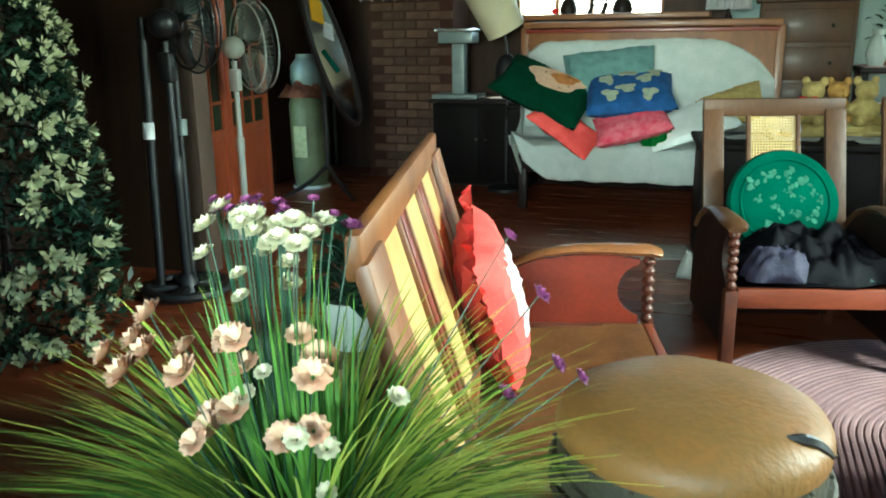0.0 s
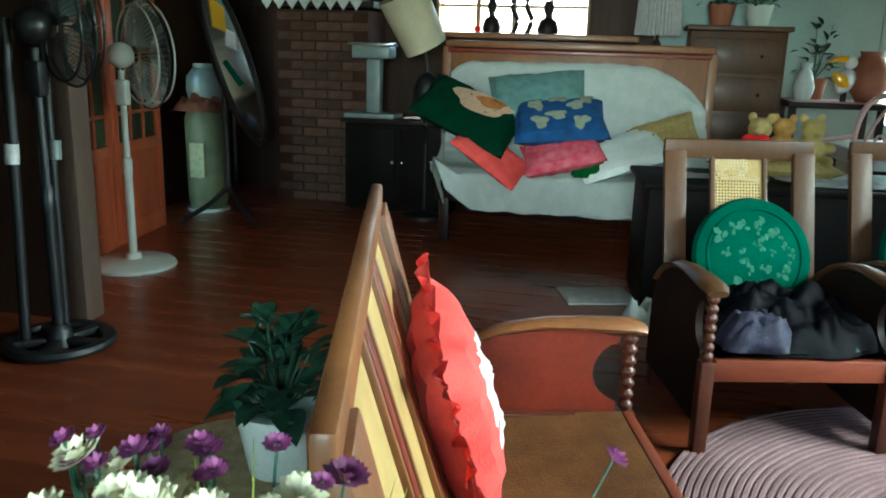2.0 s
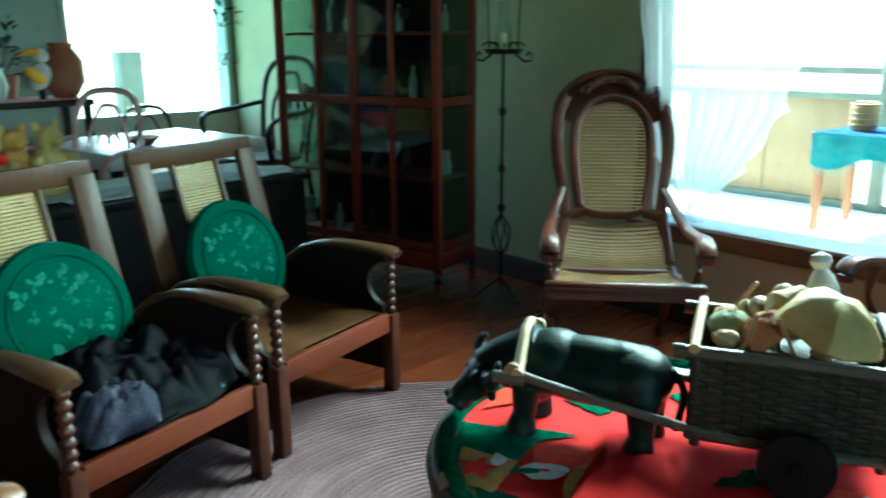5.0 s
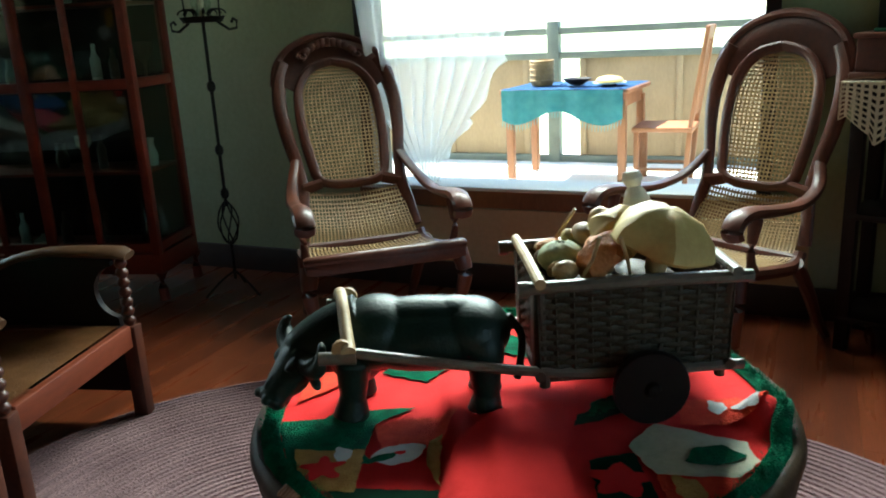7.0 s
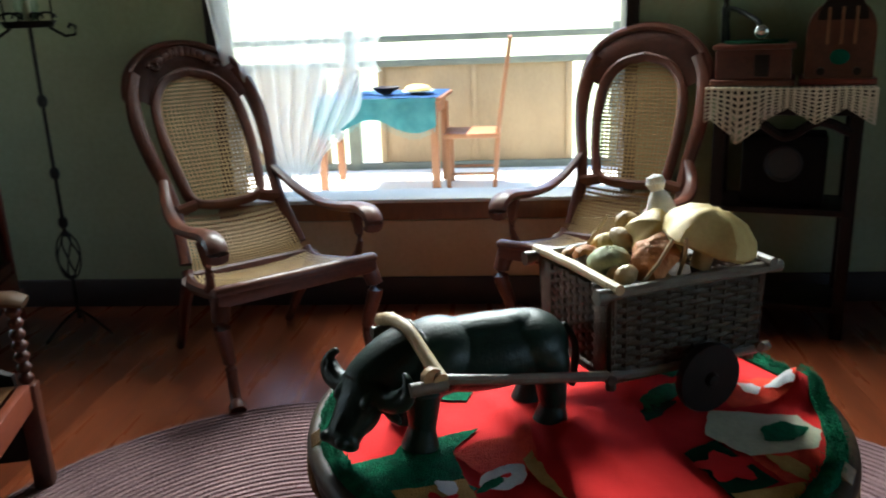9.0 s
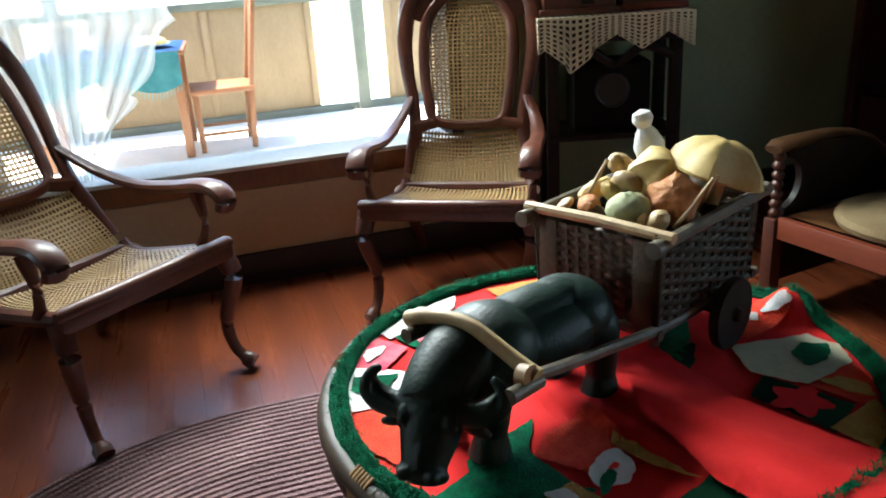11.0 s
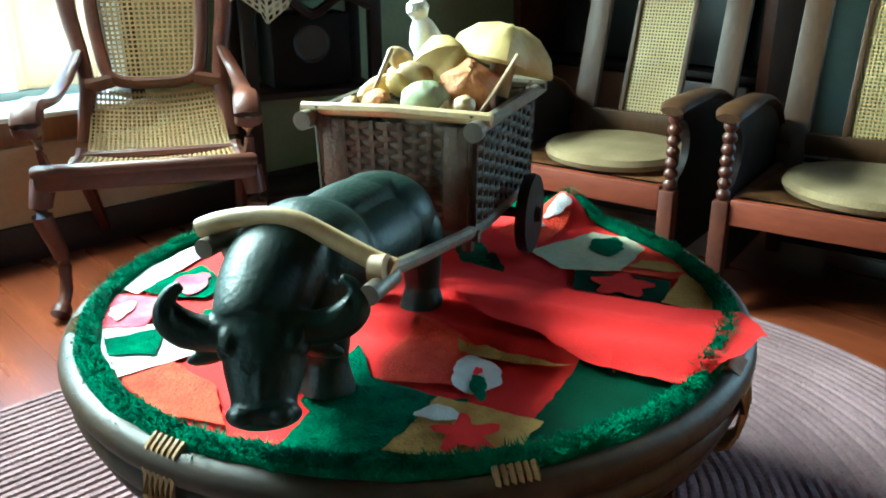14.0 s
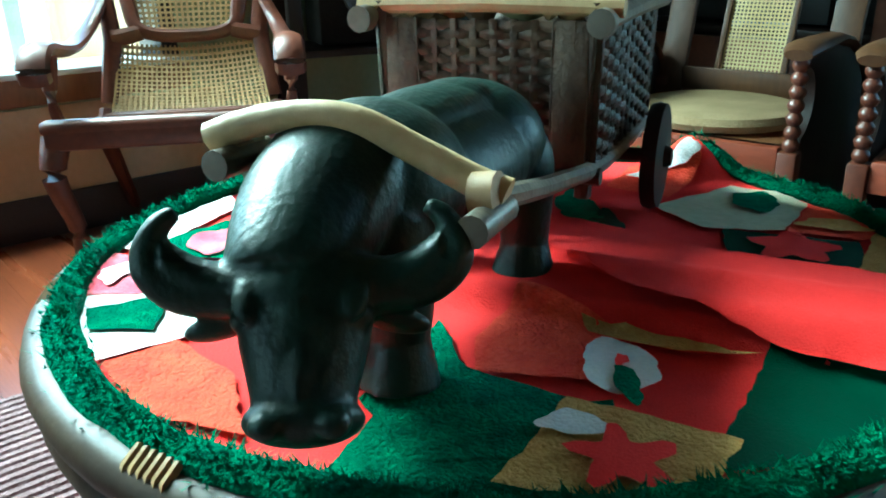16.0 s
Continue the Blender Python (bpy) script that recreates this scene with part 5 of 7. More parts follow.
    (0.090, -0.03, 0.318, 0.026, "yellow", -50), (0.035, 0.015, 0.362, 0.026, "yellow", 20), (0.150, -0.02, 0.285, 0.026, "wicker", 45),
)
for k, (x, y, z, r, mt, tilt) in enumerate(PODS):
    r *= 0.82
    bm = bmn()
    nu, nv = 28, 14
    grid = []
    for i in range(nv + 1):
        a = math.pi * i / nv
        grid.append([bm.verts.new(Vector(((1.15, 1.45, 1.0)[k % 3] * r * math.sin(a) * math.cos(b), (1.0, 0.72, 1.05)[k % 3] * r * math.sin(a) * math.sin(b), (0.78, 0.66, 0.5)[k % 3] * r * math.cos(a))) * (1 + (0.035 if (i // 2 + j // 2) % 2 else -0.035) + 0.05 * wob((a * 2, b * 2, 0), 1, k))) for j, b in enumerate([6.28319 * q / nu for q in range(nu)])])
    for i in range(nv):
        for j in range(nu):
            bm.faces.new((grid[i][j], grid[i + 1][j], grid[i + 1][(j + 1) % nu], grid[i][(j + 1) % nu]))
    bmesh.ops.remove_doubles(bm, verts=bm.verts[:], dist=0.0008)
    single("seed_pod", bm, M[mt], CART @ pose(x, y, z, tilt, -tilt * 0.7, 37 * k), "dried woven pod in the toy cart", "ornament", "ornaments in the toy cart", sharp=35)
for k, (x, y, tilt, turn) in enumerate(((0.10, 0.115, 35, 200), (0.13, -0.08, -30, 60), (0.0, 0.10, 40, 150))):
    single("straw_stick", tube(bmn(), [(0, 0, 0), (0.004, 0, 0.06), (0.0, 0.004, 0.12)], 0.004, 6), M["bone"], CART @ pose(x, y, 0.275, tilt, 0, turn), "thin pale stick poking out of the toy cart", "stick", "sticks in the toy cart")
bm = bmn()
ell(bm, (0, 0, 0), (0.165, 0.115, 0.10), None, 18, 8)
single("packing_straw", bm, M["wicker"], CART @ pose(0, 0, 0.175), "dry brown stuffing filling the toy cart", "stuffing")


# ---- sofa with a white cover ----
SOFA = pose(-0.08, 5.90, 0, 0, 0, 1)


def sofa():
    th = thing("sofa", SOFA, "wooden sofa under a loose white flowered cover", "sofa")
    W = 0.93
    part("top_rail", bar(bmn(), (-W, 0.64, 1.31), (W, 0.64, 1.31), 0.05, 0.05, 0.012), M["woodmid"], th)
    part("moulding", bar(bmn(), (-W + 0.02, 0.625, 1.265), (W - 0.02, 0.625, 1.265), 0.03, 0.03, 0.006), M["woodred"], th)
    part("back_panel", box(bmn(), (0, 0.66, 0.85), (2 * W - 0.04, 0.03, 0.86), None, 0.004), M["woodmid"], th, "pale wooden back panel")
    for s in (-1, 1):
        part("back_post", box(bmn(), (s * (W - 0.01), 0.665, 0.65), (0.06, 0.06, 1.28), None, 0.006), M["woodmid"], th)
        part("front_leg", bar(bmn(), (s * (W - 0.14), 0.06, 0), (s * (W - 0.14), 0.06, 0.30), 0.06, 0.06), M["wooddark"], th)
    part("seat_frame", box(bmn(), (0, 0.34, 0.33), (2 * W - 0.14, 0.56, 0.12), None, 0.01), M["wooddark"], th)

    def f(u, v):
        x = (u - 0.5) * 2
        # from the foot of the skirt over the seat and up the back
        P = [(-0.01, 0.235), (0.0, 0.36), (0.02, 0.47), (0.10, 0.50), (0.40, 0.49), (0.50, 0.56), (0.55, 0.80), (0.575, 1.05), (0.60, 1.17), (0.63, 1.20), (0.68, 1.17)]
        k = v * (len(P) - 1)
        i = min(int(k), len(P) - 2)
        t = k - i
        y, z = P[i][0] * (1 - t) + P[i + 1][0] * t, P[i][1] * (1 - t) + P[i + 1][1] * t
        edge = max(0.0, abs(x) - 0.78) / 0.22
        z -= (0.16 * edge ** 2 + (0.30 * max(0.0, (x - 0.5) / 0.5) ** 1.6)) * max(0, (v - 0.55) / 0.45)
        if x > 0.72:
            z += 0.30 * min(1, (x - 0.72) / 0.16) * max(0, 1 - abs(v - 0.42) / 0.3)
        if v < 0.2 and x < -0.75:
            z += 0.13 * edge
        z += 0.012 * wob((x * 4, v * 7, 0), 1.2, 3) + 0.006 * wob((x * 14, v * 16, 0), 1, 6)
        y += 0.02 * wob((x * 5, v * 4, 3), 1.3, 1) + (0.012 * math.sin(x * 22) * (1 - v / 0.2) if v < 0.2 else 0)
        w = W - 0.03 - (0.12 * (1 - v / 0.25) * (1 if x < 0 else 0.2) if v < 0.25 else 0)
        return Vector((x * w, y, z))
    part("cover", sheet(bmn(), f, 60, 44, 0.006), M["coverwhite"], th, "white cotton cover with faint flowers", sharp=180)
    def side(u, v):
        z = 0.26 + v * (0.28 + 0.6 * max(0, u - 0.45) / 0.55)
        return Vector((-W + 0.035 + 0.10 * (1 - u) * (1 - v) + 0.02 * math.sin(u * 14), 0.01 + u * 0.58, z))
    part("cover_side", sheet(bmn(), side, 20, 12, 0.006), M["coverwhite"], th, sharp=180)


sofa()


def soft(name, w, d, h, mt, m, label, extra=()):
    th = thing(name, m, label, "pillow", "pillows on the sofa")
    part("filling", cushion(bmn(), w, d, h, seed=w * 40), M[mt], th)
    for nm, out, em in extra:
        for o in out:
            bm = prism(bmn(), o, 0.004)
            for v in bm.verts:
                x, y = v.co.x / (w / 2), v.co.y / (d / 2)
                e = max(0.0, (1 - min(1, abs(x)) ** 4) * (1 - min(1, abs(y)) ** 4)) ** 0.45
                v.co.z += h / 2 * e + 0.006
            part(nm, bm, M[em], th)
    return th


def on_sofa(x, y, z, rx, ry, rz):
    return SOFA @ pose(x, y, z, rx, ry, rz)


soft("pillow", 0.72, 0.42, 0.17, "dgreen", on_sofa(-0.66, 0.14, 0.85, 36, 24, -8), "dark green pillow with a peach patterned middle", [("print", [blob((0.05, 0.07), 0.20, 0.10, 0.2), ], "petal"), ("print", [blob((0.10, 0.11), 0.10, 0.055, 0.4)], "straw")])
soft("pillow", 0.62, 0.44, 0.17, "blue", on_sofa(-0.06, 0.16, 0.83, 30, -4, 10), "blue pillow with pale turtle pattern", [("print", [blob((x * 1.25, y * 1.2), 0.062, 0.044, x * 9, 0.22, y * 30) for x, y in ((-0.12, 0.06), (-0.02, -0.04), (0.09, 0.05), (-0.11, -0.09), (0.10, -0.10), (0.0, 0.12), (0.15, 0.12))], "printcream")])
soft("pillow", 0.66, 0.46, 0.16, "bluegrey", on_sofa(-0.22, 0.33, 0.95, 50, -6, 8), "grey-green pillow in clear wrapping")
soft("pillow", 0.52, 0.34, 0.14, "pink", on_sofa(-0.02, 0.02, 0.64, 28, -14, 8), "pink folded pillow lying on the sofa")
soft("pillow", 0.52, 0.30, 0.09, "coral", on_sofa(-0.48, 0.03, 0.60, 28, 34, -6), "coral red pillow under the green one")
soft("pillow", 0.60, 0.46, 0.10, "coverwhite", on_sofa(0.36, 0.14, 0.64, 22, -18, 10), "white wrapped pillow leaning on the sofa")
soft("pillow", 0.44, 0.34, 0.12, "plush", on_sofa(0.62, 0.26, 0.74, 40, -20, 0), "pale yellow pillow on the sofa's end")
gb = thing("plastic_bag", on_sofa(0.16, 0.02, 0.50, 0, 0, 10), "green plastic bag on the sofa", "bag")
part("bag", heap(bmn(), Matrix(), 0.22, 0.20, 0.14, 4.0, 0.6, 22, 20), M["bag"], gb, sharp=60)


# ---- dark chest behind the armchairs ----
def chest():
    th = thing("chest", pose(1.36, 5.05, 0, 0, 0, 6), "low dark wooden chest heaped with papers", "chest")
    part("body", box(bmn(), (0, 0, 0.33), (1.96, 0.58, 0.64), None, 0.012), M["ebony"], th)
    part("lid", box(bmn(), (0, 0, 0.665), (2.02, 0.62, 0.03), None, 0.008), M["ebony"], th)
    for s in (-1, 1):
        part("foot", box(bmn(), (s * 0.9, -0.2, 0.012), (0.08, 0.08, 0.024)), M["wooddark"], th)


chest()
# white sheet added on the chest to stand in for window glare on papers
bm = sheet(bmn(), lambda u, v: Vector(((u - 0.5) * 1.15, (v - 0.5) * 0.52, 0.006 + 0.010 * abs(wob((u * 6, v * 4, 0), 1, 2.0)))), 40, 20, 0.003)
single("white_cloth", bm, M["coverwhite"], pose(1.72, 5.09, 0.681, 0, 0, 6), "white sheet added for papers glaring on the dark chest", "cloth", sharp=180)
rnd = random.Random(12)
for k in range(7):
    bm = bmn()
    sd = rnd.random() * 9
    sheet(bm, lambda u, v: Vector(((u - 0.5) * 0.22, (v - 0.5) * 0.16, 0.006 + 0.012 * abs(wob((u * 3, v * 3, 0), 1, sd)))), 8, 8, 0.003)
    single("paper", bm, M["paper"], pose(0.62 + 0.26 * k, 4.88 + 0.05 * rnd.random(), 0.682 + 0.004 * k, 0, 0, rnd.uniform(-40, 40)), "crumpled white paper on the dark chest", "paper", "papers on the chest")
single("floor_mat", box(bmn(), (0, 0, 0.006), (0.38, 0.30, 0.010), None, 0.003), M["paper"], pose(0.20, 4.92, 0.001, 0, 0, 18), "pale flat mat on the floor by the chest", "mat")
bm = bmn()
heap(bm, Matrix(), 0.22, 0.18, 0.12, 9.0, 0.5, 20, 18)
single("plastic_bag", bm, M["coverwhite"], pose(0.44, 4.52, 0.0), "white crumpled plastic bag on the floor", "bag", sharp=60)


def plush_toy(m, mt, label, bow):
    bm = bmn()
    ell(bm, (0, 0, 0.07), (0.075, 0.065, 0.075))
    ell(bm, (0.0, -0.02, 0.175), (0.058, 0.055, 0.052))
    ell(bm, (0, -0.07, 0.165), (0.026, 0.03, 0.022))
    for s in (-1, 1):
        ell(bm, (s * 0.045, 0, 0.225), (0.022, 0.012, 0.026))
        ell(bm, (s * 0.075, -0.03, 0.085), (0.026, 0.045, 0.026), Matrix.Rotation(s * 0.6, 4, "Z"))
        ell(bm, (s * 0.05, -0.085, 0.028), (0.028, 0.05, 0.026))
    ob = single("plush_toy", bm, M[mt], m, label, "toy", "plush toys on the chest")
    rm = ob.modifiers.new("blend", "REMESH")
    rm.mode, rm.voxel_size, rm.use_smooth_shade = "VOXEL", 0.007, True
    if bow:
        b = thing("ribbon_bow", m, "red ribbon bow on a plush toy", "ribbon")
        for s in (-1, 1):
            part("loop", ell(bmn(), (s * 0.036, -0.082, 0.126), (0.038, 0.014, 0.024), Matrix.Rotation(s * 0.35, 4, "Y")), M["red"], b)
        part("knot", ell(bmn(), (0, -0.092, 0.124), (0.015, 0.013, 0.015)), M["red"], b)


bl = thing("folded_blanket", pose(1.06, 5.18, 0.682, 0, 0, 6), "folded pale yellow blanket on the dark chest", "blanket")
part("lower_fold", cushion(bmn(), 0.66, 0.30, 0.085, Matrix.Translation((0, 0, 0.036)), seed=9.0), M["plush"], bl)
plush_toy(pose(0.96, 5.10, 0.745, 0, 0, -20) @ Matrix.Scale(1.05, 4), "plush", "small yellow plush toy with a red bow", True)
plush_toy(pose(1.22, 5.18, 0.745, 0, 0, 15) @ Matrix.Scale(1.05, 4), "plush", "yellow plush toy sitting on the chest", False)
plush_toy(pose(1.09, 5.22, 0.75, 0, 0, 0), "tan", "tan plush toy behind the others", False)
plush_toy(pose(0.86, 5.10, 0.74, 70, 0, -30), "white", "white plush toy lying on the chest", False)


# ---- glass-fronted cabinet and candle stand by the east wall ----
def vitrine():
    th = thing("glass_cabinet", pose(2.87, 4.39, 0, 0, 0, 15), "tall red-brown glass display cabinet full of glassware", "cabinet")
    D, W, Z0, Z1 = 0.39, 1.10, 0.14, 2.25
    wd = M["woodred"]
    part("base", box(bmn(), (D / 2, W / 2, Z0 + 0.05), (D, W, 0.10), None, 0.006), wd, th)
    part("top", box(bmn(), (D / 2, W / 2, Z1), (D + 0.05, W + 0.05, 0.06), None, 0.01), wd, th)
    part("back_panel", box(bmn(), (D - 0.01, W / 2, 1.2), (0.016, W - 0.04, 1.95), None, 0.002), M["wooddark"], th)
    for x, y in ((0, 0), (0, W), (D, 0), (D, W)):
        part("foot", tube(bmn(), [(x * 0.92 + 0.015, y * 0.97 + 0.015, Z0 + 0.01), (x * 0.92 + 0.02, y * 0.97 + 0.02, 0.07), (x * 0.92 + 0.01, y * 0.97 + 0.01, 0.01)], [0.032, 0.022, 0.026], 8), wd, th)
        part("stile", box(bmn(), (min(max(x, 0.02), D - 0.02), min(max(y, 0.02), W - 0.02), 1.23), (0.04, 0.04, 2.0), None, 0.005), wd, th)
    for y in (0.30, 0.55, 0.80):
        part("stile", box(bmn(), (0.014, y, 1.23), (0.026, 0.05 if y == 0.55 else 0.028, 2.0), None, 0.004), wd, th)
    for z in (0.27, 1.03, 2.18):
        part("rail", box(bmn(), (0.015, W / 2, z), (0.024, W - 0.06, 0.045), None, 0.004), wd, th)
        part("rail", box(bmn(), (D / 2, 0.015, z), (D - 0.06, 0.024, 0.045), None, 0.004), wd, th)
    for y0 in (0.17, 0.425, 0.675, 0.93):
        for z, h in ((0.65, 0.7), (1.605, 1.08)):
            part("pane", box(bmn(), (0.016, y0, z), (0.003, 0.22, h)), M["glassdoor"], th, "glass")
    for z, h in ((0.65, 0.7), (1.605, 1.08)):
        part("pane", box(bmn(), (D / 2, 0.016, z), (D - 0.07, 0.003, h)), M["glassdoor"], th, "glass")
        part("pane", box(bmn(), (D / 2, W - 0.016, z), (D - 0.07, 0.003, h)), M["glassdoor"], th, "glass")
    for z in (0.62, 1.02, 1.38, 1.74):
        part("shelf", box(bmn(), (D / 2 + 0.01, W / 2, z), (D - 0.08, W - 0.06, 0.014), None, 0.002), wd, th)
    return th


vitrine()
VIT = pose(2.87, 4.39, 0, 0, 0, 15)
rnd = random.Random(21)
VASES = [
    [(0.0, 0), (0.03, 0), (0.036, 0.05), (0.02, 0.10), (0.026, 0.13), (0.018, 0.13), (0.0, 0.02)],
    [(0.0, 0), (0.026, 0), (0.006, 0.01), (0.006, 0.06), (0.034, 0.10), (0.036, 0.14), (0.032, 0.14), (0.0, 0.075)],
    [(0.0, 0), (0.04, 0.0), (0.055, 0.045), (0.05, 0.06), (0.02, 0.075), (0.008, 0.09), (0.0, 0.09)],
    [(0.0, 0), (0.022, 0), (0.024, 0.10), (0.010, 0.13), (0.010, 0.17), (0.0, 0.17)],
]
vm = [mesh_of("ornament", lathe(bmn(), p, 14), M["ceramic"]) for p in VASES]
vm2 = [mesh_of("ornament", lathe(bmn(), p, 14), M["glassdoor"]) for p in VASES]
vm3 = [mesh_of("ornament", lathe(bmn(), p, 14), M["wicker"]) for p in VASES]
for z in (0.19, 0.628, 1.028, 1.388, 1.748):
    for k in range(9):
        me = rnd.choice((vm, vm2, vm2, vm3))[rnd.randrange(4)]
        ob = new("ornament", me)
        ob.matrix_basis = VIT @ Matrix.Translation((rnd.uniform(0.12, 0.30), 0.09 + 0.115 * k + rnd.uniform(-0.02, 0.02), z if z > 0.2 else 0.242)) @ Matrix.Scale(rnd.uniform(0.8, 1.35), 4)
        tagged(ob, "small glass or china ornament inside the display cabinet", "ornament", "ornaments in the cabinet")


def candle_stand():
    th = thing("candle_stand", pose(3.07, 4.13, 0), "tall black wrought-iron candle stand with a glass chimney", "candle stand")
    ir = M["iron"]
    UP = 0.085
    part("pole", cyl(bmn(), (0, 0, 0.44), (0, 0, 1.19 + UP), 0.008, None, 8), ir, th)
    for z in (0.50, 0.705, 0.995):
        part("knob", ell(bmn(), (0, 0, z), (0.020, 0.020, 0.028), None, 10, 8), ir, th)
    for k in range(6):
        a = 1.0472 * k
        part("cage_bar", tube(bmn(), spline([(0, 0, 0.47), (0.035 * math.cos(a), 0.035 * math.sin(a), 0.42), (0.05 * math.cos(a + 0.5), 0.05 * math.sin(a + 0.5), 0.35), (0.03 * math.cos(a + 1), 0.03 * math.sin(a + 1), 0.28), (0, 0, 0.25)], 4), 0.004, 6), ir, th)
    part("stem", cyl(bmn(), (0, 0, 0.08), (0, 0, 0.27), 0.008, None, 8), ir, th)
    for k in range(3):
        a = 2.0944 * k + 0.4
        part("foot", tube(bmn(), spline([(0, 0, 0.12), (0.07 * math.cos(a), 0.07 * math.sin(a), 0.08), (0.15 * math.cos(a), 0.15 * math.sin(a), 0.012)], 4), 0.006, 6), ir, th)
    part("tray", lathe(bmn(), [(0.0, 1.19 + UP), (0.085, 1.19 + UP), (0.10, 1.215 + UP), (0.092, 1.215 + UP), (0.0, 1.20 + UP)], 20), ir, th)
    for k in range(8):
        a = 0.7854 * k
        part("leaf_scroll", tube(bmn(), [((0.07 + 0.035 * math.cos(b)) * math.cos(a), (0.07 + 0.035 * math.cos(b)) * math.sin(a), 1.225 + UP + 0.022 * math.sin(b)) for b in [0.6 * q for q in range(8)]], 0.004, 5), ir, th)
    for s in (-1, 1):
        part("arm_scroll", tube(bmn(), [(0.0, s * 0.08, 1.19 + UP), (0, s * 0.14, 1.155 + UP), (0, s * 0.18, 1.16 + UP), (0, s * 0.185, 1.19 + UP), (0, s * 0.165, 1.20 + UP), (0, s * 0.155, 1.185 + UP)], 0.006, 6), ir, th)
        part("rod", cyl(bmn(), (0, s * 0.095, 1.20 + UP), (0, s * 0.115, 1.62 + UP), 0.004, None, 6), ir, th)
    part("hoop", tube(bmn(), [(0.115 * math.cos(0.3927 * k), 0.115 * math.sin(0.3927 * k), 1.62 + UP) for k in range(16)], 0.005, 6, closed=True), ir, th)
    part("chimney", lathe(bmn(), [(0.032, 1.22 + UP), (0.045, 1.27 + UP), (0.028, 1.36 + UP), (0.024, 1.44 + UP)], 16), M["glassdoor"], th, "clear glass chimney")
    part("candle", cyl(bmn(), (0, 0, 1.205 + UP), (0, 0, 1.29 + UP), 0.014), M["cream"], th)


candle_stand()


# ---- the west side ----
def frosted_tree():
    th = thing("artificial_tree", pose(-2.22, 2.62, 0), "dense dark artificial tree with frosted cream flowers", "tree")
    rnd = random.Random(5)
    part("trunk", tube(bmn(), [(0, 0, 0.0), (0.01, 0.0, 0.9), (0, 0.01, 1.9)], [0.035, 0.025, 0.01], 8), M["wooddark"], th)
    part("base", lathe(bmn(), [(0.0, 0), (0.16, 0), (0.14, 0.03), (0.04, 0.06), (0.0, 0.06)], 18), M["wooddark"], th)
    bm = bmn()
    def rad(z):
        return 0.47 * (1 - (z / 2.4) ** 1.6) * (0.8 + 0.2 * min(1, z / 0.25))
    for k in range(46):
        a, z = 2.39996 * k, 0.06 + 1.8 * k / 46
        r = rad(z)
        tube(bm, [(0, 0, z + 0.05), (r * 0.5 * math.cos(a), r * 0.5 * math.sin(a), z + 0.05), (r * 0.9 * math.cos(a), r * 0.9 * math.sin(a), z)], 0.006, 5)
    part("branches", bm, M["wooddark"], th)
    bm = bmn()
    for k in range(9500):
        z = rnd.uniform(0.03, 1.95)
        a = rnd.uniform(0, 6.28319)
        r = rad(z) * math.sqrt(rnd.uniform(0.25, 1.0)) * (1 + 0.14 * wob((math.cos(a) * 2, math.sin(a) * 2, z * 3), 1.5))
        p = Vector((r * math.cos(a), r * math.sin(a), z))
        d = Vector((math.cos(a) + rnd.gauss(0, 0.6), math.sin(a) + rnd.gauss(0, 0.6), rnd.gauss(0.1, 0.6))).normalized()
        ln, w = rnd.uniform(0.035, 0.075), rnd.uniform(0.007, 0.014)
        s = d.cross(Vector((rnd.random(), rnd.random(), 1))).normalized() * w
        v = [bm.verts.new(p), bm.verts.new(p + d * ln * 0.5 + s), bm.verts.new(p + d * ln), bm.verts.new(p + d * ln * 0.5 - s)]
        bm.faces.new(v)
    tagged(part("leaves", bm, M["leafdark"], th), kind="stuff")
    fl = []
    for j in range(4):
        bm = bmn()
        for q in range(16):
            a = 6.28319 * q / 16 + rnd.uniform(-0.2, 0.2)
            el = rnd.uniform(0.15, 1.2)
            d = Vector((math.cos(a) * math.cos(el), math.sin(a) * math.cos(el), math.sin(el)))
            s = d.cross(Vector((0, 0, 1))).normalized() * 0.006
            ln = rnd.uniform(0.026, 0.042)
            v = [bm.verts.new(d * 0.004), bm.verts.new(d * ln * 0.7 + s), bm.verts.new(d * ln), bm.verts.new(d * ln * 0.7 - s)]
            bm.faces.new(v)
        fl.append(mesh_of("flower", bm, M["tip"]))
    for k in range(290):
        z = rnd.uniform(0.04, 1.85)
        a = rnd.uniform(-2.6, 1.4)
        r = rad(z) * rnd.uniform(0.86, 1.04) * (1 + 0.14 * wob((math.cos(a) * 2, math.sin(a) * 2, z * 3), 1.5))
        o = new("flower", rnd.choice(fl))
        o.parent = th
        o.matrix_basis = Matrix.Translation((r * math.cos(a), r * math.sin(a), z)) @ Vector((math.cos(a), math.sin(a), rnd.uniform(-0.2, 0.7))).to_track_quat("Z", "Y").to_matrix().to_4x4() @ Matrix.Scale(rnd.uniform(0.9, 1.7), 4)


frosted_tree()


def grille_fan(name, m, zc, r, facing, pole, blade, base_r, label, holes):
    th = thing(name, m, label, "fan")
    if holes:
        part("base", tube(bmn(), [(base_r * math.cos(6.28319 * k / 40), base_r * math.sin(6.28319 * k / 40), 0.03) for k in range(40)], 0.03, 8, 0.8, True), pole, th)
        for k in range(5):
            a = 6.28319 * k / 5
            part("spoke", bar(bmn(), (0, 0, 0.032), (base_r * math.cos(a), base_r * math.sin(a), 0.032), 0.05, 0.03), pole, th)
        part("hub", lathe(bmn(), [(0.0, 0.01), (0.06, 0.01), (0.05, 0.07), (0.03, 0.10), (0, 0.10)], 18), pole, th)
    else:
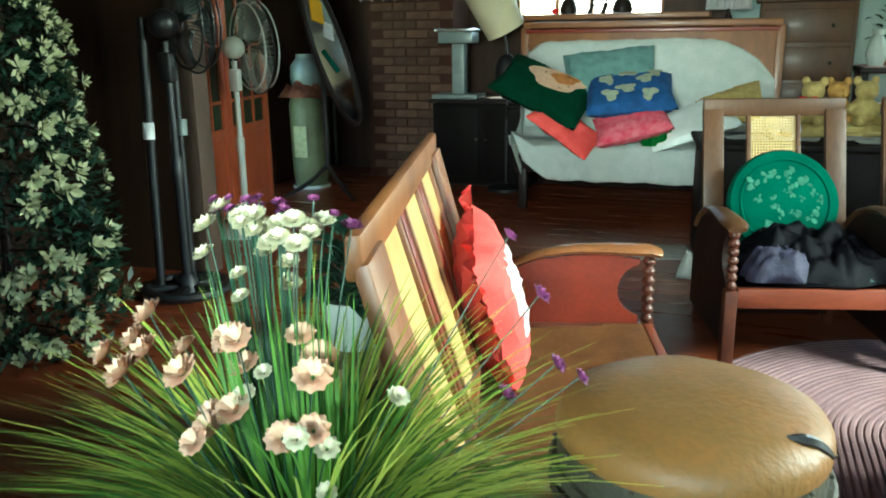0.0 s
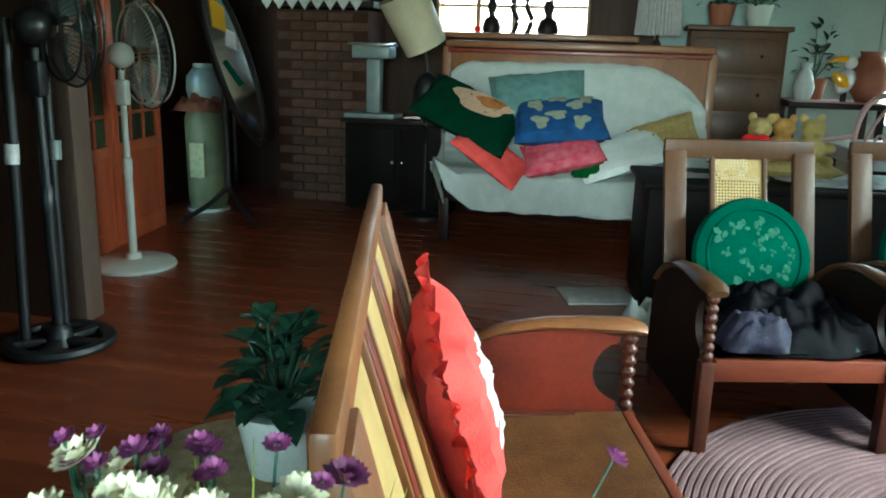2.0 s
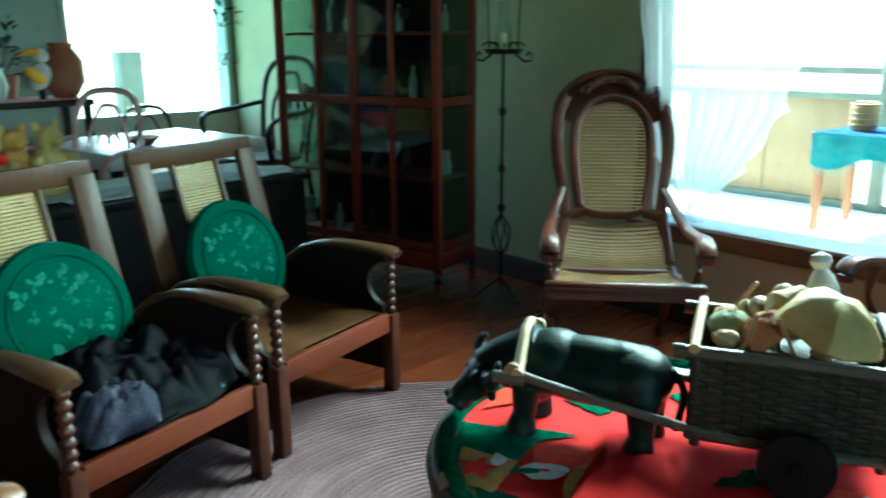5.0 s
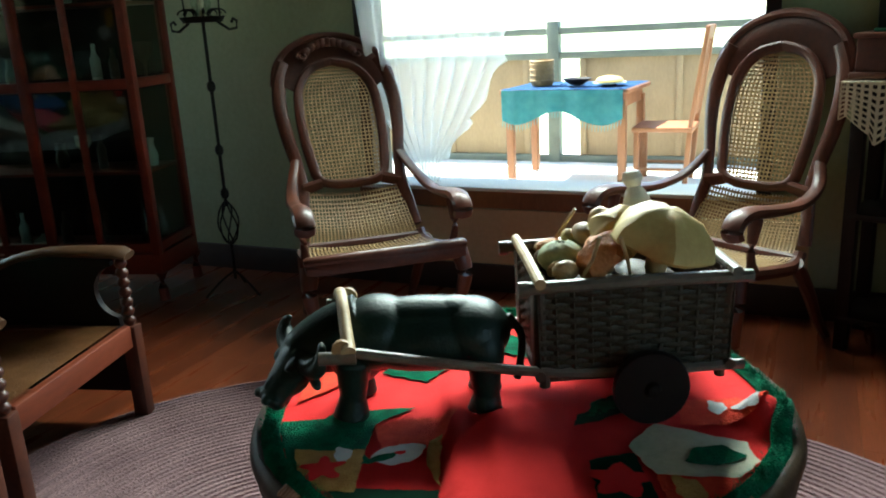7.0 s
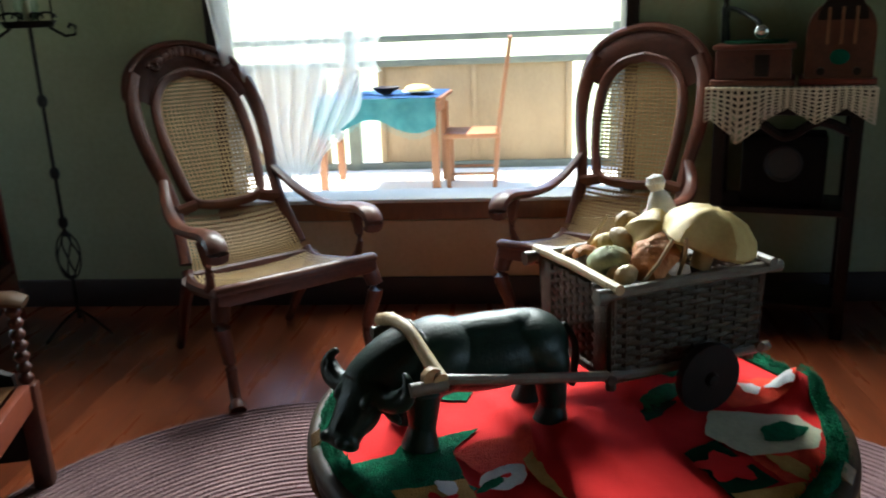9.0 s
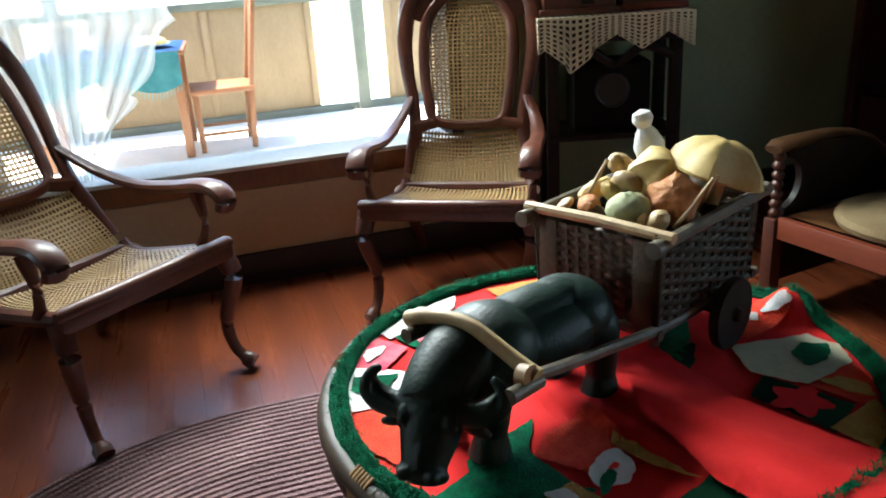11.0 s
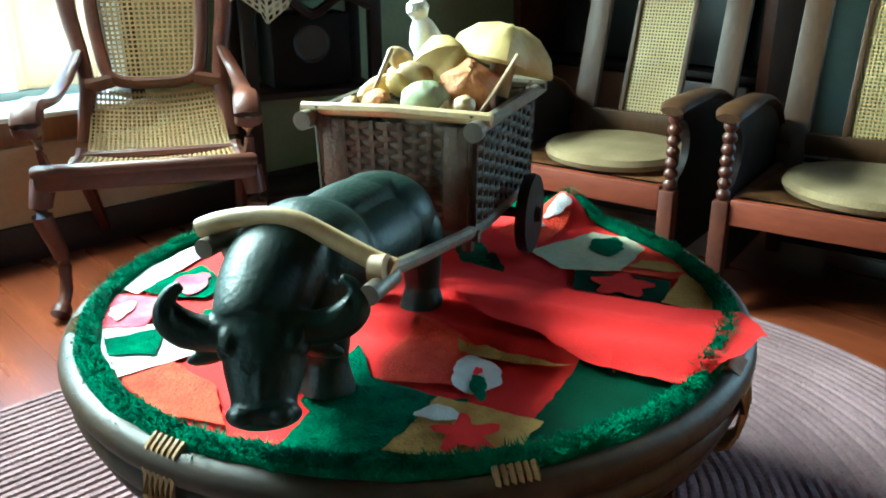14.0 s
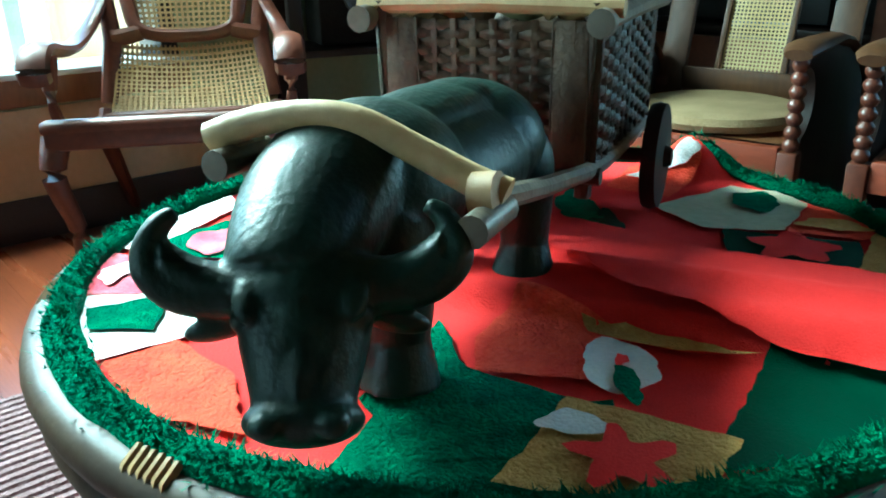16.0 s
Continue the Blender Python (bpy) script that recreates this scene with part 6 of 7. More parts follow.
        part("base", lathe(bmn(), [(0.0, 0), (base_r, 0), (base_r, 0.016), (base_r * 0.9, 0.032), (0.05, 0.045), (0.04, 0.08), (0.0, 0.08)], 36), pole, th)
    part("pole", lathe(bmn(), [(0.024, 0.05), (0.024, zc * 0.45), (0.028, zc * 0.45), (0.028, zc * 0.52), (0.018, zc * 0.53), (0.018, zc - 0.08)], 16), pole, th)
    part("control_box", box(bmn(), (0, 0, zc - 0.20), (0.07, 0.06, 0.14), None, 0.014), pole, th)
    part("motor", ell(bmn(), (0, 0, zc), (0.075, 0.07, 0.07)), pole, th)
    f = Vector((math.cos(facing), math.sin(facing), 0.05)).normalized()
    R = Matrix.Translation(f * 0.14 + Vector((0, 0, zc))) @ f.to_track_quat("Z", "Y").to_matrix().to_4x4()
    for z, rr in ((-0.045, 0.9), (0.0, 1.0), (0.045, 0.9)):
        part("ring", tube(bmn(), [R @ Vector((r * rr * math.cos(6.28319 * k / 44), r * rr * math.sin(6.28319 * k / 44), z)) for k in range(44)], 0.006, 6, closed=True), M["black"] if z == 0 else pole, th)
    bm = bmn()
    for s in (-1, 1):
        for k in range(54):
            a = 6.28319 * k / 54
            tube(bm, [R @ Vector((0.05 * math.cos(a), 0.05 * math.sin(a), s * 0.06)), R @ Vector((r * 0.6 * math.cos(a), r * 0.6 * math.sin(a), s * 0.062)), R @ Vector((r * math.cos(a), r * math.sin(a), 0))], 0.0016, 4)
    part("grille", bm, pole, th)
    part("badge", lathe(bmn(), [(0, 0.064), (0.055, 0.060), (0.05, 0.075), (0.0, 0.08)], 18, R), pole, th)
    for k in range(4):
        a = 6.28319 * k / 4 + 0.3
        def bl(u, v):
            ang = a + (v - 0.5) * (0.5 + 0.6 * u)
            q = 0.04 + u * (r * 0.86 - 0.04)
            return R @ Vector((q * math.cos(ang), q * math.sin(ang), (v - 0.5) * 0.05))
        part("blade", sheet(bmn(), bl, 8, 6, 0.003), blade, th)


grille_fan("stand_fan", pose(-2.45, 4.72, 0), 1.19, 0.30, radians(56), M["plastic"], M["grey"], 0.24, "white pedestal fan with a round grille on the plank floor", False)
grille_fan("stand_fan", pose(-2.0, 3.48, 0), 1.32, 0.24, radians(60), M["black"], M["grey"], 0.20, "black pedestal fan with a ring base on the plank floor", True)
for k, (x, y, r) in enumerate(((-2.12, 3.42, 0.022), (-2.18, 3.50, 0.018), (-2.06, 3.60, 0.02))):
    ps = thing("folded_stand", pose(x, y, 0), "dark folded metal stand leaning beside the fan", "stand", "folded stands")
    part("tube", cyl(bmn(), (0, 0, 0), (0.0 - 0.02 * k, 0.06, 1.35), r, None, 10), M["black"], ps)
    part("collar", cyl(bmn(), (0, 0.026, 0.78), (0, 0.030, 0.86), r + 0.006, None, 12), M["paper"] if k == 0 else M["grey"], ps, "pale label round the tube")


def standing_mirror():
    m = pose(-2.42, 5.95, 0, 0, 0, 0)
    th = thing("standing_mirror", m, "tilted oval mirror with coloured glass on a black tripod", "mirror")
    f = Vector((0.93, -0.28, 0.22)).normalized()
    R = Matrix.Translation((0.02, 0, 1.14)) @ f.to_track_quat("Z", "Y").to_matrix().to_4x4() @ Matrix.Rotation(radians(12), 4, "Z")
    A, B = 0.165, 0.58
    el_ = lambda s, z: [R @ Vector((A * s * math.cos(6.28319 * k / 48), B * s * math.sin(6.28319 * k / 48), z)) for k in range(48)]
    part("frame", tube(bmn(), el_(1.0, 0.0), 0.024, 8, closed=True), M["wooddark"], th)
    part("backing", prism(bmn(), [(A * math.cos(6.28319 * k / 48), B * math.sin(6.28319 * k / 48)) for k in range(48)], 0.01, R @ Matrix.Translation((0, 0, -0.014))), M["wooddark"], th)
    part("glass", prism(bmn(), [(A * 0.97 * math.cos(6.28319 * k / 48), B * 0.97 * math.sin(6.28319 * k / 48)) for k in range(48)], 0.003, R @ Matrix.Translation((0, 0, 0.0))), M["mirror"], th, "silvered mirror glass")
    part("yellow_pane", prism(bmn(), [(-0.08, 0.26), (0.03, 0.20), (0.08, 0.36), (-0.02, 0.46)], 0.004, R @ Matrix.Translation((0, 0, 0.005))), M["amber"], th, "amber glass")
    part("white_pane", prism(bmn(), [(-0.02, 0.12), (0.07, 0.06), (0.11, 0.18), (0.04, 0.22)], 0.004, R @ Matrix.Translation((0, 0, 0.005))), M["white"], th)
    part("green_pane", prism(bmn(), [(-0.10, 0.02), (-0.06, 0.03), (0.03, -0.16), (-0.02, -0.17)], 0.004, R @ Matrix.Translation((0, 0, 0.005))), M["teal"], th)
    part("post", cyl(bmn(), (-0.06, 0.02, 0.22), (-0.06, 0.02, 1.10), 0.022), M["black"], th)
    for k in range(3):
        a = 2.0944 * k - 0.5
        part("leg", tube(bmn(), spline([(-0.06, 0.02, 0.26), (-0.06 + 0.14 * math.cos(a), 0.02 + 0.14 * math.sin(a), 0.13), (-0.06 + 0.34 * math.cos(a), 0.02 + 0.34 * math.sin(a), 0.018)], 5), 0.018, 8), M["black"], th)


standing_mirror()
wb = thing("water_dispenser", pose(-2.84, 6.35, 0, 0, 0, 0), "olive plastic bin with a glass jar and orange cloth", "dispenser")
part("body", lathe(bmn(), [(0.0, 0.02), (0.13, 0.02), (0.15, 0.10), (0.16, 0.70), (0.14, 0.76), (0.0, 0.77)], 20), M["bin"], wb)
part("sticker", box(bmn(), (0.0, -0.158, 0.40), (0.12, 0.01, 0.26), None, 0.003), M["tip"], wb, "yellow-green printed label")
part("jar", lathe(bmn(), [(0.0, 0.84), (0.12, 0.84), (0.135, 0.92), (0.13, 1.02), (0.08, 1.08), (0.08, 1.11), (0.0, 1.11)], 20), M["grey"], wb, "grey glass jar")
part("base", lathe(bmn(), [(0, 0), (0.16, 0), (0.16, 0.02), (0, 0.02)], 20), M["plastic"], wb)
bm = bmn()
heap(bm, Matrix(), 0.40, 0.34, 0.12, 2.0, 0.5, 24, 20)
single("orange_cloth", bm, M["clay"], pose(-2.82, 6.28, 0.765), "orange-brown cloth draped over the dispenser", "cloth", sharp=60)


# ---- the north side ----
def brick_hearth():
    th = thing("brick_hearth", pose(-2.15, 7.18, 0), "old brick hearth with a dark shelf", "hearth")
    part("core", box(bmn(), (0, 0.02, 0.77), (0.80, 0.46, 1.54)), M["gap"], th)
    part("shelf", box(bmn(), (0, -0.04, 1.58), (0.98, 0.62, 0.05), None, 0.006), M["wooddark"], th)
    me = mesh_of("brick", box(bmn(), (0, 0, 0), (0.205, 0.03, 0.062), None, 0.004), M["brick"])
    rnd = random.Random(2)
    for r_ in range(20):
        for c_ in range(4):
            x = -0.31 + c_ * 0.215 + (0.06 if r_ % 2 else -0.04)
            if abs(x) < 0.34:
                o = new("brick", me)
                o.parent = th
                o.matrix_basis = Matrix.Translation((x, -0.222 + rnd.uniform(-0.004, 0.003), 0.045 + r_ * 0.076))


brick_hearth()
lc = thing("lace_edging", pose(-2.15, 6.825, 1.605), "white scalloped lace on the hearth shelf", "lace")
for k in range(8):
    part("scallop", prism(bmn(), [(-0.05, 0.0), (0.05, 0.0), (0.0, -0.075)], 0.004, Matrix.Translation((-0.38 + 0.105 * k, -0.01, 0.0)) @ Matrix.Rotation(radians(90), 4, "X")), M["white"], lc)
part("strip", box(bmn(), (0, 0.05, 0.005), (0.84, 0.14, 0.006)), M["white"], lc)


def low_cabinet():
    th = thing("low_cabinet", pose(-1.42, 6.95, 0), "low dark wooden cabinet", "cabinet")
    part("body", box(bmn(), (0, 0, 0.355), (0.86, 0.48, 0.67), None, 0.008), M["ebony"], th)
    part("top", box(bmn(), (0, 0, 0.71), (0.92, 0.54, 0.03), None, 0.006), M["wooddark"], th)
    for s in (-1, 1):
        part("door", box(bmn(), (s * 0.21, -0.247, 0.37), (0.38, 0.016, 0.58), None, 0.006), M["ebony"], th)
        part("handle", ell(bmn(), (s * 0.04, -0.262, 0.40), (0.012, 0.012, 0.012), None, 8, 6), M["silver"], th)
    part("foot", box(bmn(), (0, 0, 0.012), (0.8, 0.42, 0.024)), M["wooddark"], th)


low_cabinet()
ws = thing("weighing_scale", pose(-1.66, 6.85, 0.726), "grey weighing scale with a shiny top pan", "scale")
part("base", box(bmn(), (0, 0, 0.02), (0.40, 0.28, 0.04), None, 0.01), M["grey"], ws)
part("column", box(bmn(), (0, 0.02, 0.24), (0.11, 0.10, 0.42), None, 0.012), M["grey"], ws)
part("head", box(bmn(), (0, 0, 0.50), (0.30, 0.20, 0.09), None, 0.012), M["grey"], ws)
part("pan", box(bmn(), (0, -0.03, 0.560), (0.33, 0.26, 0.03), None, 0.008), M["silver"], ws, "shiny steel pan")
fl_ = thing("floor_lamp", pose(-1.18, 6.62, 0), "dark floor lamp with a tilted cream shade", "lamp")
part("base", lathe(bmn(), [(0, 0), (0.16, 0), (0.15, 0.025), (0.03, 0.05), (0, 0.05)], 24), M["black"], fl_)
part("pole", tube(bmn(), spline([(0, 0, 0.03), (0.0, 0, 0.7), (0.0, 0, 1.15), (-0.06, 0, 1.30), (-0.12, 0, 1.36)], 5), 0.014, 8), M["black"], fl_)
part("motor_box", ell(bmn(), (0, 0, 0.92), (0.10, 0.09, 0.18)), M["black"], fl_)
part("shade", lathe(bmn(), [(0.155, -0.21), (0.16, -0.21), (0.185, 0.21), (0.18, 0.21)], 32, Matrix.Translation((-0.10, -0.02, 1.46)) @ Matrix.Rotation(radians(-24), 4, "Y") @ Matrix.Rotation(radians(15), 4, "X")), M["cream"], fl_, "cream cylinder shade")
part("shade_cap", lathe(bmn(), [(0.0, -0.205), (0.155, -0.205), (0.155, -0.20), (0, -0.20)], 32, Matrix.Translation((-0.10, -0.02, 1.46)) @ Matrix.Rotation(radians(-24), 4, "Y") @ Matrix.Rotation(radians(15), 4, "X")), M["cream"], fl_)


def console():
    th = thing("console_cabinet", pose(-0.42, 7.12, 0), "tall brown wooden console below the small window", "cabinet")
    part("body", box(bmn(), (0, 0, 0.68), (1.40, 0.40, 1.34), None, 0.01), M["wooddark"], th)
    part("top", box(bmn(), (0, -0.02, 1.375), (1.50, 0.48, 0.045), None, 0.01), M["woodmid"], th)
    for s in (-1, 0, 1):
        part("door", box(bmn(), (s * 0.46, -0.208, 0.70), (0.42, 0.016, 1.1), None, 0.006), M["woodmid"], th)


console()


def bust(x, h, w, label):
    bm = bmn()
    lathe(bm, [(0.0, 0), (w * 0.9, 0), (w, h * 0.15), (w * 0.75, h * 0.4), (w * 0.32, h * 0.5), (w * 0.30, h * 0.58), (w * 0.48, h * 0.7), (w * 0.50, h * 0.85), (w * 0.3, h * 0.98), (0, h)], 16)
    single("statuette", bm, M["wooddark"], pose(x, 7.16, 1.398, 0, 0, 20), label, "statuette", "statuettes on the console")


bust(-0.80, 0.26, 0.075, "small dark carved statuette on the console")
bust(-0.36, 0.25, 0.085, "dark carved bust on the console")
for x, h in ((-0.63, 0.34), (-0.52, 0.36)):
    bm = bmn()
    tube(bm, spline([(0, 0, 0), (0.03, 0, h * 0.3), (-0.01, 0, h * 0.6), (0.02, 0, h)], 5), [0.03] + [0.02] * 14 + [0.014], 8)
    single("carved_figure", bm, M["wooddark"], pose(x, 7.16, 1.398), "slender dark carved figure on the console", "statuette", "statuettes on the console")
single("red_ornament", ell(bmn(), (0, 0, 0.025), (0.03, 0.03, 0.027)), M["red"], pose(-0.90, 7.1, 1.398), "small red ornament on the console", "ornament")


def dresser():
    th = thing("dresser", pose(1.02, 7.12, 0), "tall brown wooden dresser", "dresser")
    part("body", box(bmn(), (0, 0, 0.74), (0.66, 0.42, 1.42), None, 0.008), M["wood"], th)
    part("top", box(bmn(), (0, -0.01, 1.47), (0.72, 0.48, 0.035), None, 0.008), M["wood"], th)
    for k in range(5):
        part("drawer", box(bmn(), (0, -0.215, 0.2 + 0.27 * k), (0.60, 0.016, 0.24), None, 0.006), M["wood"], th)
        for s in (-1, 1):
            part("knob", ell(bmn(), (s * 0.17, -0.232, 0.2 + 0.27 * k), (0.014, 0.014, 0.014), None, 8, 6), M["black"], th)
    part("plinth", box(bmn(), (0, 0, 0.015), (0.62, 0.38, 0.03)), M["wood"], th)


dresser()


def leafy(name, m, n, r, h, label, mt="leaf", pot=None, size=(0.05, 0.10), seed=1):
    th = thing(name, m, label, "plant")
    rnd = random.Random(seed)
    if pot:
        part("pot", lathe(bmn(), [(0, 0), (0.07, 0), (0.095, 0.13), (0.10, 0.15), (0.085, 0.15), (0, 0.12)], 18), pot, th)
    z0 = 0.13 if pot else 0.0
    lf = []
    for j in range(3):
        bm = bmn()
        k_ = 6
        L = [bm.verts.new((0.28 * math.sin(3.14 * q / k_) * 1.0, q / k_, 0.10 * math.sin(3.14 * q / k_) - 0.25 * (q / k_) ** 2)) for q in range(k_ + 1)]
        C = [bm.verts.new((0, q / k_, -0.25 * (q / k_) ** 2)) for q in range(1, k_)]
        Rr = [bm.verts.new((-0.28 * math.sin(3.14 * q / k_), q / k_, 0.10 * math.sin(3.14 * q / k_) - 0.25 * (q / k_) ** 2)) for q in range(1, k_)]
        cc = [L[0]] + C + [L[-1]]
        rr = [L[0]] + Rr + [L[-1]]
        for q in range(k_):
            for A, B in ((L, cc), (cc, rr)):
                vs = []
                for v in (A[q], A[q + 1], B[q + 1], B[q]):
                    if v not in vs:
                        vs.append(v)
                if len(vs) > 2:
                    bm.faces.new(vs)
        lf.append(mesh_of("leaf", bm, M[mt]))
    bm = bmn()
    for k in range(n):
        a, el = rnd.uniform(0, 6.28), rnd.uniform(0.1, 1.35)
        d = Vector((math.cos(a) * math.cos(el), math.sin(a) * math.cos(el), math.sin(el)))
        q = rnd.uniform(0.45, 1.0)
        p = Vector((d.x * r * q, d.y * r * q, z0 + d.z * h * q))
        if k % 3 == 0:
            tube(bm, [(0, 0, z0), p * 0.6 + Vector((0, 0, z0 * 0.4)), p], 0.003, 5)
        o = new("leaf", lf[k % 3])
        o.parent = th
        o.matrix_basis = Matrix.Translation(p) @ (d + Vector((rnd.gauss(0, 0.4), rnd.gauss(0, 0.4), rnd.gauss(-0.1, 0.3)))).to_track_quat("Y", "Z").to_matrix().to_4x4() @ Matrix.Scale(rnd.uniform(*size), 4)
    part("stem", bm, M[mt], th)
    return th


leafy("potted_plant", pose(0.90, 7.08, 1.488), 60, 0.22, 0.34, "dark leafy potted plant on the dresser", "leafdark", M["clay"], seed=3)
leafy("potted_plant", pose(1.16, 7.08, 1.488), 50, 0.18, 0.26, "small leafy potted plant on the dresser", "leaf", M["ceramic"], seed=4)
tl = thing("table_lamp", pose(0.46, 7.02, 0.95), "table lamp with a pleated white shade", "lamp")
part("foot", lathe(bmn(), [(0, 0), (0.08, 0), (0.07, 0.03), (0.05, 0.12), (0.07, 0.26), (0.03, 0.40), (0.012, 0.44), (0.012, 0.56), (0, 0.56)], 18), M["wooddark"], tl)
bm = bmn()
sheet(bm, lambda u, v: Vector(((0.165 - 0.02 * v + 0.004 * (1 if int(u * 72) % 2 else -1)) * math.cos(6.28319 * u), (0.165 - 0.02 * v + 0.004 * (1 if int(u * 72) % 2 else -1)) * math.sin(6.28319 * u), 0.46 + 0.36 * v)), 72, 2, 0.003)
part("shade", bm, M["white"], tl, "pleated white fabric shade")
st = thing("side_table", pose(0.46, 7.02, 0), "small dark side table", "table")
part("tabletop", box(bmn(), (0, 0, 0.93), (0.36, 0.36, 0.035), None, 0.006), M["wooddark"], st)
for sx in (-1, 1):
    for sy in (-1, 1):
        part("leg", bar(bmn(), (sx * 0.15, sy * 0.15, 0), (sx * 0.15, sy * 0.15, 0.915), 0.035, 0.035), M["wooddark"], st)

# altar table with ornaments near the far window
al = thing("altar_table", pose(1.72, 7.08, 0), "dark wooden side table with ornaments", "table")
part("tabletop", box(bmn(), (0, 0, 0.96), (0.66, 0.50, 0.04), None, 0.008), M["wooddark"], al)
part("cloth", box(bmn(), (0, -0.02, 0.984), (0.60, 0.44, 0.006), None, 0.002), M["rose"], al)
for sx in (-1, 1):
    for sy in (-1, 1):
        part("leg", bar(bmn(), (sx * 0.29, sy * 0.21, 0), (sx * 0.29, sy * 0.21, 0.94), 0.045, 0.045), M["wooddark"], al)
single("clay_jar", lathe(bmn(), [(0, 0), (0.07, 0), (0.13, 0.10), (0.125, 0.24), (0.07, 0.32), (0.08, 0.35), (0.06, 0.34), (0, 0.28)], 22), M["clay"], pose(1.93, 7.0, 0.988), "round terracotta jar on the side table", "jar")
single("white_vase", lathe(bmn(), [(0, 0), (0.05, 0), (0.075, 0.09), (0.05, 0.18), (0.03, 0.22), (0.045, 0.26), (0, 0.24)], 20), M["ceramic"], pose(1.50, 6.95, 0.988), "pale glazed vase on the side table", "vase")
bd = thing("bird_ornament", pose(1.76, 6.92, 0.988, 0, 0, -10), "white bird ornament with a yellow and red beak", "ornament")
part("body", ell(bmn(), (0, 0, 0.14), (0.06, 0.055, 0.09), Matrix.Rotation(0.4, 4, "Y")), M["white"], bd)
part("head", ell(bmn(), (0.02, 0, 0.27), (0.045, 0.042, 0.045)), M["white"], bd)
part("beak", tube(bmn(), [(0.0, -0.01, 0.29), (-0.06, -0.02, 0.295), (-0.12, -0.02, 0.27)], [0.026, 0.020, 0.006], 8), M["amber"], bd, "yellow beak")
part("wing", ell(bmn(), (-0.03, -0.05, 0.15), (0.07, 0.016, 0.04), Matrix.Rotation(0.7, 4, "Y")), M["amber"], bd, "yellow wing")
part("perch", cyl(bmn(), (0, 0, 0), (0, 0, 0.09), 0.02), M["wooddark"], bd)
leafy("potted_plant", pose(1.60, 7.16, 0.988), 40, 0.16, 0.42, "tall dark leafy plant on the side table", "leafdark", M["clay"], seed=8)
leafy("hanging_plant", pose(3.30, 7.40, 1.45), 22, 0.16, 0.22, "small leafy plant at the far window's edge", "leafdark", None, seed=9)
leafy("hanging_plant", pose(3.26, 7.40, 1.12), 18, 0.14, 0.16, "small leafy plant at the far window's edge", "leafdark", None, seed=10)


def bentwood(m, mt, label):
    th = thing("bentwood_armchair", m, label, "chair", "bentwood armchairs by the far window")
    part("seat", lathe(bmn(), [(0, 0.44), (0.21, 0.44), (0.225, 0.455), (0.21, 0.47), (0, 0.465)], 28), mt, th)
    for s in (-1, 1):
        part("front_leg", tube(bmn(), [(s * 0.16, -0.14, 0.45), (s * 0.19, -0.17, 0.0)], [0.018, 0.013], 8), mt, th)
        part("rear_leg", tube(bmn(), spline([(s * 0.18, 0.27, 0.0), (s * 0.16, 0.19, 0.42), (s * 0.19, 0.25, 0.80), (s * 0.13, 0.28, 0.95), (0, 0.285, 0.98)], 5), 0.016, 8), mt, th)
        part("armrest", tube(bmn(), spline([(s * 0.19, 0.24, 0.74), (s * 0.27, 0.10, 0.71), (s * 0.27, -0.12, 0.69), (s * 0.24, -0.18, 0.62), (s * 0.20, -0.12, 0.46)], 5), 0.017, 8, 0.8), mt, th)
        part("back_loop", tube(bmn(), spline([(s * 0.10, 0.21, 0.46), (s * 0.12, 0.24, 0.70), (s * 0.05, 0.27, 0.88), (0, 0.275, 0.90)], 5), 0.010, 8), mt, th)
        part("back_scroll", tube(bmn(), [(s * (0.03 + 0.035 * math.cos(b)), 0.25, 0.70 + 0.06 * math.sin(b)) for b in [0.6 * q for q in range(10)]], 0.008, 6), mt, th)
    part("hoop", tube(bmn(), [(0.165 * math.cos(0.2618 * k), 0.165 * math.sin(0.2618 * k), 0.20) for k in range(24)], 0.010, 6, closed=True), mt, th)


bentwood(pose(2.90, 6.22, 0, 0, 0, -75) @ Matrix.Scale(1.25, 4), M["black"], "black bentwood armchair by the bright window")
bentwood(pose(2.52, 7.0, 0, 0, 0, -8) @ Matrix.Scale(0.9, 4), M["wooddark"], "dark bentwood armchair by the bright window")
bentwood(pose(1.60, 5.90, 0, 0, 0, -55) @ Matrix.Scale(1.1, 4), M["rose"], "pale rose-painted bentwood armchair beside the side table")
# dining table in front of the far window
wt = thing("dining_table", pose(2.16, 6.30, 0, 0, 0, 8), "dining table under a smooth white cloth in bright window light", "table")
part("tabletop", box(bmn(), (0, 0, 0.725), (1.02, 0.92, 0.03), None, 0.006), M["wooddark"], wt)
part("top_cloth", box(bmn(), (0, 0, 0.744), (1.06, 0.96, 0.006), None, 0.002), M["gloss"], wt, "smooth white cloth")
for sx, sy, w, d in ((0, -1, 1.06, 0.006), (0, 1, 1.06, 0.006), (-1, 0, 0.006, 0.95), (1, 0, 0.006, 0.95)):
    part("cloth_drop", box(bmn(), (sx * 0.532, sy * 0.482, 0.700), (w, d, 0.085), None, 0.002), M["gloss"], wt)
for sx in (-1, 1):
    for sy in (-1, 1):
        part("leg", bar(bmn(), (sx * 0.44, sy * 0.38, 0), (sx * 0.44, sy * 0.38, 0.71), 0.05, 0.05), M["wooddark"], wt)
single("red_bowl", lathe(bmn(), [(0, 0), (0.05, 0), (0.10, 0.05), (0.095, 0.05), (0, 0.01)], 20), M["clay"], pose(2.02, 6.05, 0.748), "small reddish bowl on the white cloth", "bowl")
setting("outer_pillar", box(bmn(), (3.25, 9.2, 0.3), (0.22, 0.22, 1.9), None, 0.01), M["porchgrey"], "grey pillar outside the far window", "pillar")


# ---- the south-east corner ----
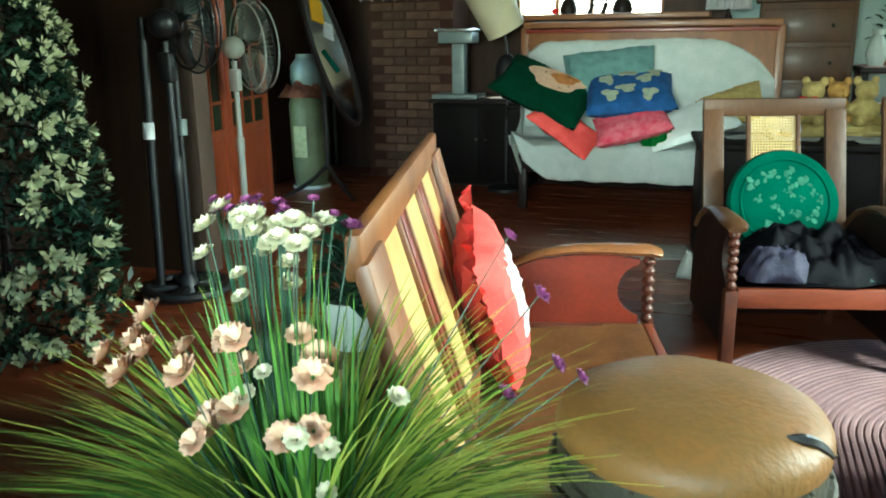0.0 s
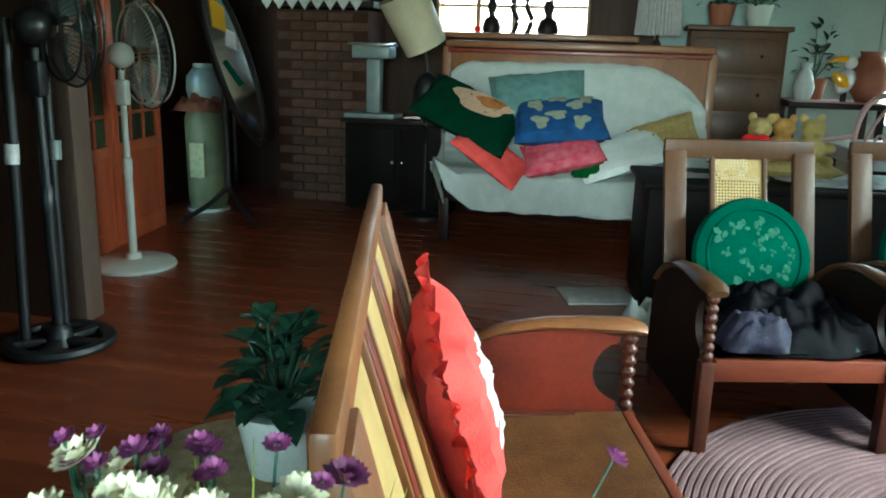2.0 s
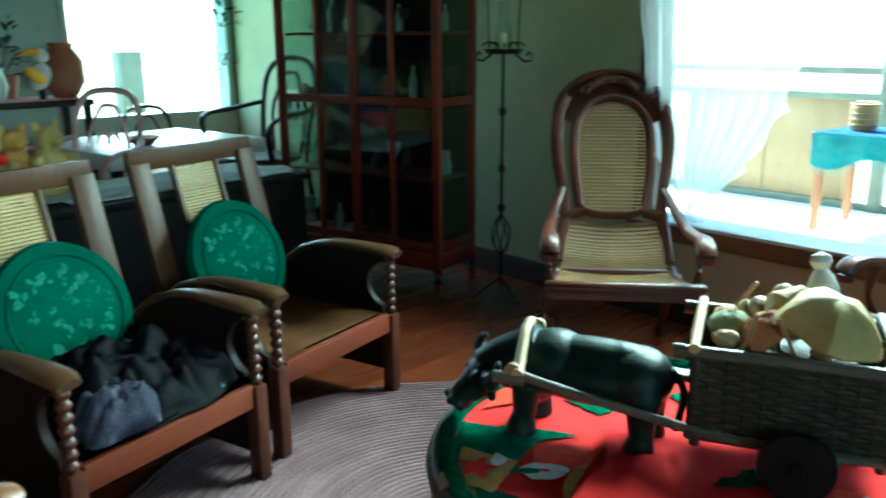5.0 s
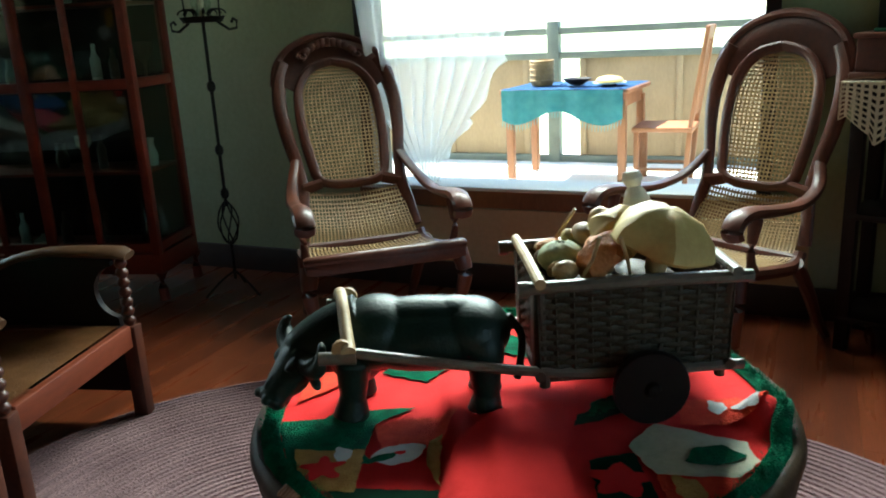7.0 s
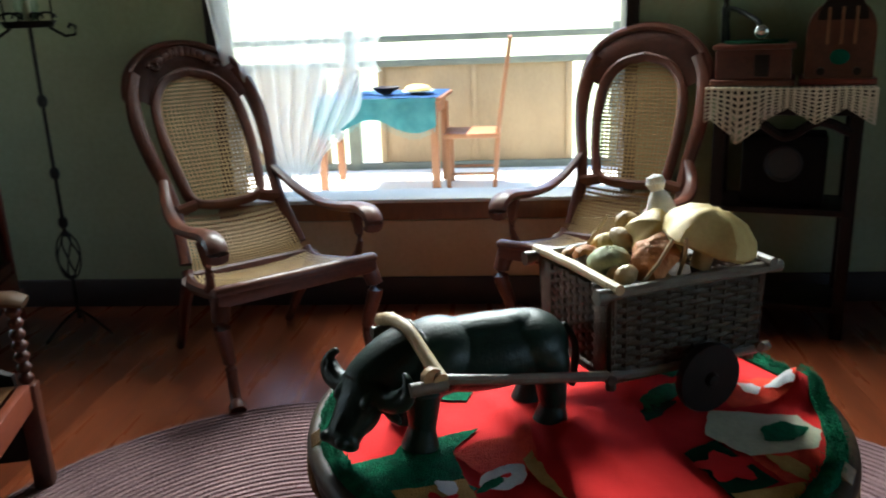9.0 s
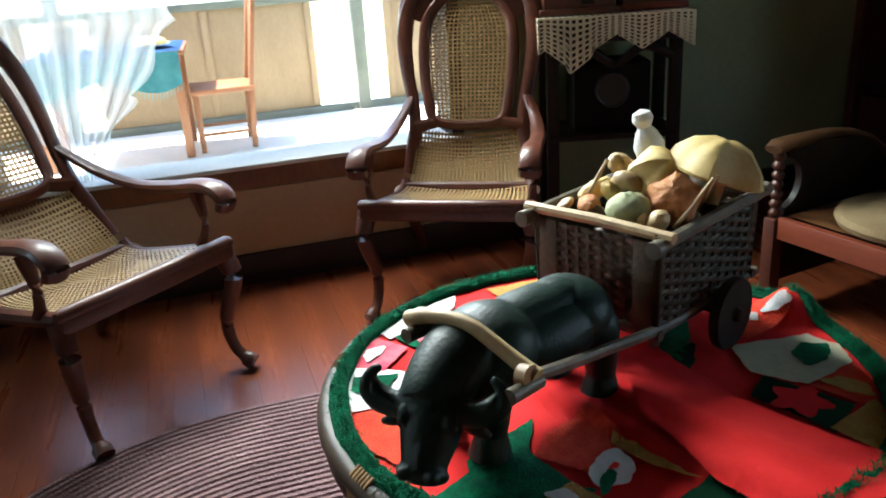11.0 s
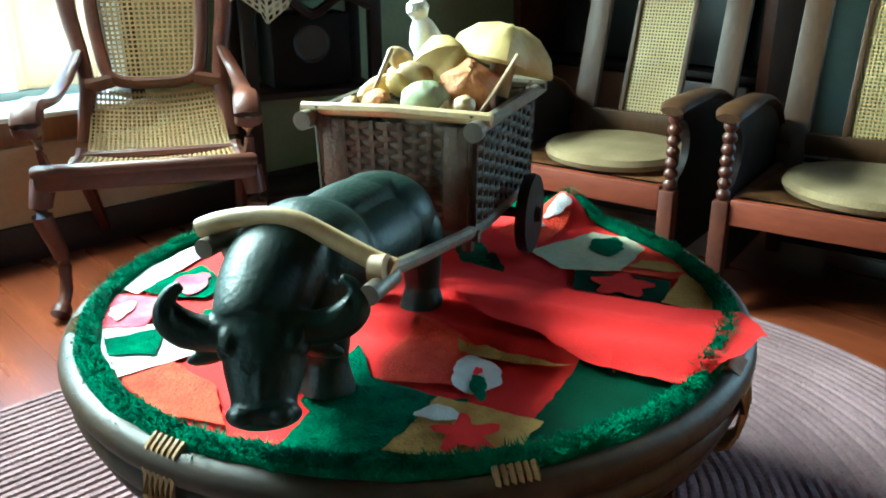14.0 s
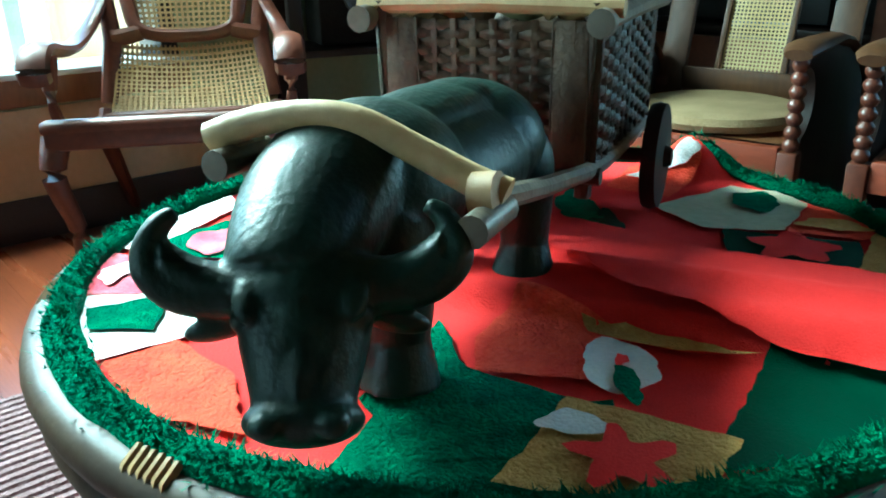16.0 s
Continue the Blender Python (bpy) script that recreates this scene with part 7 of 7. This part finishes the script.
GT = pose(3.20, 1.225, 0, 0, 0, 72)


def corner_table():
    th = thing("corner_table", GT, "dark wooden corner table with a lower shelf", "table")
    part("tabletop", box(bmn(), (0, 0, 0.945), (0.56, 0.32, 0.03), None, 0.006), M["wooddark"], th)
    part("apron", box(bmn(), (0, 0, 0.895), (0.49, 0.26, 0.07), None, 0.004), M["wooddark"], th)
    for sx in (-1, 1):
        for sy in (-1, 1):
            part("leg", bar(bmn(), (sx * 0.235, sy * 0.12, 0), (sx * 0.235, sy * 0.12, 0.86), 0.045, 0.045), M["wooddark"], th)
    part("shelf", box(bmn(), (0, 0, 0.50), (0.50, 0.29, 0.025), None, 0.005), M["wooddark"], th)
    part("arch", tube(bmn(), spline([(-0.22, 0.13, 0.80), (-0.11, 0.135, 0.84), (0.0, 0.135, 0.78), (0.11, 0.135, 0.84), (0.22, 0.13, 0.80)], 5), 0.018, 8), M["wooddark"], th)
    part("shelf", box(bmn(), (0, 0, 0.12), (0.50, 0.29, 0.025), None, 0.005), M["wooddark"], th)


corner_table()
lt = thing("crochet_cloth", GT, "cream crochet cloth with pointed edges over the corner table", "tablecloth")
part("top", sheet(bmn(), lambda u, v: Vector(((u - 0.5) * 0.58, (v - 0.5) * 0.34, 0.963)), 4, 4, 0, (0.58, 0.34)), M["crochet"], lt)


def lace_drop(u, v):
    x = (u - 0.5) * 0.58
    d = 0.07 + 0.06 * abs(((u * 3.0) % 1.0) - 0.5) * 2 + (0.13 * max(0, 1 - abs(u - 0.80) / 0.16))
    return Vector((x, 0.172 + 0.004 * math.sin(u * 30), 0.963 - v * d))


part("drop", sheet(bmn(), lace_drop, 72, 10, 0, (0.58, 0.2)), M["crochet"], lt, sharp=180)
part("drop", sheet(bmn(), lambda u, v: Vector((0.292, (u - 0.5) * 0.34, 0.963 - v * (0.06 + 0.07 * abs(((u * 2.0) % 1.0) - 0.5) * 2))), 40, 8, 0, (0.34, 0.15)), M["crochet"], lt, sharp=180)
part("drop", sheet(bmn(), lambda u, v: Vector((-0.292, (u - 0.5) * 0.34, 0.963 - v * (0.06 + 0.07 * abs(((u * 2.0) % 1.0) - 0.5) * 2))), 40, 8, 0, (0.34, 0.15)), M["crochet"], lt, sharp=180)

gm = thing("gramophone", GT @ pose(0.13, -0.01, 0.966, 0, 0, 0), "old wooden gramophone box with a metal tone arm", "gramophone")
part("case", box(bmn(), (0, 0, 0.07), (0.27, 0.26, 0.13), None, 0.008), M["mahog"], gm)
part("plinth", box(bmn(), (0, 0, 0.012), (0.30, 0.29, 0.024), None, 0.006), M["mahog"], gm)
part("lid", box(bmn(), (0, 0, 0.142), (0.29, 0.28, 0.018), None, 0.005), M["mahog"], gm)
part("turntable", lathe(bmn(), [(0, 0.152), (0.115, 0.152), (0.115, 0.162), (0, 0.162)], 28), M["dgreen"], gm)
part("tone_arm", tube(bmn(), spline([(0.11, -0.10, 0.15), (0.115, -0.105, 0.26), (0.09, -0.06, 0.28), (0.0, 0.03, 0.235), (-0.02, 0.05, 0.20)], 5), 0.010, 8), M["iron"], gm)
part("sound_box", ell(bmn(), (-0.02, 0.055, 0.195), (0.026, 0.012, 0.026)), M["silver"], gm, "shiny round sound box")
part("horn_elbow", tube(bmn(), spline([(0.12, -0.11, 0.15), (0.125, -0.115, 0.32), (0.12, -0.11, 0.42)], 5), 0.016, 8), M["iron"], gm)
part("escutcheon", box(bmn(), (-0.03, 0.132, 0.075), (0.05, 0.006, 0.08), None, 0.002), M["wooddark"], gm)

rd = thing("cathedral_radio", GT @ pose(-0.16, -0.02, 0.966), "arched brown wooden radio with a green dial", "radio")
arch = [(-0.115, 0.0), (0.115, 0.0), (0.115, 0.18)] + [(0.115 * math.cos(a), 0.18 + 0.13 * math.sin(a)) for a in [0.262 * k for k in range(1, 12)]] + [(-0.115, 0.18)]
part("case", prism(bmn(), arch, 0.17, Matrix.Translation((0, 0.085, 0)) @ Matrix.Rotation(radians(90), 4, "X")), M["mahog"], rd)
part("base", box(bmn(), (0, 0, 0.012), (0.26, 0.20, 0.024), None, 0.005), M["woodred"], rd)
part("grille", prism(bmn(), [(x * 0.72, 0.06 + (z - 0.0) * 0.75) for x, z in arch if z > 0.1] , 0.006, Matrix.Translation((0, 0.092, 0.035)) @ Matrix.Rotation(radians(90), 4, "X")), M["wooddark"], rd)
for x in (-0.045, 0.0, 0.045):
    part("grille_bar", box(bmn(), (x, 0.096, 0.21), (0.010, 0.008, 0.13), None, 0.002), M["woodmid"], rd)
part("dial", ell(bmn(), (0, 0.094, 0.10), (0.034, 0.008, 0.028)), M["teal"], rd, "green glass dial")
for x in (-0.06, 0.06):
    part("knob", cyl(bmn(), (x, 0.088, 0.05), (x, 0.11, 0.05), 0.014), M["wooddark"], rd)

# dark box added to fill the open shelf, which holds no loudspeaker
sp = thing("loudspeaker", GT @ pose(0.0, 0.0, 0.514), "added black box with a round face on the corner table's shelf", "loudspeaker")
part("cabinet", box(bmn(), (0, 0, 0.135), (0.30, 0.20, 0.26), None, 0.01), M["ebony"], sp)
part("cone", lathe(bmn(), [(0.0, -0.02), (0.03, -0.015), (0.055, 0.0), (0.065, 0.004), (0.07, 0.0)], 24, Matrix.Translation((0, 0.102, 0.16)) @ Matrix.Rotation(radians(-90), 4, "X")), M["black"], sp)


def dark_cabinet():
    th = thing("tall_cabinet", pose(2.75, -0.40, 0), "tall dark cabinet with open black shelves", "cabinet")
    part("back", box(bmn(), (0, -0.18, 0.95), (1.3, 0.02, 1.86)), M["black"], th)
    for s in (-1, 1):
        part("side", box(bmn(), (s * 0.66, 0, 0.95), (0.05, 0.40, 1.90), None, 0.004), M["mahog"], th)
    for z in (0.06, 0.48, 0.90, 1.30, 1.88):
        part("shelf", box(bmn(), (0, 0, z), (1.27, 0.38, 0.03), None, 0.004), M["wooddark"], th)
    part("screen", box(bmn(), (0, 0.04, 0.69), (0.86, 0.12, 0.37), None, 0.012), M["black"], th)
    part("drawer", box(bmn(), (0, 0.185, 0.27), (1.20, 0.02, 0.36), None, 0.006), M["mahog"], th)


dark_cabinet()
single("wall_paper_sheet", box(bmn(), (0, 0, 0), (0.36, 0.006, 0.30), None, 0.002), M["paper"], pose(1.30, YS + 0.004, 1.05), "pale sheet of paper on the wall", "paper")
lb = thing("low_bench", pose(1.15, 0.0, 0), "low dark bench behind the armchairs", "bench")
part("seat", box(bmn(), (0, 0, 0.32), (1.0, 0.34, 0.04), None, 0.006), M["wooddark"], lb)
for s in (-1, 1):
    part("support", box(bmn(), (s * 0.44, 0, 0.15), (0.05, 0.30, 0.30), None, 0.004), M["wooddark"], lb)
part("board", box(bmn(), (0, 0.14, 0.16), (0.84, 0.02, 0.22), None, 0.003), M["wooddark"], lb)


# ---- flowers on a side table, plant and drum in front of the settee ----
FT = pose(0.06, 0.99, 0)
fs = thing("flower_table", FT, "small wooden table under the grass arrangement", "table")
part("tabletop", box(bmn(), (0, 0, 0.475), (0.46, 0.40, 0.03), None, 0.006), M["wooddark"], fs)
for sx in (-1, 1):
    for sy in (-1, 1):
        part("leg", bar(bmn(), (sx * 0.19, sy * 0.16, 0), (sx * 0.19, sy * 0.16, 0.46), 0.04, 0.04), M["wooddark"], fs)
rn = thing("table_runner", FT, "pale yellow-green woven runner on the flower table", "tablecloth")
part("cloth", sheet(bmn(), lambda u, v: Vector((-0.14 + u * 0.44, (v - 0.5) * 0.38 + 0.0, 0.493 - 0.30 * max(0, u - 0.84) ** 1.5)), 14, 8, 0.003), M["tip"], rn)


def blades(bm, rnd, n, c, r, z0, zt, rmax, w):
    for k in range(n):
        a = rnd.uniform(0, 6.28319)
        el = rnd.uniform(0.12, 1.30)
        ln = rnd.uniform(0.55, 1.0) * rmax
        d = Vector((math.cos(a) * math.cos(el), math.sin(a) * math.cos(el), math.sin(el)))
        p0 = Vector((c[0] + r * math.cos(a) * rnd.random(), c[1] + r * math.sin(a) * rnd.random(), z0))
        side = Vector((-math.sin(a), math.cos(a), 0)) * w * rnd.uniform(0.7, 1.3)
        prev = None
        for q in range(7):
            t = q / 6
            p = p0 + d * ln * t + Vector((math.cos(a) * 0.10 * t * t, math.sin(a) * 0.10 * t * t, -0.50 * ln * t * t * math.cos(el) - 0.03 * t * t))
            s = side * (1 - t * 0.92)
            cur = (bm.verts.new(p - s), bm.verts.new(p + s))
            if prev:
                bm.faces.new((prev[0], prev[1], cur[1], cur[0]))
            prev = cur


def grass_arrangement():
    th = thing("grass_arrangement", FT, "artificial grass tuft with peach, white and purple flowers", "plant")
    rnd = random.Random(17)
    part("pot", lathe(bmn(), [(0, 0.49), (0.10, 0.49), (0.13, 0.56), (0.12, 0.60), (0, 0.59)], 20), M["ceramic"], th, "pale glazed bowl")
    bm = bmn()
    blades(bm, rnd, 760, (0.02, 0.0), 0.06, 0.585, 0.9, 0.45, 0.0048)
    tagged(part("grass", bm, M["blade"], th), kind="stuff")
    bm = bmn()
    blades(bm, rnd, 640, (0.02, 0.0), 0.06, 0.585, 0.9, 0.50, 0.0052)
    tagged(part("pale_grass", bm, M["bladepale"], th), kind="stuff")
    bm = bmn()
    for k in range(130):
        x, y, a = -0.11 + 0.19 * rnd.random(), -0.05 + 0.11 * rnd.random(), rnd.uniform(0, 6.28319)
        p, q = Vector((0.02 + x * 0.3, y * 0.3, 0.585)), Vector((x, y, rnd.uniform(0.80, 1.02)))
        w = Vector((math.cos(a), math.sin(a), 0)) * 0.0030
        m_ = p.lerp(q, 0.55) + Vector((x, y, 0)) * 0.12
        v = [bm.verts.new(p - w), bm.verts.new(p + w), bm.verts.new(m_ + w), bm.verts.new(m_ - w), bm.verts.new(q)]
        bm.faces.new((v[0], v[1], v[2], v[3]))
        bm.faces.new((v[3], v[2], v[4]))
    tagged(part("flower_leaves", bm, M["blade"], th), kind="stuff")

    def bloom(r, layers, mt):
        bm = bmn()
        for l_ in range(layers):
            n_ = 7 + l_
            for q in range(n_):
                a = 6.28319 * q / n_ + l_ * 0.5
                rr = r * (0.45 + 0.55 * (l_ + 1) / layers)
                up = r * (0.75 - 0.6 * l_ / layers)
                d = Vector((math.cos(a), math.sin(a), 0))
                s = Vector((-math.sin(a), math.cos(a), 0)) * rr * 0.34
                o = Vector((0, 0, 0.0))
                v = [bm.verts.new(o + d * rr * 0.15), bm.verts.new(d * rr * 0.7 + s + Vector((0, 0, up * 0.7))), bm.verts.new(d * rr + Vector((0, 0, up * (0.9 + 0.2 * rnd.random())))), bm.verts.new(d * rr * 0.7 - s + Vector((0, 0, up * 0.7)))]
                bm.faces.new(v)
        return mesh_of("flower", bm, M[mt])
    peach = bloom(0.026, 4, "petal")
    white = bloom(0.024, 4, "petalwhite")
    purple = bloom(0.019, 3, "petalpurple")
    spots = []
    for k in range(20):
        spots.append((peach, (-0.06 + 0.30 * (rnd.random() - 0.5), -0.06 + 0.14 * (rnd.random() - 0.5), 0.80 + 0.13 * rnd.random()), 0.85))
    for k in range(7):
        spots.append((white, (0.0 + 0.30 * (rnd.random() - 0.5), -0.04 + 0.16 * (rnd.random() - 0.5), 0.76 + 0.14 * rnd.random()), 0.62))
    for x, y, z in ((0.27, 0.20, 0.92), (0.31, 0.12, 0.86), (0.33, 0.18, 0.82), (0.24, 0.14, 0.80), (0.22, 0.23, 0.99), (0.05, 0.10, 1.02)):
        spots.append((purple, (x, y, z), 0.85))
    for k in range(32):
        spots.append((white, (-0.10 + 0.15 * rnd.random(), -0.02 + 0.06 * rnd.random(), 1.03 + 0.025 * rnd.random() - (0.10 * rnd.random() if k > 20 else 0)), 0.60))
    for k in range(20):
        spots.append((purple, (-0.10 + 0.16 * rnd.random(), 0.02 + 0.035 * rnd.random(), 1.050 + 0.015 * rnd.random()), 0.46))
    for me, p, s in spots:
        st_ = part("stem", tube(bmn(), spline([(0.02 + p[0] * 0.15, p[1] * 0.15, 0.58), (p[0] * 0.6, p[1] * 0.6, 0.58 + (p[2] - 0.58) * 0.55), p], 4), 0.0011, 5), M["leafdark"], th)
        o = new("flower", me)
        o.parent = th
        o.matrix_basis = Matrix.Translation(p) @ Vector((p[0] * 1.2, p[1] * 1.2 - 0.12, 0.28)).to_track_quat("Z", "Y").to_matrix().to_4x4() @ Matrix.Scale(s * rnd.uniform(0.85, 1.2), 4)


grass_arrangement()


def drum():
    th = thing("drum_stool", pose(0.53, 1.20, 0), "round leather-topped drum stool with a worn tan top", "stool")
    R, Z = 0.168, 0.78
    part("body", lathe(bmn(), [(0, 0), (R * 0.86, 0), (R * 0.92, 0.04), (R * 0.98, 0.35), (R * 1.01, Z - 0.07), (R * 1.01, Z - 0.02), (0, Z - 0.02)], 40), M["leatherdark"], th)
    bm = lathe(bmn(), [(R * 1.02, Z - 0.030), (R * 1.03, Z - 0.018), (R * 1.02, Z - 0.006), (R * 0.97, Z + 0.008), (R * 0.8, Z + 0.022), (R * 0.4, Z + 0.030), (0, Z + 0.032)], 48)
    for v in bm.verts:
        v.co.z += 0.004 * wob(v.co * 9, 1, 3)
    part("leather_top", bm, M["leather"], th, "worn tan leather top")
    for z in (Z - 0.075, Z - 0.10):
        part("band", tube(bmn(), [(R * 1.02 * math.cos(6.28319 * k / 48), R * 1.02 * math.sin(6.28319 * k / 48), z + 0.003 * math.sin(k * 2.2)) for k in range(48)], 0.010, 6, closed=True), M["leatherdark"], th)
    for k in range(20):
        a = 6.28319 * k / 20
        part("stud", ell(bmn(), (R * 1.035 * math.cos(a), R * 1.035 * math.sin(a), Z - 0.034), (0.0035, 0.0035, 0.0035), None, 8, 6), M["leatherdark"], th)
    tear = [(R * 0.86, -0.42), (R * 1.01, -0.20)]
    part("tear", tube(bmn(), spline([(R * 0.80 * math.cos(-0.62), R * 0.80 * math.sin(-0.62), Z + 0.020), (R * 0.93 * math.cos(-0.45), R * 0.93 * math.sin(-0.45), Z + 0.012), (R * 1.03 * math.cos(-0.30), R * 1.03 * math.sin(-0.30), Z - 0.012)], 5), [0.002, 0.004, 0.006, 0.008, 0.008, 0.008, 0.008, 0.007, 0.006, 0.004, 0.002], 6), M["black"], th, "dark split in the leather")


drum()
ps_ = thing("plant_stand", pose(-0.44, 2.02, 0), "small wooden stand with a lace cloth behind the settee", "table")
part("tabletop", lathe(bmn(), [(0, 0.43), (0.20, 0.43), (0.20, 0.455), (0, 0.455)], 28), M["wooddark"], ps_)
for k in range(3):
    a = 2.0944 * k
    part("leg", bar(bmn(), (0.15 * math.cos(a), 0.15 * math.sin(a), 0), (0.13 * math.cos(a), 0.13 * math.sin(a), 0.43), 0.03, 0.03), M["wooddark"], ps_)
part("lace_cloth", lathe(bmn(), [(0, 0.460), (0.205, 0.459), (0.213, 0.44), (0.215, 0.41)], 28), M["strawmat"], ps_, "coarse straw-coloured lace cloth")
leafy("potted_plant", pose(-0.35, 2.02, 0.462) @ Matrix.Scale(0.9, 4), 130, 0.10, 0.24, "dark green leafy plant in a pale pot", "leafdark", M["ceramic"], (0.055, 0.085), seed=14)


# ---- floor planks ----
def floor_planks():
    rnd = random.Random(7)
    y, meshes = YS, {}
    while y < YN:
        w = 0.165
        x = XW
        while x < XE:
            ln = min(rnd.choice((1.6, 2.2, 2.8)), XE - x)
            key = round(ln, 2)
            if key not in meshes:
                meshes[key] = mesh_of("plank", box(bmn(), (0, 0, -0.0115), (ln - 0.0006, w - 0.0006, 0.023)), M["floor"])
            ob = new("plank", meshes[key])
            ob.parent = floor
            ob.matrix_basis = Matrix.Translation((x + ln / 2, y + w / 2, rnd.uniform(-0.0001, 0.0001)))
            x += ln
        y += w


floor_planks()
